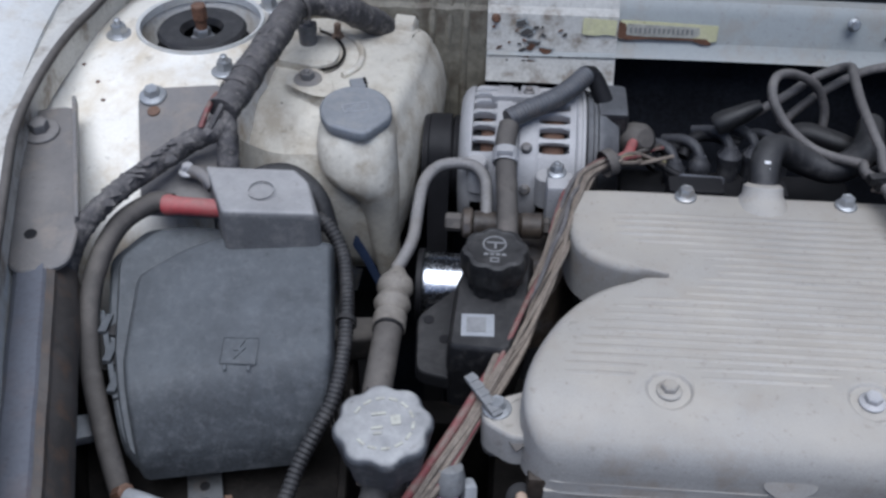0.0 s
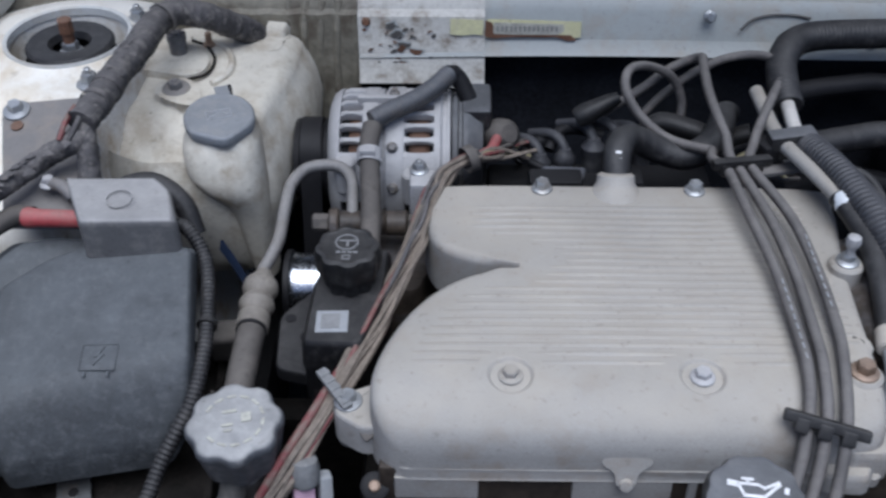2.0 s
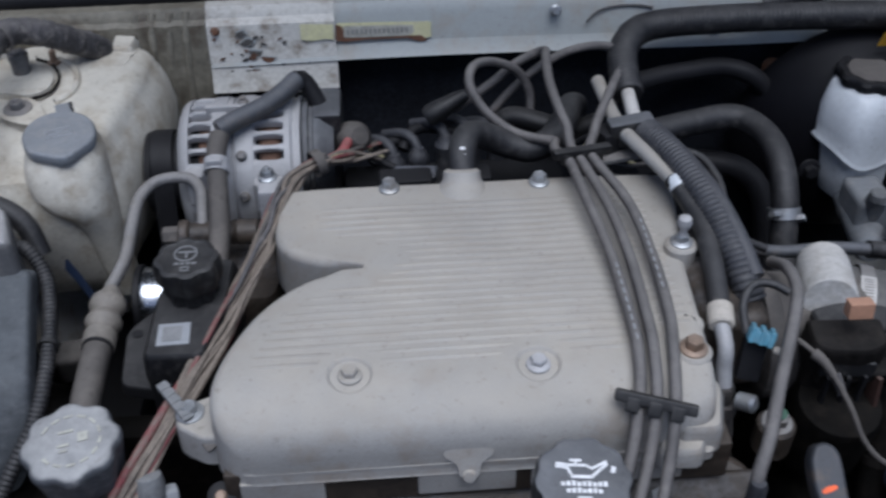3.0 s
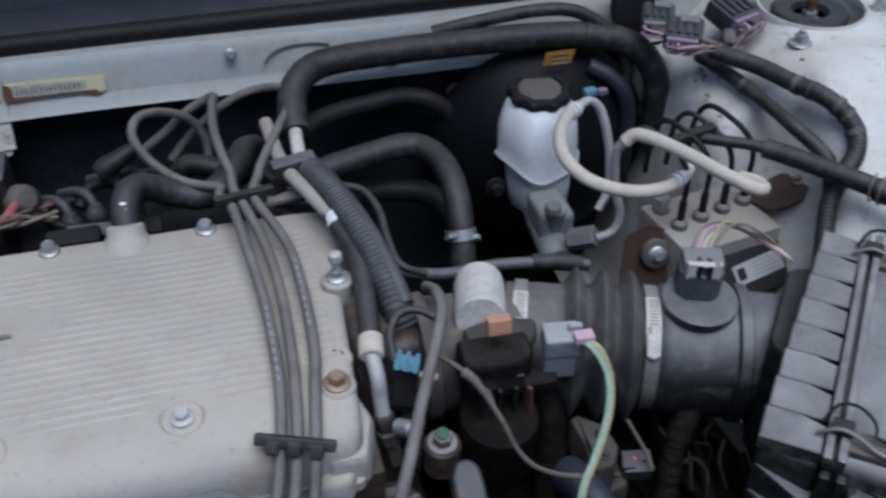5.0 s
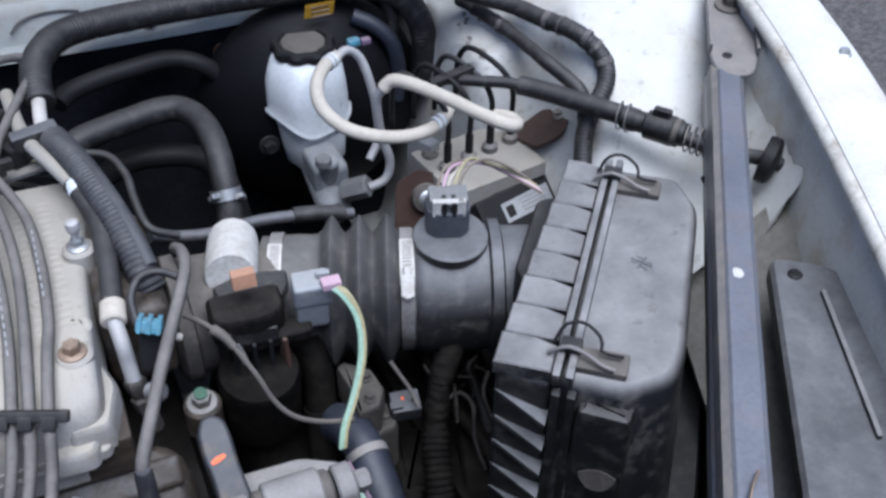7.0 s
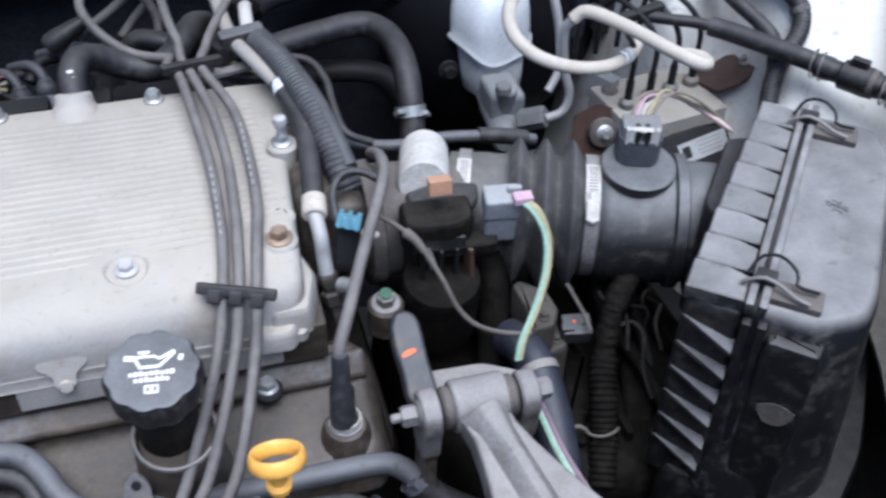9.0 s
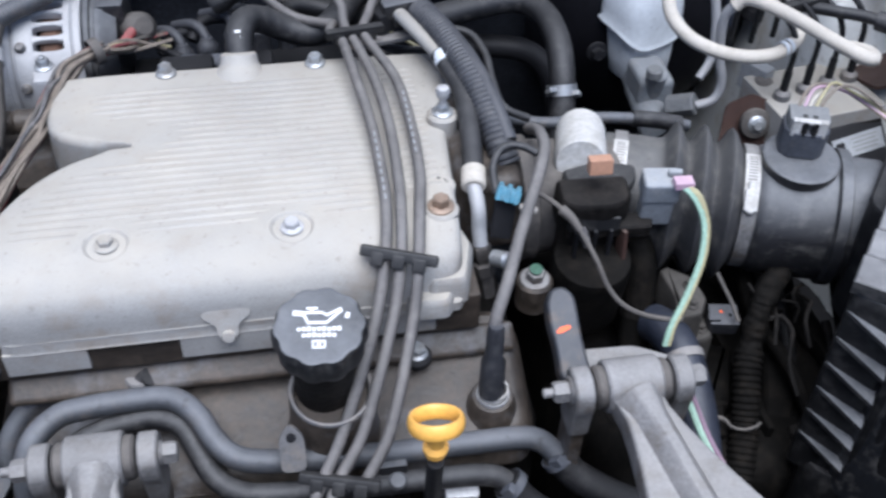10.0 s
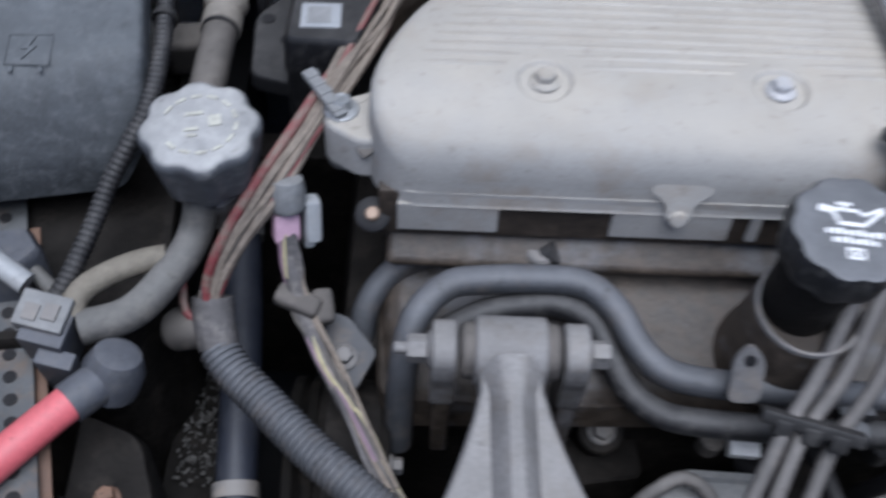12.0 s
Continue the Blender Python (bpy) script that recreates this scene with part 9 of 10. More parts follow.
for k in range(5):
    e = Vector((0.70 + 0.012 * k, 0.545 + 0.012 * k, 0.84))
    hose("wire", [(0.605 + 0.004 * k, 0.497, 0.892), (0.609 + 0.005 * k, 0.504, 0.903 + 0.001 * (k % 3)), (0.622 + 0.006 * k, 0.516 + 0.002 * (k % 2), 0.908 - 0.003 * (k % 3)), (0.648 + 0.004 * k, 0.529 - 0.002 * k, 0.898 - 0.003 * (k % 2)), (0.672 + 0.003 * k, 0.524 - 0.002 * k, 0.884), (0.70, 0.503 + 0.003 * k, 0.868)], 0.0012, (M_WIRE_BROWN, M_PINK_CONN, M_BEIGE_HOSE, M_WIRE_YELLOW, M_WIRE_BROWN)[k], maf, segments=6)

# ---- air filter box ----
air = thing("air_filter_box", (0.70, 0.38, 0.66), "black plastic air filter box with wire clips, dusty on top", "air filter box")
U = Vector((0.617, 0.787, 0)).normalized()
V = Vector((U.y, -U.x, 0))
ORG = Vector((0.615, 0.318, 0))
AM = Matrix((V, U, Vector((0, 0, 1)))).transposed().to_4x4()
AM.translation = ORG
# local x runs across the seam, local y along it
bm = bmesh.new()
prism(bm, rounded([(0.0, -0.016), (0.045, -0.018), (0.075, 0.004), (0.080, 0.03), (0.076, 0.19), (0.058, 0.224), (0.0, 0.224)], 0.010, 5), [(-0.012, 0.70), (-0.005, 0.80), (0.0, 0.86), (0.0005, 0.874), (0.002, 0.882), (0.006, 0.887), (0.010, 0.888)], AM)
part("lid", bm, M_AIRBOX, air)
bm = bmesh.new()
prism(bm, rounded([(-0.040, -0.014), (-0.001, -0.018), (-0.001, 0.224), (-0.029, 0.218)], 0.006, 3), [(0.0, 0.70), (0.0, 0.870), (0.001, 0.878), (0.003, 0.880)], AM)
low = part("filter_housing", bm, M_PLASTIC, air)
for k in range(8):
    y = -0.014 + 0.0292 * k
    xl = -0.041 + 0.0013 * k
    bm = bmesh.new()
    prism(bm, [(xl, y), (-0.003, y), (-0.003, y + 0.0240), (-0.018, y + 0.0285), (xl, y + 0.0285)], [(0, 0.8795), (0, 0.8895), (0.0010, 0.8905)], AM)
    part("rib", bm, M_AIRBOX, low)
for k in range(6):
    bm = bmesh.new()
    z = 0.862 - 0.0255 * k
    prism(bm, [(-0.039, -0.014), (-0.002, -0.030), (-0.002, -0.014)], [(0, lambda x, y, z=z: z - 0.0035 - 0.22 * x - 0.006), (0, lambda x, y, z=z: z - 0.22 * x - 0.006)], AM)
    part("front_rib", bm, M_PLASTIC_DUSTY, low)
bm = bmesh.new()
prism(bm, rounded([(0.016, -0.026), (0.052, -0.028), (0.054, -0.010), (0.016, -0.010)], 0.004, 3), [(0.0, 0.66), (0.0, 0.864), (0.002, 0.870), (0.006, 0.872)], AM)
part("front_panel", bm, M_PLASTIC, air)
for x, h in ((0.0005, 0.0), (0.009, 0.0)):
    bm = bmesh.new()
    box(bm, (0.0055, 0.245, 0.010), AM @ Matrix.Translation((x, 0.102, 0.8895)), 0.0018)
    part("seam_rail", bm, M_AIRBOX, air)
for x in (0.002, 0.012):
    bm = bmesh.new()
    box(bm, (0.006, 0.008, 0.16), AM @ Matrix.Translation((x, -0.020, 0.80)), 0.0018)
    part("seam_rail", bm, M_PLASTIC, air)
for y in (0.006, 0.200):
    bm = bmesh.new()
    box(bm, (0.036, 0.020, 0.006), AM @ Matrix.Translation((0.026, y - 0.004, 0.890)), 0.002)
    lug = part("clip_pad", bm, M_RUBBER_DUSTY, air)
    base = lambda x, yy, z: AM @ Vector((x, y + yy, z))
    hose("wire_clip", [base(-0.006, 0.004, 0.893), base(0.0, 0.012, 0.903), base(0.012, 0.013, 0.906), base(0.024, 0.006, 0.902), base(0.026, -0.002, 0.898), base(0.040, -0.002, 0.897)], 0.0013, M_BLACK, lug, segments=6)
    hose("wire_clip", [base(-0.008, -0.006, 0.893), base(0.004, -0.006, 0.901), base(0.016, -0.007, 0.899), base(0.026, -0.012, 0.897), base(0.036, -0.014, 0.896)], 0.0015, M_GREY_STEEL, lug, segments=6)
    bm = bmesh.new()
    box(bm, (0.014, 0.010, 0.008), AM @ Matrix.Translation((0.006, y, 0.897)), 0.002)
    part("clip_block", bm, M_PLASTIC, lug)
mkm = AM @ Matrix.Translation((0.040, 0.110, 0.8880)) @ Matrix.Rotation(radians(-20), 4, "Z") @ Matrix.Scale(0.72, 4)
for dx, dy, sx, sy in ((0, 0, 0.024, 0.0022), (0, 0, 0.0022, 0.020), (-0.004, 0.006, 0.010, 0.0016), (0.004, -0.006, 0.010, 0.0016), (-0.007, -0.004, 0.006, 0.0016), (0.007, 0.004, 0.006, 0.0016)):
    bm = bmesh.new()
    box(bm, (sx, sy, 0.0010), mkm @ Matrix.Translation((dx, dy, 0.0003)), 0.0003, 1)
    part("embossed_bar", bm, M_PLASTIC_DUSTY, air)
bm = bmesh.new()
mm = AM @ Matrix.Translation((0.036, -0.0290, 0.812)) @ Matrix.Rotation(radians(80), 4, "X")
prism(bm, [(0.012 * math.cos(a) * (1 + 0.2 * math.sin(3 * a)), 0.009 * math.sin(a)) for a in [k * 0.5236 for k in range(12)]], [(0, 0), (0, 0.0006)], mm)
part("dust_mark", bm, M_RUBBER_DUSTY, air)
bm = bmesh.new()
prism(bm, rounded([(-0.05, 0.10), (-0.03, 0.08), (-0.03, 0.20), (-0.05, 0.19)], 0.006, 3), [(0, 0.76), (0, 0.865), (0.002, 0.868)], AM)
part("inlet_collar", bm, M_PLASTIC, air)
snork = thing("air_box_base", (0.78, 0.30, 0.55), "black plastic lower air box and splash shield", "air box")
bm = bmesh.new()
prism(bm, rounded([(-0.03, -0.025), (0.10, -0.03), (0.115, 0.05), (0.11, 0.20), (-0.03, 0.215)], 0.02, 4), [(0.0, 0.50), (0.0, 0.70), (0.004, 0.71)], AM)
part("base", bm, M_PLASTIC, snork)
for k in range(5):
    bm = bmesh.new()
    box(bm, (0.004, 0.006, 0.16), AM @ Matrix.Translation((-0.031, 0.0 + 0.042 * k, 0.62)), 0.001)
    part("rib", bm, M_PLASTIC, snork)
splash = thing("splash_shield", (0.80, 0.27, 0.80), "dusty dark plastic splash shield by the wing", "shield")
bm = bmesh.new()
prism(bm, rounded([(0.665, 0.10), (0.80, 0.09), (0.885, 0.33), (0.872, 0.36), (0.838, 0.385)], 0.012, 4), [(0, 0.835), (0, 0.848), (0.003, 0.851)])
part("shield", bm, M_PLASTIC_DUSTY, splash)
bolt(splash, (0.842, 0.358, 0.851), (0, 0, 1), size=0.006, material=M_BLACK, washer=1.9, height=0.3, name="push_pin")
bm = bmesh.new()
box(bm, (0.004, 0.14, 0.006), pose(0.82, 0.27, 0.852, 0, 0, -24), 0.0015)
part("ridge", bm, M_AIRBOX, splash)

# ---- brake booster, master cylinder, reservoir ----
boost = thing("brake_booster", (0.61, 0.87, 0.70), "large black round brake booster on the bulkhead", "brake booster")
bm = bmesh.new()
lathe(bm, [(0.03, -0.07), (0.06, -0.06), (0.09, -0.045), (0.112, -0.02), (0.12, 0.0), (0.123, 0.004), (0.123, 0.012), (0.115, 0.02)], axis((0.615, 0.862, 0.765), (0, 1, 0.06)), 64)
part("shell", bm, M_BOOSTER, boost)
bm = bmesh.new()
sheet(bm, [0.0, 0.5, 1.0], [0.0, 0.5, 1.0], lambda u, v: (0.604 + 0.030 * u, 0.823 + 0.008 * (1 - v), 0.8815 + 0.018 * v), 0.0008)
part("label", bm, M_LABEL_YELLOW, boost, "bright yellow warning label")
for k in range(3):
    bm = bmesh.new()
    box(bm, (0.018, 0.001, 0.0018), pose(0.619, 0.8245 - 0.0018 * k + 0.0, 0.8945 - 0.004 * k, 20, 0, 0), 0)
    part("print_bar", bm, M_COPPER, boost)
bolt(boost, (0.545, 0.785, 0.775), (0, -1, 0.1), size=0.012, material=M_BLACK, washer=1.8)

mcyl = thing("brake_reservoir", (0.59, 0.76, 0.72), "translucent white brake fluid reservoir on its grey master cylinder", "brake reservoir")
RX, RY = 0.593, 0.802


def tank_loft(rings, turn, dip):
    """Soft-cornered rings from below; dip lets the corner towards the front hang lower."""
    bm = bmesh.new()
    rows = []
    for z, ax, ay, d, ox, oy in rings:
        ring = []
        for i in range(48):
            a = 2 * math.pi * i / 48
            c, s_ = math.cos(a), math.sin(a)
            v = Vector((ax * math.copysign(abs(c) ** 0.62, c), ay * math.copysign(abs(s_) ** 0.62, s_), 0))
            v.rotate(Euler((0, 0, radians(turn))))
            ring.append(bm.verts.new((RX + ox + v.x, RY + oy + v.y, z - dip * d * max(0.0, math.cos(a + radians(turn) - radians(285))) ** 1.5)))
        rows.append(ring)
    for p, q in zip(rows, rows[1:]):
        for i in range(48):
            j = (i + 1) % 48
            bm.faces.new((p[i], p[j], q[j], q[i]))
    bm.faces.new(rows[0][::-1])
    bm.faces.new(rows[-1])
    return bm


part("upper_tank", tank_loft([(0.796, 0.030, 0.028, 1, 0, 0), (0.798, 0.0370, 0.034, 1, 0, 0), (0.8005, 0.0400, 0.0365, 1, 0, 0), (0.8035, 0.0400, 0.0365, 1, 0, 0), (0.806, 0.0372, 0.034, 1, 0, 0), (0.817, 0.0372, 0.034, 0.6, 0, 0), (0.832, 0.0365, 0.033, 0.3, 0, 0.002), (0.844, 0.0340, 0.0310, 0.1, 0.001, 0.004), (0.852, 0.0305, 0.0285, 0, 0.002, 0.008), (0.857, 0.0270, 0.0260, 0, 0.003, 0.011)], 24, 0.016), M_BRAKE_TANK, mcyl, angle=70)
part("lower_tank", tank_loft([(0.738, 0.020, 0.017, 0, 0.004, -0.006), (0.744, 0.0285, 0.024, 0, 0.003, -0.006), (0.766, 0.0310, 0.027, 0, 0.002, -0.004), (0.800, 0.0335, 0.029, 0, 0, 0)], 24, 0.0), M_BRAKE_TANK, mcyl, "shaded lower reservoir body", angle=70)
rm = axis((RX + 0.003, RY + 0.012, 0.854), (0.0, -0.05, 1))
bm = bmesh.new()
lathe(bm, [(0.027, 0), (0.030, 0.002), (0.0325, 0.006), (0.0325, 0.011), (0.030, 0.014), (0.0245, 0.0145), (0.023, 0.012), (0.004, 0.012)], rm, 72, 9, 0.08)
part("cap", bm, M_BLACK, mcyl, "black lobed screw cap")
bm = bmesh.new()
lathe(bm, [(0.022, 0.0122), (0.021, 0.0132), (0.004, 0.0135)], rm, 32)
part("cap_disc", bm, M_RUBBER_DUSTY, mcyl)
bm = bmesh.new()
rod(bm, (0.592, 0.82, 0.752), (0.585, 0.70, 0.738), 0.0165, 28, 0.003)
rod(bm, (0.588, 0.735, 0.745), (0.586, 0.718, 0.79), 0.010, 20)
box(bm, (0.035, 0.05, 0.045), Matrix.Translation((0.590, 0.745, 0.755)), 0.008, 3)
part("cylinder", bm, M_CAP_GREY, mcyl, "grey cast master cylinder")
bm = bmesh.new()
rod(bm, (0.594, 0.70, 0.762), (0.615, 0.685, 0.774), 0.011, 6)
rod(bm, (0.578, 0.708, 0.792), (0.578, 0.708, 0.802), 0.008, 16)
part("union", bm, M_GREY_CONN, mcyl)
bm = bmesh.new()
box(bm, (0.013, 0.010, 0.008), pose(0.642, 0.795, 0.866, 0, 0, 5), 0.003)
part("level_plug", bm, M_BLUE, mcyl, "small blue plug")
bm = bmesh.new()
box(bm, (0.010, 0.008, 0.006), pose(0.654, 0.793, 0.866, 0, 0, 5), 0.002)
part("level_lock", bm, M_PURPLE, mcyl)

# ---- brake lines and hydraulic unit ----
line1 = thing("brake_hose", (0.62, 0.68, 0.85), "beige braided brake hose looping from reservoir to hydraulic unit", "brake hose", "brake hoses")
hose("hose", [(0.605, 0.735, 0.889), (0.590, 0.722, 0.890), (0.575, 0.700, 0.886), (0.572, 0.678, 0.876), (0.585, 0.660, 0.864), (0.608, 0.650, 0.855), (0.635, 0.645, 0.850), (0.660, 0.646, 0.850), (0.678, 0.652, 0.855), (0.688, 0.664, 0.860), (0.686, 0.672, 0.862)], 0.0062, M_BEIGE_HOSE, line1, segments=14)
hose("steel_line", [(0.605, 0.735, 0.889), (0.618, 0.742, 0.890), (0.630, 0.742, 0.880), (0.636, 0.735, 0.86), (0.640, 0.728, 0.83), (0.638, 0.72, 0.80), (0.625, 0.71, 0.785)], 0.0042, M_ALU_CLEAN, line1, segments=10)
for at, w in (((0.598, 0.729, 0.8895), (0.8, 0.6, 0)), ((0.672, 0.650, 0.8535), (0.9, 0.4, 0.1))):
    for d in (-0.004, 0.002):
        bm = bmesh.new()
        ring_band(bm, Vector(at) + Vector(w) * d, w, 0.0065, 0.0035, 0.0008, 18)
        part("crimp", bm, M_BRAKE_TANK, line1)
line2 = thing("brake_hose", (0.68, 0.63, 0.87), "beige braided brake hose hooked over the hydraulic unit", "brake hose", "brake hoses")
hose("hose", [(0.632, 0.685, 0.878), (0.640, 0.682, 0.886), (0.652, 0.668, 0.888), (0.672, 0.640, 0.886), (0.695, 0.610, 0.880), (0.712, 0.592, 0.876), (0.722, 0.594, 0.873), (0.721, 0.606, 0.872), (0.712, 0.618, 0.870)], 0.0062, M_BEIGE_HOSE, line2, segments=14)
hose("steel_line", [(0.633, 0.686, 0.877), (0.628, 0.690, 0.868), (0.628, 0.692, 0.85), (0.632, 0.692, 0.82), (0.638, 0.688, 0.795), (0.632, 0.684, 0.778), (0.615, 0.684, 0.772)], 0.0045, M_ALU_CLEAN, line2, segments=10)
abs_u = thing("hydraulic_unit", (0.71, 0.65, 0.72), "grey aluminium brake hydraulic unit with steel pipes on a rusty bracket", "hydraulic unit")
HM = pose(0.716, 0.667, 0.772, 0, 0, 9)
bm = bmesh.new()
box(bm, (0.104, 0.080, 0.05), HM @ Matrix.Translation((0.0, -0.008, 0.0)), 0.002)
blk = part("valve_block", bm, M_ALU, abs_u, "dusty aluminium valve block")
bm = bmesh.new()
CB = HM @ pose(0.010, -0.052, -0.016, 48, 0, 7)
box(bm, (0.088, 0.046, 0.034), CB, 0.004)
box(bm, (0.094, 0.050, 0.004), CB @ Matrix.Translation((0, 0, -0.010)), 0.001)
part("control_box", bm, M_BLACK, abs_u)
bolt(abs_u, HM @ Vector((0.056, -0.022, 0.004)), (0.4, -0.8, 0.5), size=0.006, washer=1.5)
for yy in (-0.0305, -0.0315):
    bm = bmesh.new()
    box(bm, (0.060, 0.002, 0.004), HM @ Matrix.Translation((0.020, yy - 0.018, 0.008 if yy > -0.031 else -0.004)), 0.0005)
    part("casting_slot", bm, M_GRIME, abs_u)
bm = bmesh.new()
box(bm, (0.058, 0.019, 0.0008), CB @ Matrix.Translation((0.010, 0.002, 0.0174)), 0)
lab = part("label", bm, M_LABEL_WHITE, abs_u, "pale blue-grey printed label")
for k in range(4):
    bm = bmesh.new()
    box(bm, (0.030 - 0.004 * (k % 2), 0.0016, 0.0006), CB @ Matrix.Translation((0.017, 0.008 - 0.0038 * k, 0.0180)), 0)
    part("print_bar", bm, M_PRINT_GREY, lab)
bm = bmesh.new()
box(bm, (0.009, 0.011, 0.0006), CB @ Matrix.Translation((-0.011, 0.002, 0.0180)), 0)
part("print_block", bm, M_BLACK, lab)
bm = bmesh.new()
box(bm, (0.014, 0.03, 0.03), HM @ Matrix.Translation((-0.036, 0.034, 0.020)) @ Matrix.Rotation(radians(20), 4, "Z"), 0.002)
part("side_label", bm, M_LABEL_WHITE, abs_u)
for k in range(4):
    x, y = -0.036 + 0.026 * k, -0.010 + 0.003 * k
    bm = bmesh.new()
    lathe(bm, [(0.0078, 0), (0.0078, 0.006), (0.0055, 0.008), (0.0040, 0.009)], HM @ Matrix.Translation((x, y, 0.025)), 14)
    nut = part("pipe_nut", bm, M_GREY_STEEL, abs_u)
    bm = bmesh.new()
    lathe(bm, [(0.0038, 0.006), (0.0038, 0.028), (0.003, 0.03)], HM @ Matrix.Translation((x, y, 0.025)), 12)
    part("sleeve", bm, M_BLACK, nut)
    p = HM @ Vector((x, y, 0.05))
    hose("steel_pipe", [p, p + Vector((0, 0, 0.03)), p + Vector((-0.006, 0.006, 0.048)), p + Vector((-0.016, 0.022, 0.058)), p + Vector((-0.026, 0.048, 0.058)), p + Vector((-0.030, 0.062, 0.035)), p + Vector((-0.03, 0.066, -0.01))], 0.0028, M_BLACK if k % 2 else M_RUBBER, abs_u, segments=8)
bm = bmesh.new()
box(bm, (0.045, 0.010, 0.008), pose(0.698, 0.681, 0.878, 0, -4, 10), 0.002)
part("pipe_comb", bm, M_PLASTIC, abs_u)
bm = bmesh.new()
lathe(bm, [(0.007, 0), (0.0085, 0.002), (0.006, 0.004)], HM @ Matrix.Translation((-0.038, 0.018, 0.0245)), 20)
part("port_plug", bm, M_RUBBER_DUSTY, abs_u)
brk = thing("unit_bracket", (0.70, 0.67, 0.72), "rust-brown steel bracket carrying the hydraulic unit", "bracket")
bm = bmesh.new()
prism(bm, rounded([(0.760, 0.686), (0.771, 0.644), (0.785, 0.634), (0.793, 0.632), (0.808, 0.644), (0.812, 0.656), (0.805, 0.668), (0.800, 0.662), (0.792, 0.675), (0.780, 0.678)], 0.004, 3), [(0, lambda x, y: 0.799 + 0.85 * (x - 0.768)), (0, lambda x, y: 0.8025 + 0.85 * (x - 0.768))])
part("tab", bm, M_ABS_RUST, brk)
bolt(brk, (0.799, 0.652, 0.829), (-0.6, 0, 1), size=0.007, material=M_GREY_STEEL, washer=1.9)
bm = bmesh.new()
prism(bm, rounded([(-0.034, -0.05), (0.03, -0.05), (0.028, 0.015), (0.0, 0.028), (-0.024, 0.018)], 0.006, 3), [(0, 0), (0, 0.003)], Matrix.Translation((0.655, 0.648, 0.775)) @ Matrix.Rotation(radians(70), 4, "X") @ Matrix.Rotation(radians(-10), 4, "Y"))
part("cradle", bm, M_ABS_RUST, brk)
bm = bmesh.new()
lathe(bm, [(0.013, 0), (0.0145, 0.002), (0.0135, 0.006), (0.006, 0.008)], axis((0.656, 0.643, 0.778), (-0.1, -0.9, 0.35)), 24)
part("rubber_mount", bm, M_RUBBER_DUSTY, brk)
bolt(brk, (0.656, 0.637, 0.780), (-0.1, -0.9, 0.35), size=0.009, washer=1.9, height=0.4)

# ---- wing harness, right side ----
wing = thing("wing_harness", (0.80, 0.70, 0.88), "dusty corrugated wiring harness over the white inner wing", "wiring harness")
hose("branch", [(0.7500, 0.766, 0.912), (0.7781, 0.735, 0.9100), (0.7885, 0.7144, 0.910), (0.7965, 0.6906, 0.911), (0.8063, 0.6662, 0.913), (0.8141, 0.6485, 0.910), (0.8234, 0.6364, 0.900), (0.8261, 0.6254, 0.8906), (0.8211, 0.6143, 0.879), (0.8110, 0.6075, 0.868), (0.8009, 0.6021, 0.857), (0.7930, 0.5953, 0.845), (0.7877, 0.587, 0.833), (0.7812, 0.5732, 0.816), (0.7700, 0.55, 0.79)], 0.0085, M_RUBBER, wing, segments=18, step=0.0010, pitch=0.0036, depth=0.05)
hose("branch", [(0.7576, 0.80, 0.888), (0.7633, 0.7835, 0.888), (0.7689, 0.7566, 0.888), (0.7766, 0.711, 0.888), (0.7825, 0.6652, 0.887), (0.7954, 0.6329, 0.8773), (0.8007, 0.6198, 0.868), (0.7980, 0.606, 0.853), (0.7920, 0.592, 0.832)], 0.0070, M_RUBBER, wing, segments=14, step=0.0015, wobble=0.06, creases=0.05)
rng = random.Random(52)
for x, y, z, way in ((0.798, 0.6866, 0.9113, (0.4, -1, 0)), (0.804, 0.672, 0.9125, (0.4, -1, 0)), (0.8155, 0.6465, 0.9095, (0.6, -0.9, -0.3)), (0.821, 0.6395, 0.9035, (0.6, -0.7, -0.6)), (0.8255, 0.628, 0.893, (0.1, -0.7, -0.7)), (0.7650, 0.776, 0.888, (0.2, -1, 0)), (0.773, 0.732, 0.888, (0.2, -1, 0))):
    bm = bmesh.new()
    ring_band(bm, (x, y, z), way, 0.0087 if x > 0.79 else 0.0071, rng.uniform(0.002, 0.006), 0.0005)
    part("tape_wrap", bm, M_TAPE, wing)
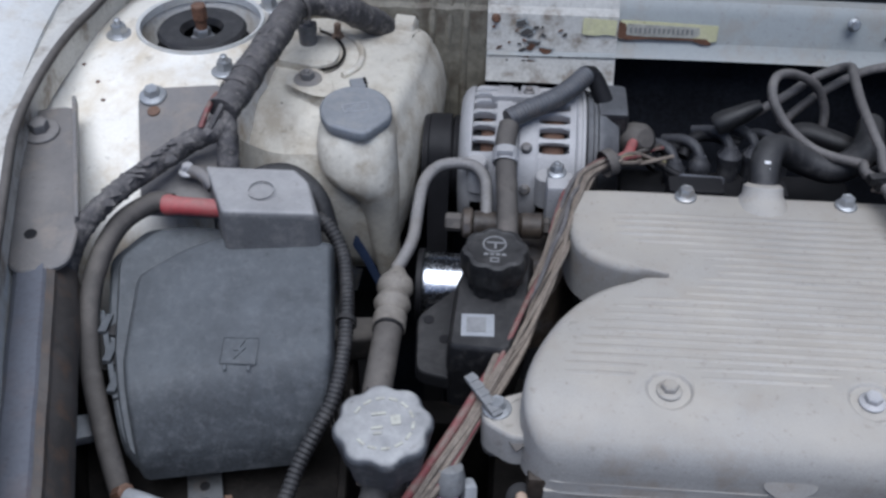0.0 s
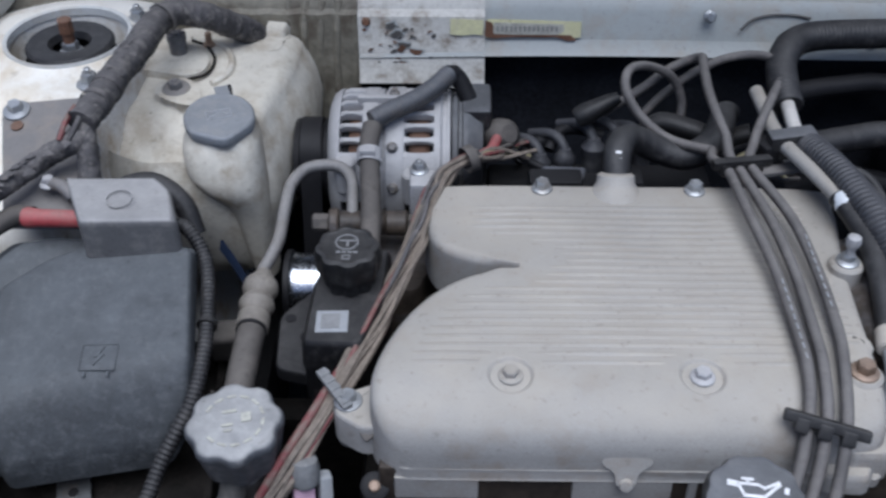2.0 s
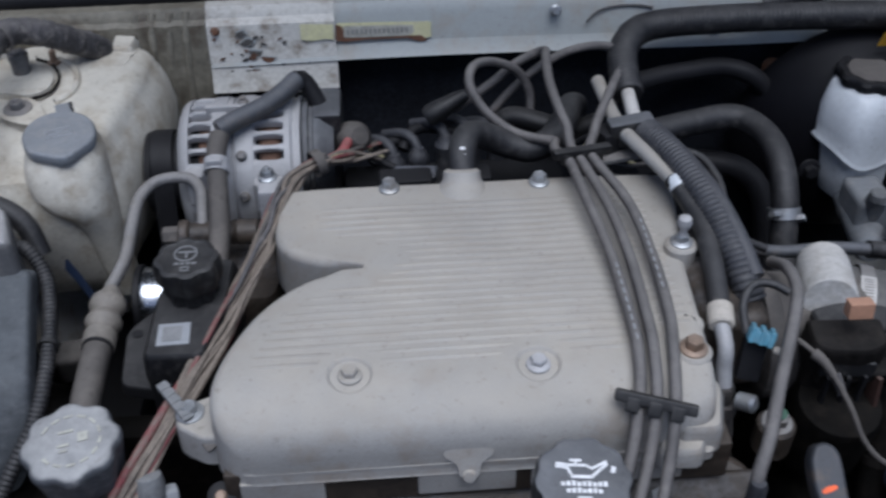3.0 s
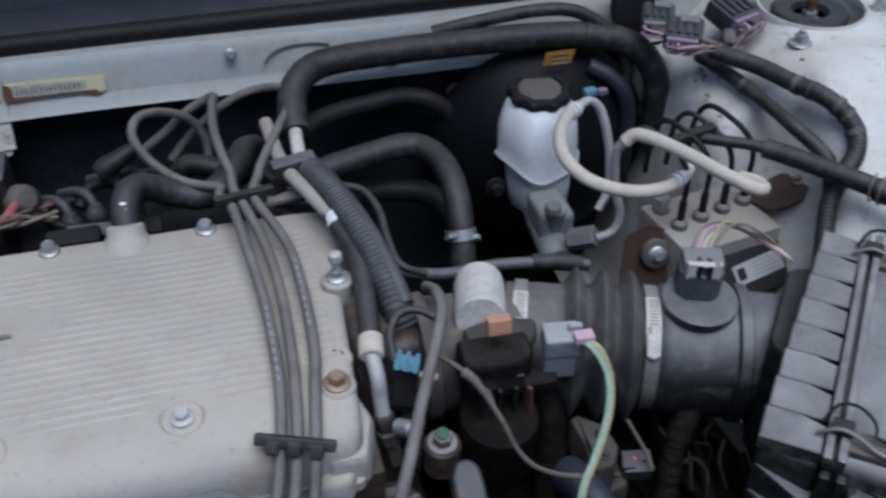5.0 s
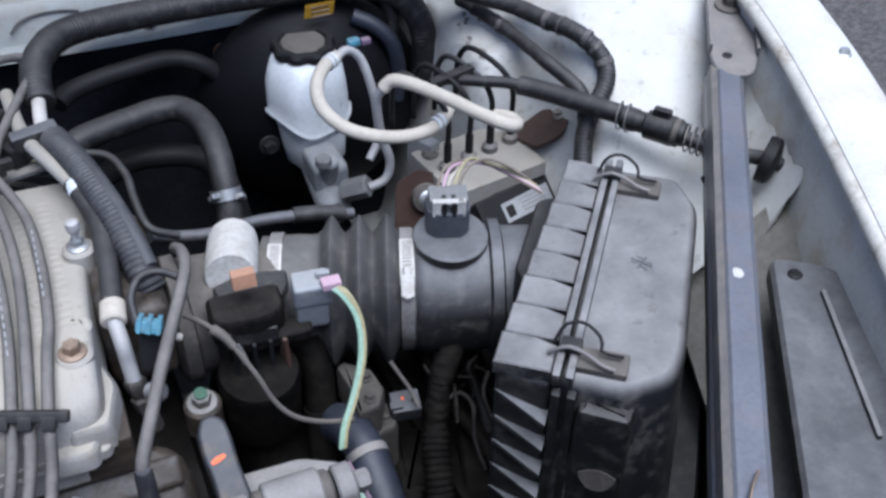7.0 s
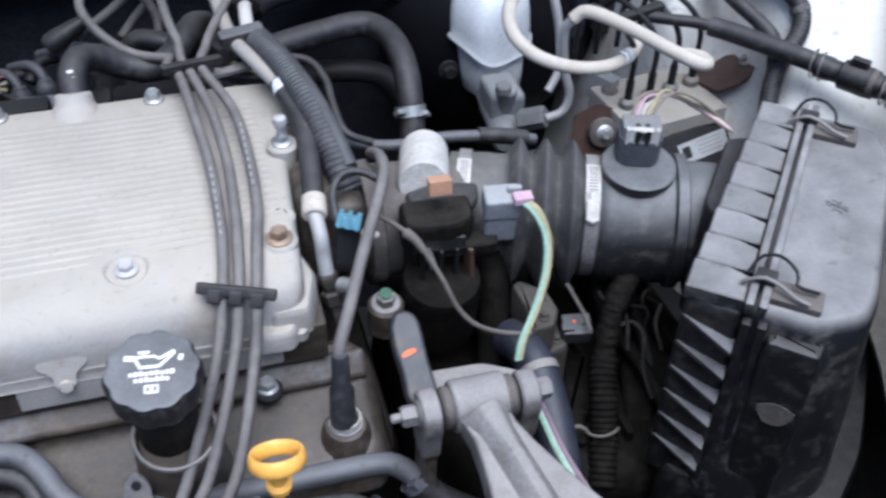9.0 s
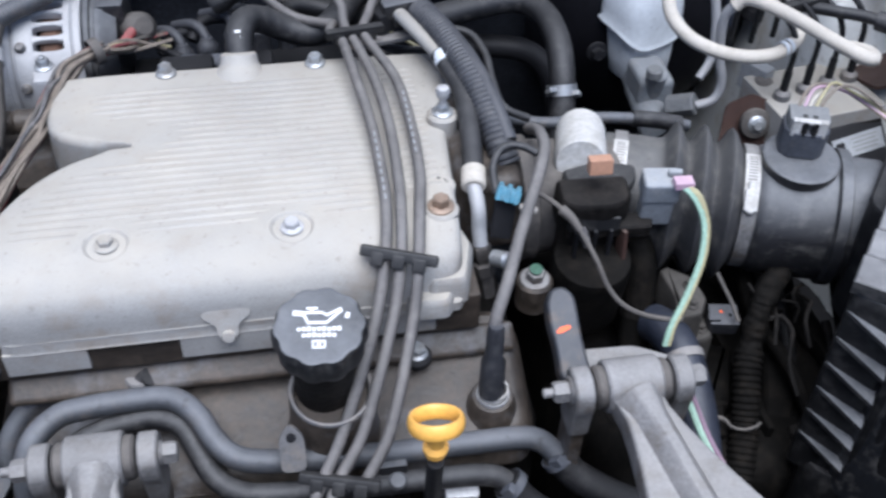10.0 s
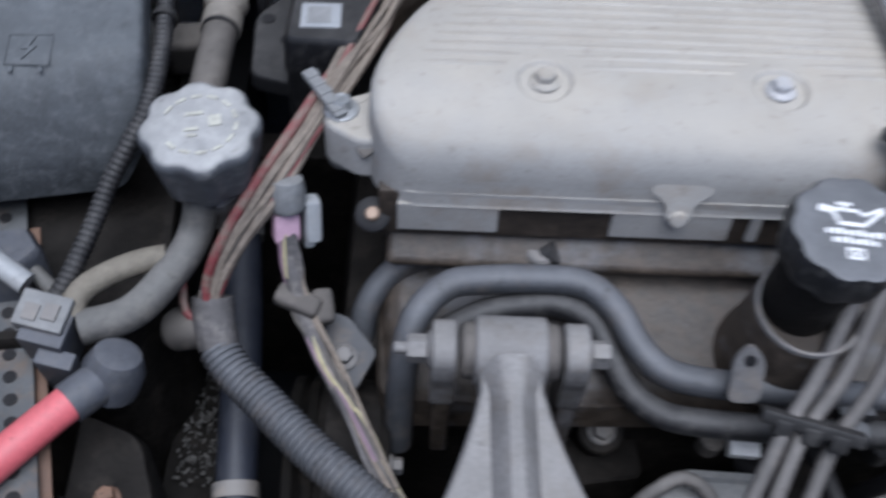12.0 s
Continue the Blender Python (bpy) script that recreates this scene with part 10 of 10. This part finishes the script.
for k, (p, rz, w, d) in enumerate((((0.731, 0.789, 0.920), -30, 0.036, 0.030), ((0.786, 0.803, 0.930), 22, 0.040, 0.034), ((0.718, 0.822, 0.922), -24, 0.032, 0.026))):
    m = pose(*p, 14, 0, rz)
    bm = bmesh.new()
    box(bm, (w, d, 0.020), m, 0.003)
    for i in range(4):
        box(bm, (w * 0.14, d * 0.8, 0.004), m @ Matrix.Translation((w * (i - 1.5) * 0.23, 0.0, 0.011)), 0.001)
    cc = part("connector", bm, M_CONN_DARK, wing)
    bm = bmesh.new()
    box(bm, (w * 0.85, 0.006, 0.013), m @ Matrix.Translation((0, -d * 0.55, 0.002)), 0.002)
    part("connector_lock", bm, M_PURPLE if k < 2 else M_GREY_CONN, cc)
    bm = bmesh.new()
    box(bm, (w * 0.5, 0.010, 0.006), m @ Matrix.Translation((w * 0.1, d * 0.2, 0.013)), 0.001)
    part("connector_latch", bm, M_GREY_CONN, cc)
    rng = random.Random(77 + k)
    for i in range(12):
        q = m @ Vector((w * (i % 6 - 2.5) * 0.14, -d * 0.58, 0.004 if i < 6 else -0.003))
        e = Vector((0.757 if k != 1 else 0.772, 0.764, 0.914)) + Vector((rng.uniform(-0.005, 0.005), rng.uniform(-0.004, 0.004), rng.uniform(-0.005, 0.005)))
        out = m.to_3x3() @ Vector((0, -0.016 - rng.uniform(0, 0.006), 0.006))
        hose("wire", [q, q + out * 0.6, (q + out + e) / 2 + Vector((0, 0, 0.004)), e], 0.0013, (M_WIRE_PURPLE, M_RUBBER_DUSTY, M_PINK_CONN, M_BLACK, M_WIRE_PURPLE, M_WIRE_BROWN)[(i + k) % 6], cc, segments=5, step=0.006)
hose("stub", [(0.772, 0.766, 0.914), (0.772, 0.775, 0.916), (0.778, 0.785, 0.918)], 0.0075, M_TAPE, wing, segments=10, wobble=0.12)
hyd = thing("clutch_line", (0.84, 0.57, 0.84), "black sleeved hydraulic line with a quick coupling crossing the wing", "hydraulic line")
hose("thin_end", [(0.695, 0.688, 0.872), (0.724, 0.666, 0.875), (0.742, 0.654, 0.876), (0.765, 0.633, 0.876)], 0.0055, M_RUBBER, hyd, segments=12)
hose("sleeve", [(0.750, 0.647, 0.876), (0.762, 0.634, 0.876), (0.784, 0.606, 0.876), (0.808, 0.573, 0.876), (0.814, 0.563, 0.876)], 0.0090, M_RUBBER, hyd, segments=16)
cmx = axis((0.810, 0.567, 0.876), (0.50, -0.66, 0.0))
bm = bmesh.new()
lathe(bm, [(0.0085, 0), (0.0105, 0.002), (0.0105, 0.014), (0.0095, 0.016), (0.0095, 0.022), (0.0128, 0.024), (0.0132, 0.048), (0.011, 0.05), (0.0105, 0.058), (0.0085, 0.06)], cmx, 28)
box(bm, (0.008, 0.012, 0.016), cmx @ Matrix.Translation((0.0, 0.013, 0.036)), 0.002)
part("coupling", bm, M_PLASTIC, hyd)
hose("hard_line", [(0.838, 0.528, 0.875), (0.848, 0.514, 0.874), (0.860, 0.500, 0.872), (0.885, 0.487, 0.866), (0.91, 0.48, 0.858), (0.935, 0.450, 0.845), (0.945, 0.41, 0.82), (0.93, 0.36, 0.79), (0.90, 0.31, 0.76)], (0.0066, 0.0070), M_RUBBER, hyd, segments=12)
for at, turns, length, r in (((0.845, 0.520, 0.8745), 5, 0.029, 0.0118), ((0.808, 0.571, 0.876), 2, 0.015, 0.0122)):
    sm = axis(at, (0.50, -0.66, -0.03))
    hose("spring", [sm @ Vector((r * math.cos(2 * math.pi * i / 12), r * math.sin(2 * math.pi * i / 12), length * i / (12 * turns))) for i in range(12 * turns + 1)], 0.0008, M_GREY_STEEL, hyd, "thin rusty coil spring", segments=6)
bm = bmesh.new()
ring_band(bm, cmx @ Vector((0, 0, 0.051)), cmx.to_3x3() @ Vector((0, 0, 1)), 0.0115, 0.005, 0.001)
part("collar", bm, M_RUBBER_DUSTY, hyd, "dusty beige collar")
bm = bmesh.new()
lathe(bm, [(0.008, -0.004), (0.020, -0.003), (0.021, 0.001), (0.021, 0.006), (0.018, 0.009), (0.009, 0.011)], axis((0.906, 0.484, 0.859), (0.6, -0.7, -0.15)), 32)
part("grommet", bm, M_BLACK, hyd, "round black rubber grommet")
clipw = thing("wing_clip", (0.84, 0.46, 0.86), "small black wire clip on the inner wing", "clip")
hose("wire", [(0.832, 0.470, 0.868), (0.826, 0.464, 0.874), (0.826, 0.455, 0.870), (0.833, 0.452, 0.864), (0.835, 0.462, 0.868)], 0.0022, M_BLACK, clipw, segments=6)

# ---- below the duct ----
# the blackest colours here paint in the shade under the duct
low_h = thing("lower_radiator_hose", (0.50, 0.36, 0.66), "blue-grey rubber radiator hose curving down under the duct", "hose")
hose("hose", [(0.497, 0.436, 0.752), (0.501, 0.424, 0.757), (0.505, 0.408, 0.757), (0.5075, 0.390, 0.751), (0.507, 0.354, 0.734), (0.501, 0.317, 0.714), (0.490, 0.28, 0.69)], 0.0155, M_HOSE_BLUE, low_h, segments=20)
bm = bmesh.new()
ring_band(bm, (0.5068, 0.395, 0.7530), (0.05, -0.9, -0.25), 0.0158, 0.007, 0.0010)
part("clamp", bm, M_GREY_STEEL, low_h)
low_h2 = thing("lower_radiator_hose", (0.46, 0.40, 0.66), "dark rubber hose behind the engine mount", "hose")
hose("hose", [(0.490, 0.485, 0.80), (0.494, 0.473, 0.78), (0.491, 0.458, 0.745), (0.486, 0.440, 0.71), (0.48, 0.415, 0.66)], 0.0125, M_SHADED_DIRT, low_h2, segments=18)
bm = bmesh.new()
ring_band(bm, (0.491, 0.458, 0.745), (0.1, 0.4, 1.0), 0.0128, 0.007, 0.0010)
part("clamp", bm, M_GRIME, low_h2)
box2 = thing("cast_bracket", (0.53, 0.44, 0.74), "dirt-caked grey cast bracket under the intake duct", "bracket")
bm = bmesh.new()
prism(bm, rounded([(0.5077, 0.4165), (0.5266, 0.4184), (0.5361, 0.4349), (0.5338, 0.458), (0.516, 0.4740), (0.508, 0.470), (0.5110, 0.4432)], 0.003, 3), [(0.0, 0.745), (0.0, 0.773), (0.0015, 0.7755), (0.004, 0.776)])
part("upper_step", bm, M_DUST_CAST, box2)
bm = bmesh.new()
prism(bm, rounded([(0.514, 0.4150), (0.5261, 0.4150), (0.5420, 0.4200), (0.5415, 0.4480), (0.520, 0.4440)], 0.004, 3), [(0.0, 0.70), (0.0, 0.744), (0.002, 0.747)])
part("lower_step", bm, M_DUST_CAST, box2)
for x, y, z in ((0.5215, 0.428, 0.776), (0.526, 0.449, 0.776), (0.534, 0.428, 0.747)):
    bolt(box2, (x, y, z), size=0.006, material=M_DUST_CAST, washer=1.6, height=0.6)
small = thing("shift_connector", (0.552, 0.432, 0.74), "small dusty connector with orange seals", "connector")
bm = bmesh.new()
m = pose(0.5515, 0.432, 0.752, 14, 0, -10)
box(bm, (0.023, 0.019, 0.016), m, 0.002)
box(bm, (0.010, 0.006, 0.018), m @ Matrix.Translation((-0.008, -0.004, 0.002)), 0.001)
part("housing", bm, M_CONN_DARK, small)
for dx, dy in ((-0.002, 0.002), (0.005, -0.001)):
    bm = bmesh.new()
    rod(bm, m @ Vector((dx, dy, 0.007)), m @ Vector((dx, dy, 0.0088)), 0.0013, 10)
    part("seal", bm, M_ORANGE if dx < 0 else M_BLACK, small)
cb = thing("shift_cover", (0.55, 0.415, 0.66), "dark plastic cover low under the intake duct", "cover")
bm = bmesh.new()
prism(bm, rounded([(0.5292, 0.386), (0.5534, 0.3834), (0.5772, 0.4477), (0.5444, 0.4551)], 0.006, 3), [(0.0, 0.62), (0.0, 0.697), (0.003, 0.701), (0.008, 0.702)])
part("cover", bm, M_SHADED_DIRT, cb)
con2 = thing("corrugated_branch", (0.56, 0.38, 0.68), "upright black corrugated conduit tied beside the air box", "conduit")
hose("conduit", [(0.5665, 0.4050, 0.742), (0.5625, 0.395, 0.735), (0.558, 0.3790, 0.722), (0.5545, 0.3640, 0.706), (0.5490, 0.349, 0.695), (0.542, 0.330, 0.68)], 0.0115, M_SHADED_DIRT, con2, segments=18, pitch=0.0050, depth=0.13)
hose("taped_end", [(0.580, 0.430, 0.772), (0.5740, 0.419, 0.760), (0.568, 0.4075, 0.746), (0.565, 0.401, 0.740)], (0.0080, 0.0100), M_SHADED_DIRT, con2, segments=18, step=0.0012, wobble=0.25, creases=0.15)
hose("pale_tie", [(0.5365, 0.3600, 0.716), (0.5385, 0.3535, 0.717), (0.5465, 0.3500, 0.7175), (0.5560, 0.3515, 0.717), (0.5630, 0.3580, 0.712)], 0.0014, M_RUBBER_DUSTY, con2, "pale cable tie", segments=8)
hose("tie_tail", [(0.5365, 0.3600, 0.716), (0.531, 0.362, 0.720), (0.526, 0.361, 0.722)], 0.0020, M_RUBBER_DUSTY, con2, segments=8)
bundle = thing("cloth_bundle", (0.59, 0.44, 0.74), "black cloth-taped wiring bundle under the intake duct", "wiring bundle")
hose("trunk", [(0.632, 0.470, 0.800), (0.615, 0.460, 0.793), (0.600, 0.448, 0.786), (0.588, 0.437, 0.778), (0.578, 0.427, 0.768)], (0.011, 0.009), M_SHADED_DIRT, bundle, segments=18, step=0.0015, wobble=0.25, creases=0.2)
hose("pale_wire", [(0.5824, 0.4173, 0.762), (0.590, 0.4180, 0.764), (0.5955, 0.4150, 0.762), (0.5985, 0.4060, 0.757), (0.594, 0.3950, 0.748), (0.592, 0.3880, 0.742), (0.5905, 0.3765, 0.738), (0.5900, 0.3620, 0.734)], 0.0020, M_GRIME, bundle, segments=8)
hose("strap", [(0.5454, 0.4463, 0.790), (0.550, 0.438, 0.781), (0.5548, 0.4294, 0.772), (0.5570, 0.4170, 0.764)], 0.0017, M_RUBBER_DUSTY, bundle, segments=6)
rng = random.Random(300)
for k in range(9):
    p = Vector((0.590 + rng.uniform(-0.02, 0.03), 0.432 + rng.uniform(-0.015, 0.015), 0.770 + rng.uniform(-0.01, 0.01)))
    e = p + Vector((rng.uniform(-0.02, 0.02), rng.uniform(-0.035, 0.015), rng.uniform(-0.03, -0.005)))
    hose("loose_strand", [p, (p + e) / 2 + Vector((rng.uniform(-0.008, 0.008), 0, 0.006)), e], rng.uniform(0.0010, 0.0022), (M_SHADED_DIRT, M_GRIME, M_SHADED_DIRT)[k % 3], bundle, segments=6)
side_pl = thing("shift_side_plate", (0.60, 0.40, 0.62), "dusty brown plate beside the air filter box", "plate")
bm = bmesh.new()
prism(bm, rounded([(0.566, 0.335), (0.579, 0.332), (0.621, 0.404), (0.616, 0.424), (0.596, 0.431), (0.588, 0.40)], 0.005, 3), [(0.0, 0.58), (0.0, lambda x, y: 0.665 + 0.45 * (y - 0.34)), (0.003, lambda x, y: 0.669 + 0.45 * (y - 0.34))])
part("plate", bm, M_SHADED_DIRT, side_pl)
gearb = thing("gearbox", (0.58, 0.42, 0.45), "grimy gearbox housing below the intake duct, darkened for the shade", "gearbox")
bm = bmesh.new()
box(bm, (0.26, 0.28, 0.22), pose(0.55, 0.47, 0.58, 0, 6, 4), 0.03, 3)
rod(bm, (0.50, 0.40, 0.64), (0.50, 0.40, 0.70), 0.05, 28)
part("housing", bm, M_SHADED_DIRT, gearb)
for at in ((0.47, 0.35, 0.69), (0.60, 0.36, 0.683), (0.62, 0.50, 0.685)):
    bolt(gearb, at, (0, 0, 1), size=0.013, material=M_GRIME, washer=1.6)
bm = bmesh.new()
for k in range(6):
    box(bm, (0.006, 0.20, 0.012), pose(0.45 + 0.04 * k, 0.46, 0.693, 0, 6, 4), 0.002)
part("casting_rib", bm, M_SHADED_DIRT, gearb)
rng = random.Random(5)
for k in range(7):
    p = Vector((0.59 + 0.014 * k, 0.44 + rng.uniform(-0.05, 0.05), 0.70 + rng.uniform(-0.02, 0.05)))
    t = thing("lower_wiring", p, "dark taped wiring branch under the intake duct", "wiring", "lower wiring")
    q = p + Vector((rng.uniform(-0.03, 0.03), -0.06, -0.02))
    hose("loom", [p + Vector((0, 0.05, 0.03)), p, q, q + Vector((rng.uniform(-0.02, 0.02), -0.07, -0.06))], rng.uniform(0.003, 0.007), (M_SHADED_DIRT, M_GRIME, M_SHADED_DIRT, M_BLACK)[k % 4], t, segments=8)
blue = thing("blue_connector", (0.378, 0.462, 0.85), "light blue wiring connector with a black wire loop", "connector")
bm = bmesh.new()
bmx = pose(0.379, 0.463, 0.876, -25, 10, -20)
box(bm, (0.018, 0.011, 0.009), bmx, 0.002)
for k in range(3):
    box(bm, (0.0034, 0.013, 0.011), bmx @ Matrix.Translation((-0.0065 + 0.0065 * k, 0, 0.001)), 0.001)
part("housing", bm, M_BLUE, blue)
bm = bmesh.new()
box(bm, (0.016, 0.012, 0.03), pose(0.377, 0.466, 0.852, -20, 5, -15), 0.003)
part("plug", bm, M_BLACK, blue)
bm = bmesh.new()
rod(bm, (0.386, 0.456, 0.870), (0.398, 0.452, 0.868), 0.0028, 10)
part("pin", bm, M_BEIGE_HOSE, blue)
hose("wire_loop", [(0.372, 0.470, 0.872), (0.372, 0.486, 0.884), (0.382, 0.499, 0.890), (0.396, 0.500, 0.889), (0.406, 0.492, 0.887)], 0.003, M_RUBBER, blue, segments=8)
gb = thing("green_marked_bolt", (0.402, 0.454, 0.78), "large steel bolt with green paint on a bracket", "bolt")
bm = bmesh.new()
rod(bm, (0.402, 0.455, 0.77), (0.402, 0.454, 0.797), 0.014, 24)
part("boss", bm, M_ALU_DARK, gb)
bolt(gb, (0.402, 0.454, 0.797), (0, -0.2, 1), size=0.013, washer=1.7, material=M_MOUNT)
bm = bmesh.new()
lathe(bm, [(0.005, 0), (0.005, 0.0008), (0.003, 0.0009)], axis((0.402, 0.4525, 0.8085), (0, -0.2, 1)), 14)
part("paint_dab", bm, M_GREEN, gb)
wb = thing("white_connector", (0.22, 0.335, 0.69), "small white plastic connector in the dark below the pipes", "connector")
bm = bmesh.new()
box(bm, (0.017, 0.019, 0.012), pose(0.2305, 0.334, 0.717, 22, 0, -4), 0.0015)
part("housing", bm, M_PRINT_WHITE, wb)
bm = bmesh.new()
rod(bm, (0.2140, 0.339, 0.700), (0.2140, 0.336, 0.716), 0.0075, 18)
part("cap", bm, M_RUBBER_DUSTY, wb)
wb2 = thing("grey_cover", (0.22, 0.30, 0.68), "pale grey plastic cover low at the engine's front", "cover")
bm = bmesh.new()
prism(bm, rounded([(0.165, 0.26), (0.262, 0.26), (0.268, 0.295), (0.246, 0.324), (0.196, 0.326), (0.176, 0.310)], 0.008, 4), [(0, 0.66), (0, 0.695), (0.002, 0.700), (0.006, 0.700), (0.0075, 0.6965), (0.012, 0.6965)])
part("cover", bm, M_GREY_CONN, wb2)
wb3 = thing("dark_sensor", (0.14, 0.34, 0.72), "black sensor beside the engine mount", "sensor")
bm = bmesh.new()
rod(bm, (0.1578, 0.372, 0.652), (0.1578, 0.361, 0.676), 0.0145, 24)
part("body", bm, M_GRIME, wb3)
bolt(wb3, (0.1578, 0.3605, 0.677), (0, -0.42, 1), size=0.012, material=M_GREY_STEEL, washer=1.5)
low = thing("starter_housing", (0.31, 0.28, 0.60), "grey dusty cast starter housing low at the engine's front", "starter")
bm = bmesh.new()
prism(bm, rounded([(0.296, 0.24), (0.372, 0.24), (0.378, 0.292), (0.362, 0.318), (0.312, 0.322), (0.300, 0.305)], 0.009, 4), [(0, 0.60), (0, 0.684), (0.003, 0.691), (0.010, 0.694)])
part("housing", bm, M_GREY_STEEL, low)
bm = bmesh.new()
rod(bm, (0.390, 0.250, 0.66), (0.390, 0.318, 0.668), 0.021, 28, 0.004)
part("solenoid", bm, M_GREY_STEEL, low)
bolt(low, (0.340, 0.295, 0.694), size=0.009, material=M_FITTING, washer=1.7)
sub = thing("front_crossmember", (0.15, 0.33, 0.50), "dark dirty stamped bracket below the coolant pipes", "bracket")
for pts, z in (([(0.128, 0.335), (0.188, 0.345), (0.184, 0.388), (0.140, 0.392)], 0.650), ([(0.245, 0.320), (0.292, 0.316), (0.296, 0.372), (0.262, 0.380)], 0.668)):
    bm = bmesh.new()
    prism(bm, rounded(pts, 0.008, 4), [(0, z - 0.05), (0, z - 0.002), (0.002, z)])
    part("web", bm, M_GRIME, sub)
for k, pts in enumerate(([(0.165, 0.300, 0.690), (0.178, 0.306, 0.706), (0.196, 0.312, 0.712), (0.212, 0.300, 0.704), (0.214, 0.270, 0.690)], [(0.236, 0.335, 0.690), (0.246, 0.318, 0.700), (0.250, 0.296, 0.704), (0.258, 0.282, 0.700), (0.275, 0.276, 0.690)], [(0.272, 0.345, 0.700), (0.277, 0.325, 0.706), (0.284, 0.302, 0.702), (0.300, 0.286, 0.696)])):
    hose("cable", pts, 0.0055 if k else 0.0042, M_BLACK if k else M_WIRE_PLUG, sub, segments=10)
wb4 = thing("white_tab_connector", (0.315, 0.31, 0.72), "white tabbed connector below the coolant pipes", "connector")
bm = bmesh.new()
box(bm, (0.024, 0.021, 0.014), pose(0.325, 0.330, 0.724, 18, 0, -4), 0.002)
part("housing", bm, M_PRINT_WHITE, wb4)
bm = bmesh.new()
rod(bm, (0.306, 0.331, 0.712), (0.306, 0.328, 0.729), 0.0080, 18)
part("cap", bm, M_RUBBER, wb4)

# ---- small marks of age ----
rng = random.Random(12)
for k in range(9):
    x, y = -0.160 + rng.uniform(-0.012, 0.014), 0.77 + rng.uniform(-0.05, 0.05)
    bm = bmesh.new()
    a0 = rng.uniform(0, 3)
    out = [(0.0042 * math.cos(a0 + a * 0.9) * rng.uniform(0.4, 1.4), 0.0026 * math.sin(a0 + a * 0.9) * rng.uniform(0.4, 1.4)) for a in range(7)]
    e = 0.004
    nrm = Vector(((tower_height(x + e, y, False) - tower_height(x - e, y, False)) / (2 * e), -(tower_height(x, y + e, False) - tower_height(x, y - e, False)) / (2 * e), 1.0))
    prism(bm, out, [(0, 0), (0, 0.0010)], axis((side(x, False), y, tower_height(x, y, False) - 0.0002), nrm))
    part("paint_chip", bm, M_GREY_STEEL, body)
for left, spots in ((True, ((-0.34, 0.72), (-0.33, 0.70), (-0.36, 0.745))), (False, ((-0.30, 0.70), (-0.22, 0.72)))):
    for x, y in spots:
        bm = bmesh.new()
        lathe(bm, [(0.002, 0), (0.002, 0.0006), (0.001, 0.0008)], Matrix.Translation((side(x, left), y, tower_height(x, y, left) - 0.0001)), 9)
        part("paint_chip", bm, M_RUST, body)
leaf = thing("dry_leaf", (0.72, 0.27, 0.90), "curled orange-brown scrap of dry leaf on the brace", "leaf")
hose("blade", [BR_M @ Vector((-0.004, BR_L * 0.80, 0.0075)), BR_M @ Vector((0.001, BR_L * 0.83, 0.0095)), BR_M @ Vector((0.003, BR_L * 0.87, 0.008))], 0.0022, M_COPPER, leaf, segments=6, flat=0.4)
drop = thing("pale_spot", (0.78, 0.35, 0.90), "pale dried spot on the steel brace", "stain")
bm = bmesh.new()
lathe(bm, [(0.0052, 0), (0.0048, 0.0006), (0.002, 0.0009)], BR_M @ Matrix.Translation((0.002, BR_L * 0.50, 0.0055)), 14)
part("spot", bm, M_PALE_CAST, drop)
rag = thing("blue_plastic_scrap", (-0.10, 0.60, 0.80), "torn dark blue plastic scrap beside the washer bottle", "plastic scrap")
bm = bmesh.new()
sheet(bm, [0.0, 0.3, 0.6, 1.0], [0.0, 0.5, 1.0], lambda u, v: (-0.118 + 0.03 * u + 0.004 * v, 0.612 - 0.02 * u, 0.845 - 0.04 * u + 0.012 * v * (1 - u) + 0.003 * math.sin(9 * u + 4 * v)), 0.001)
part("scrap", bm, surface("dark_blue_plastic", (0.02, 0.03, 0.06), 0.4, vary=0.2, dust=0.15, bump=0.1), rag)
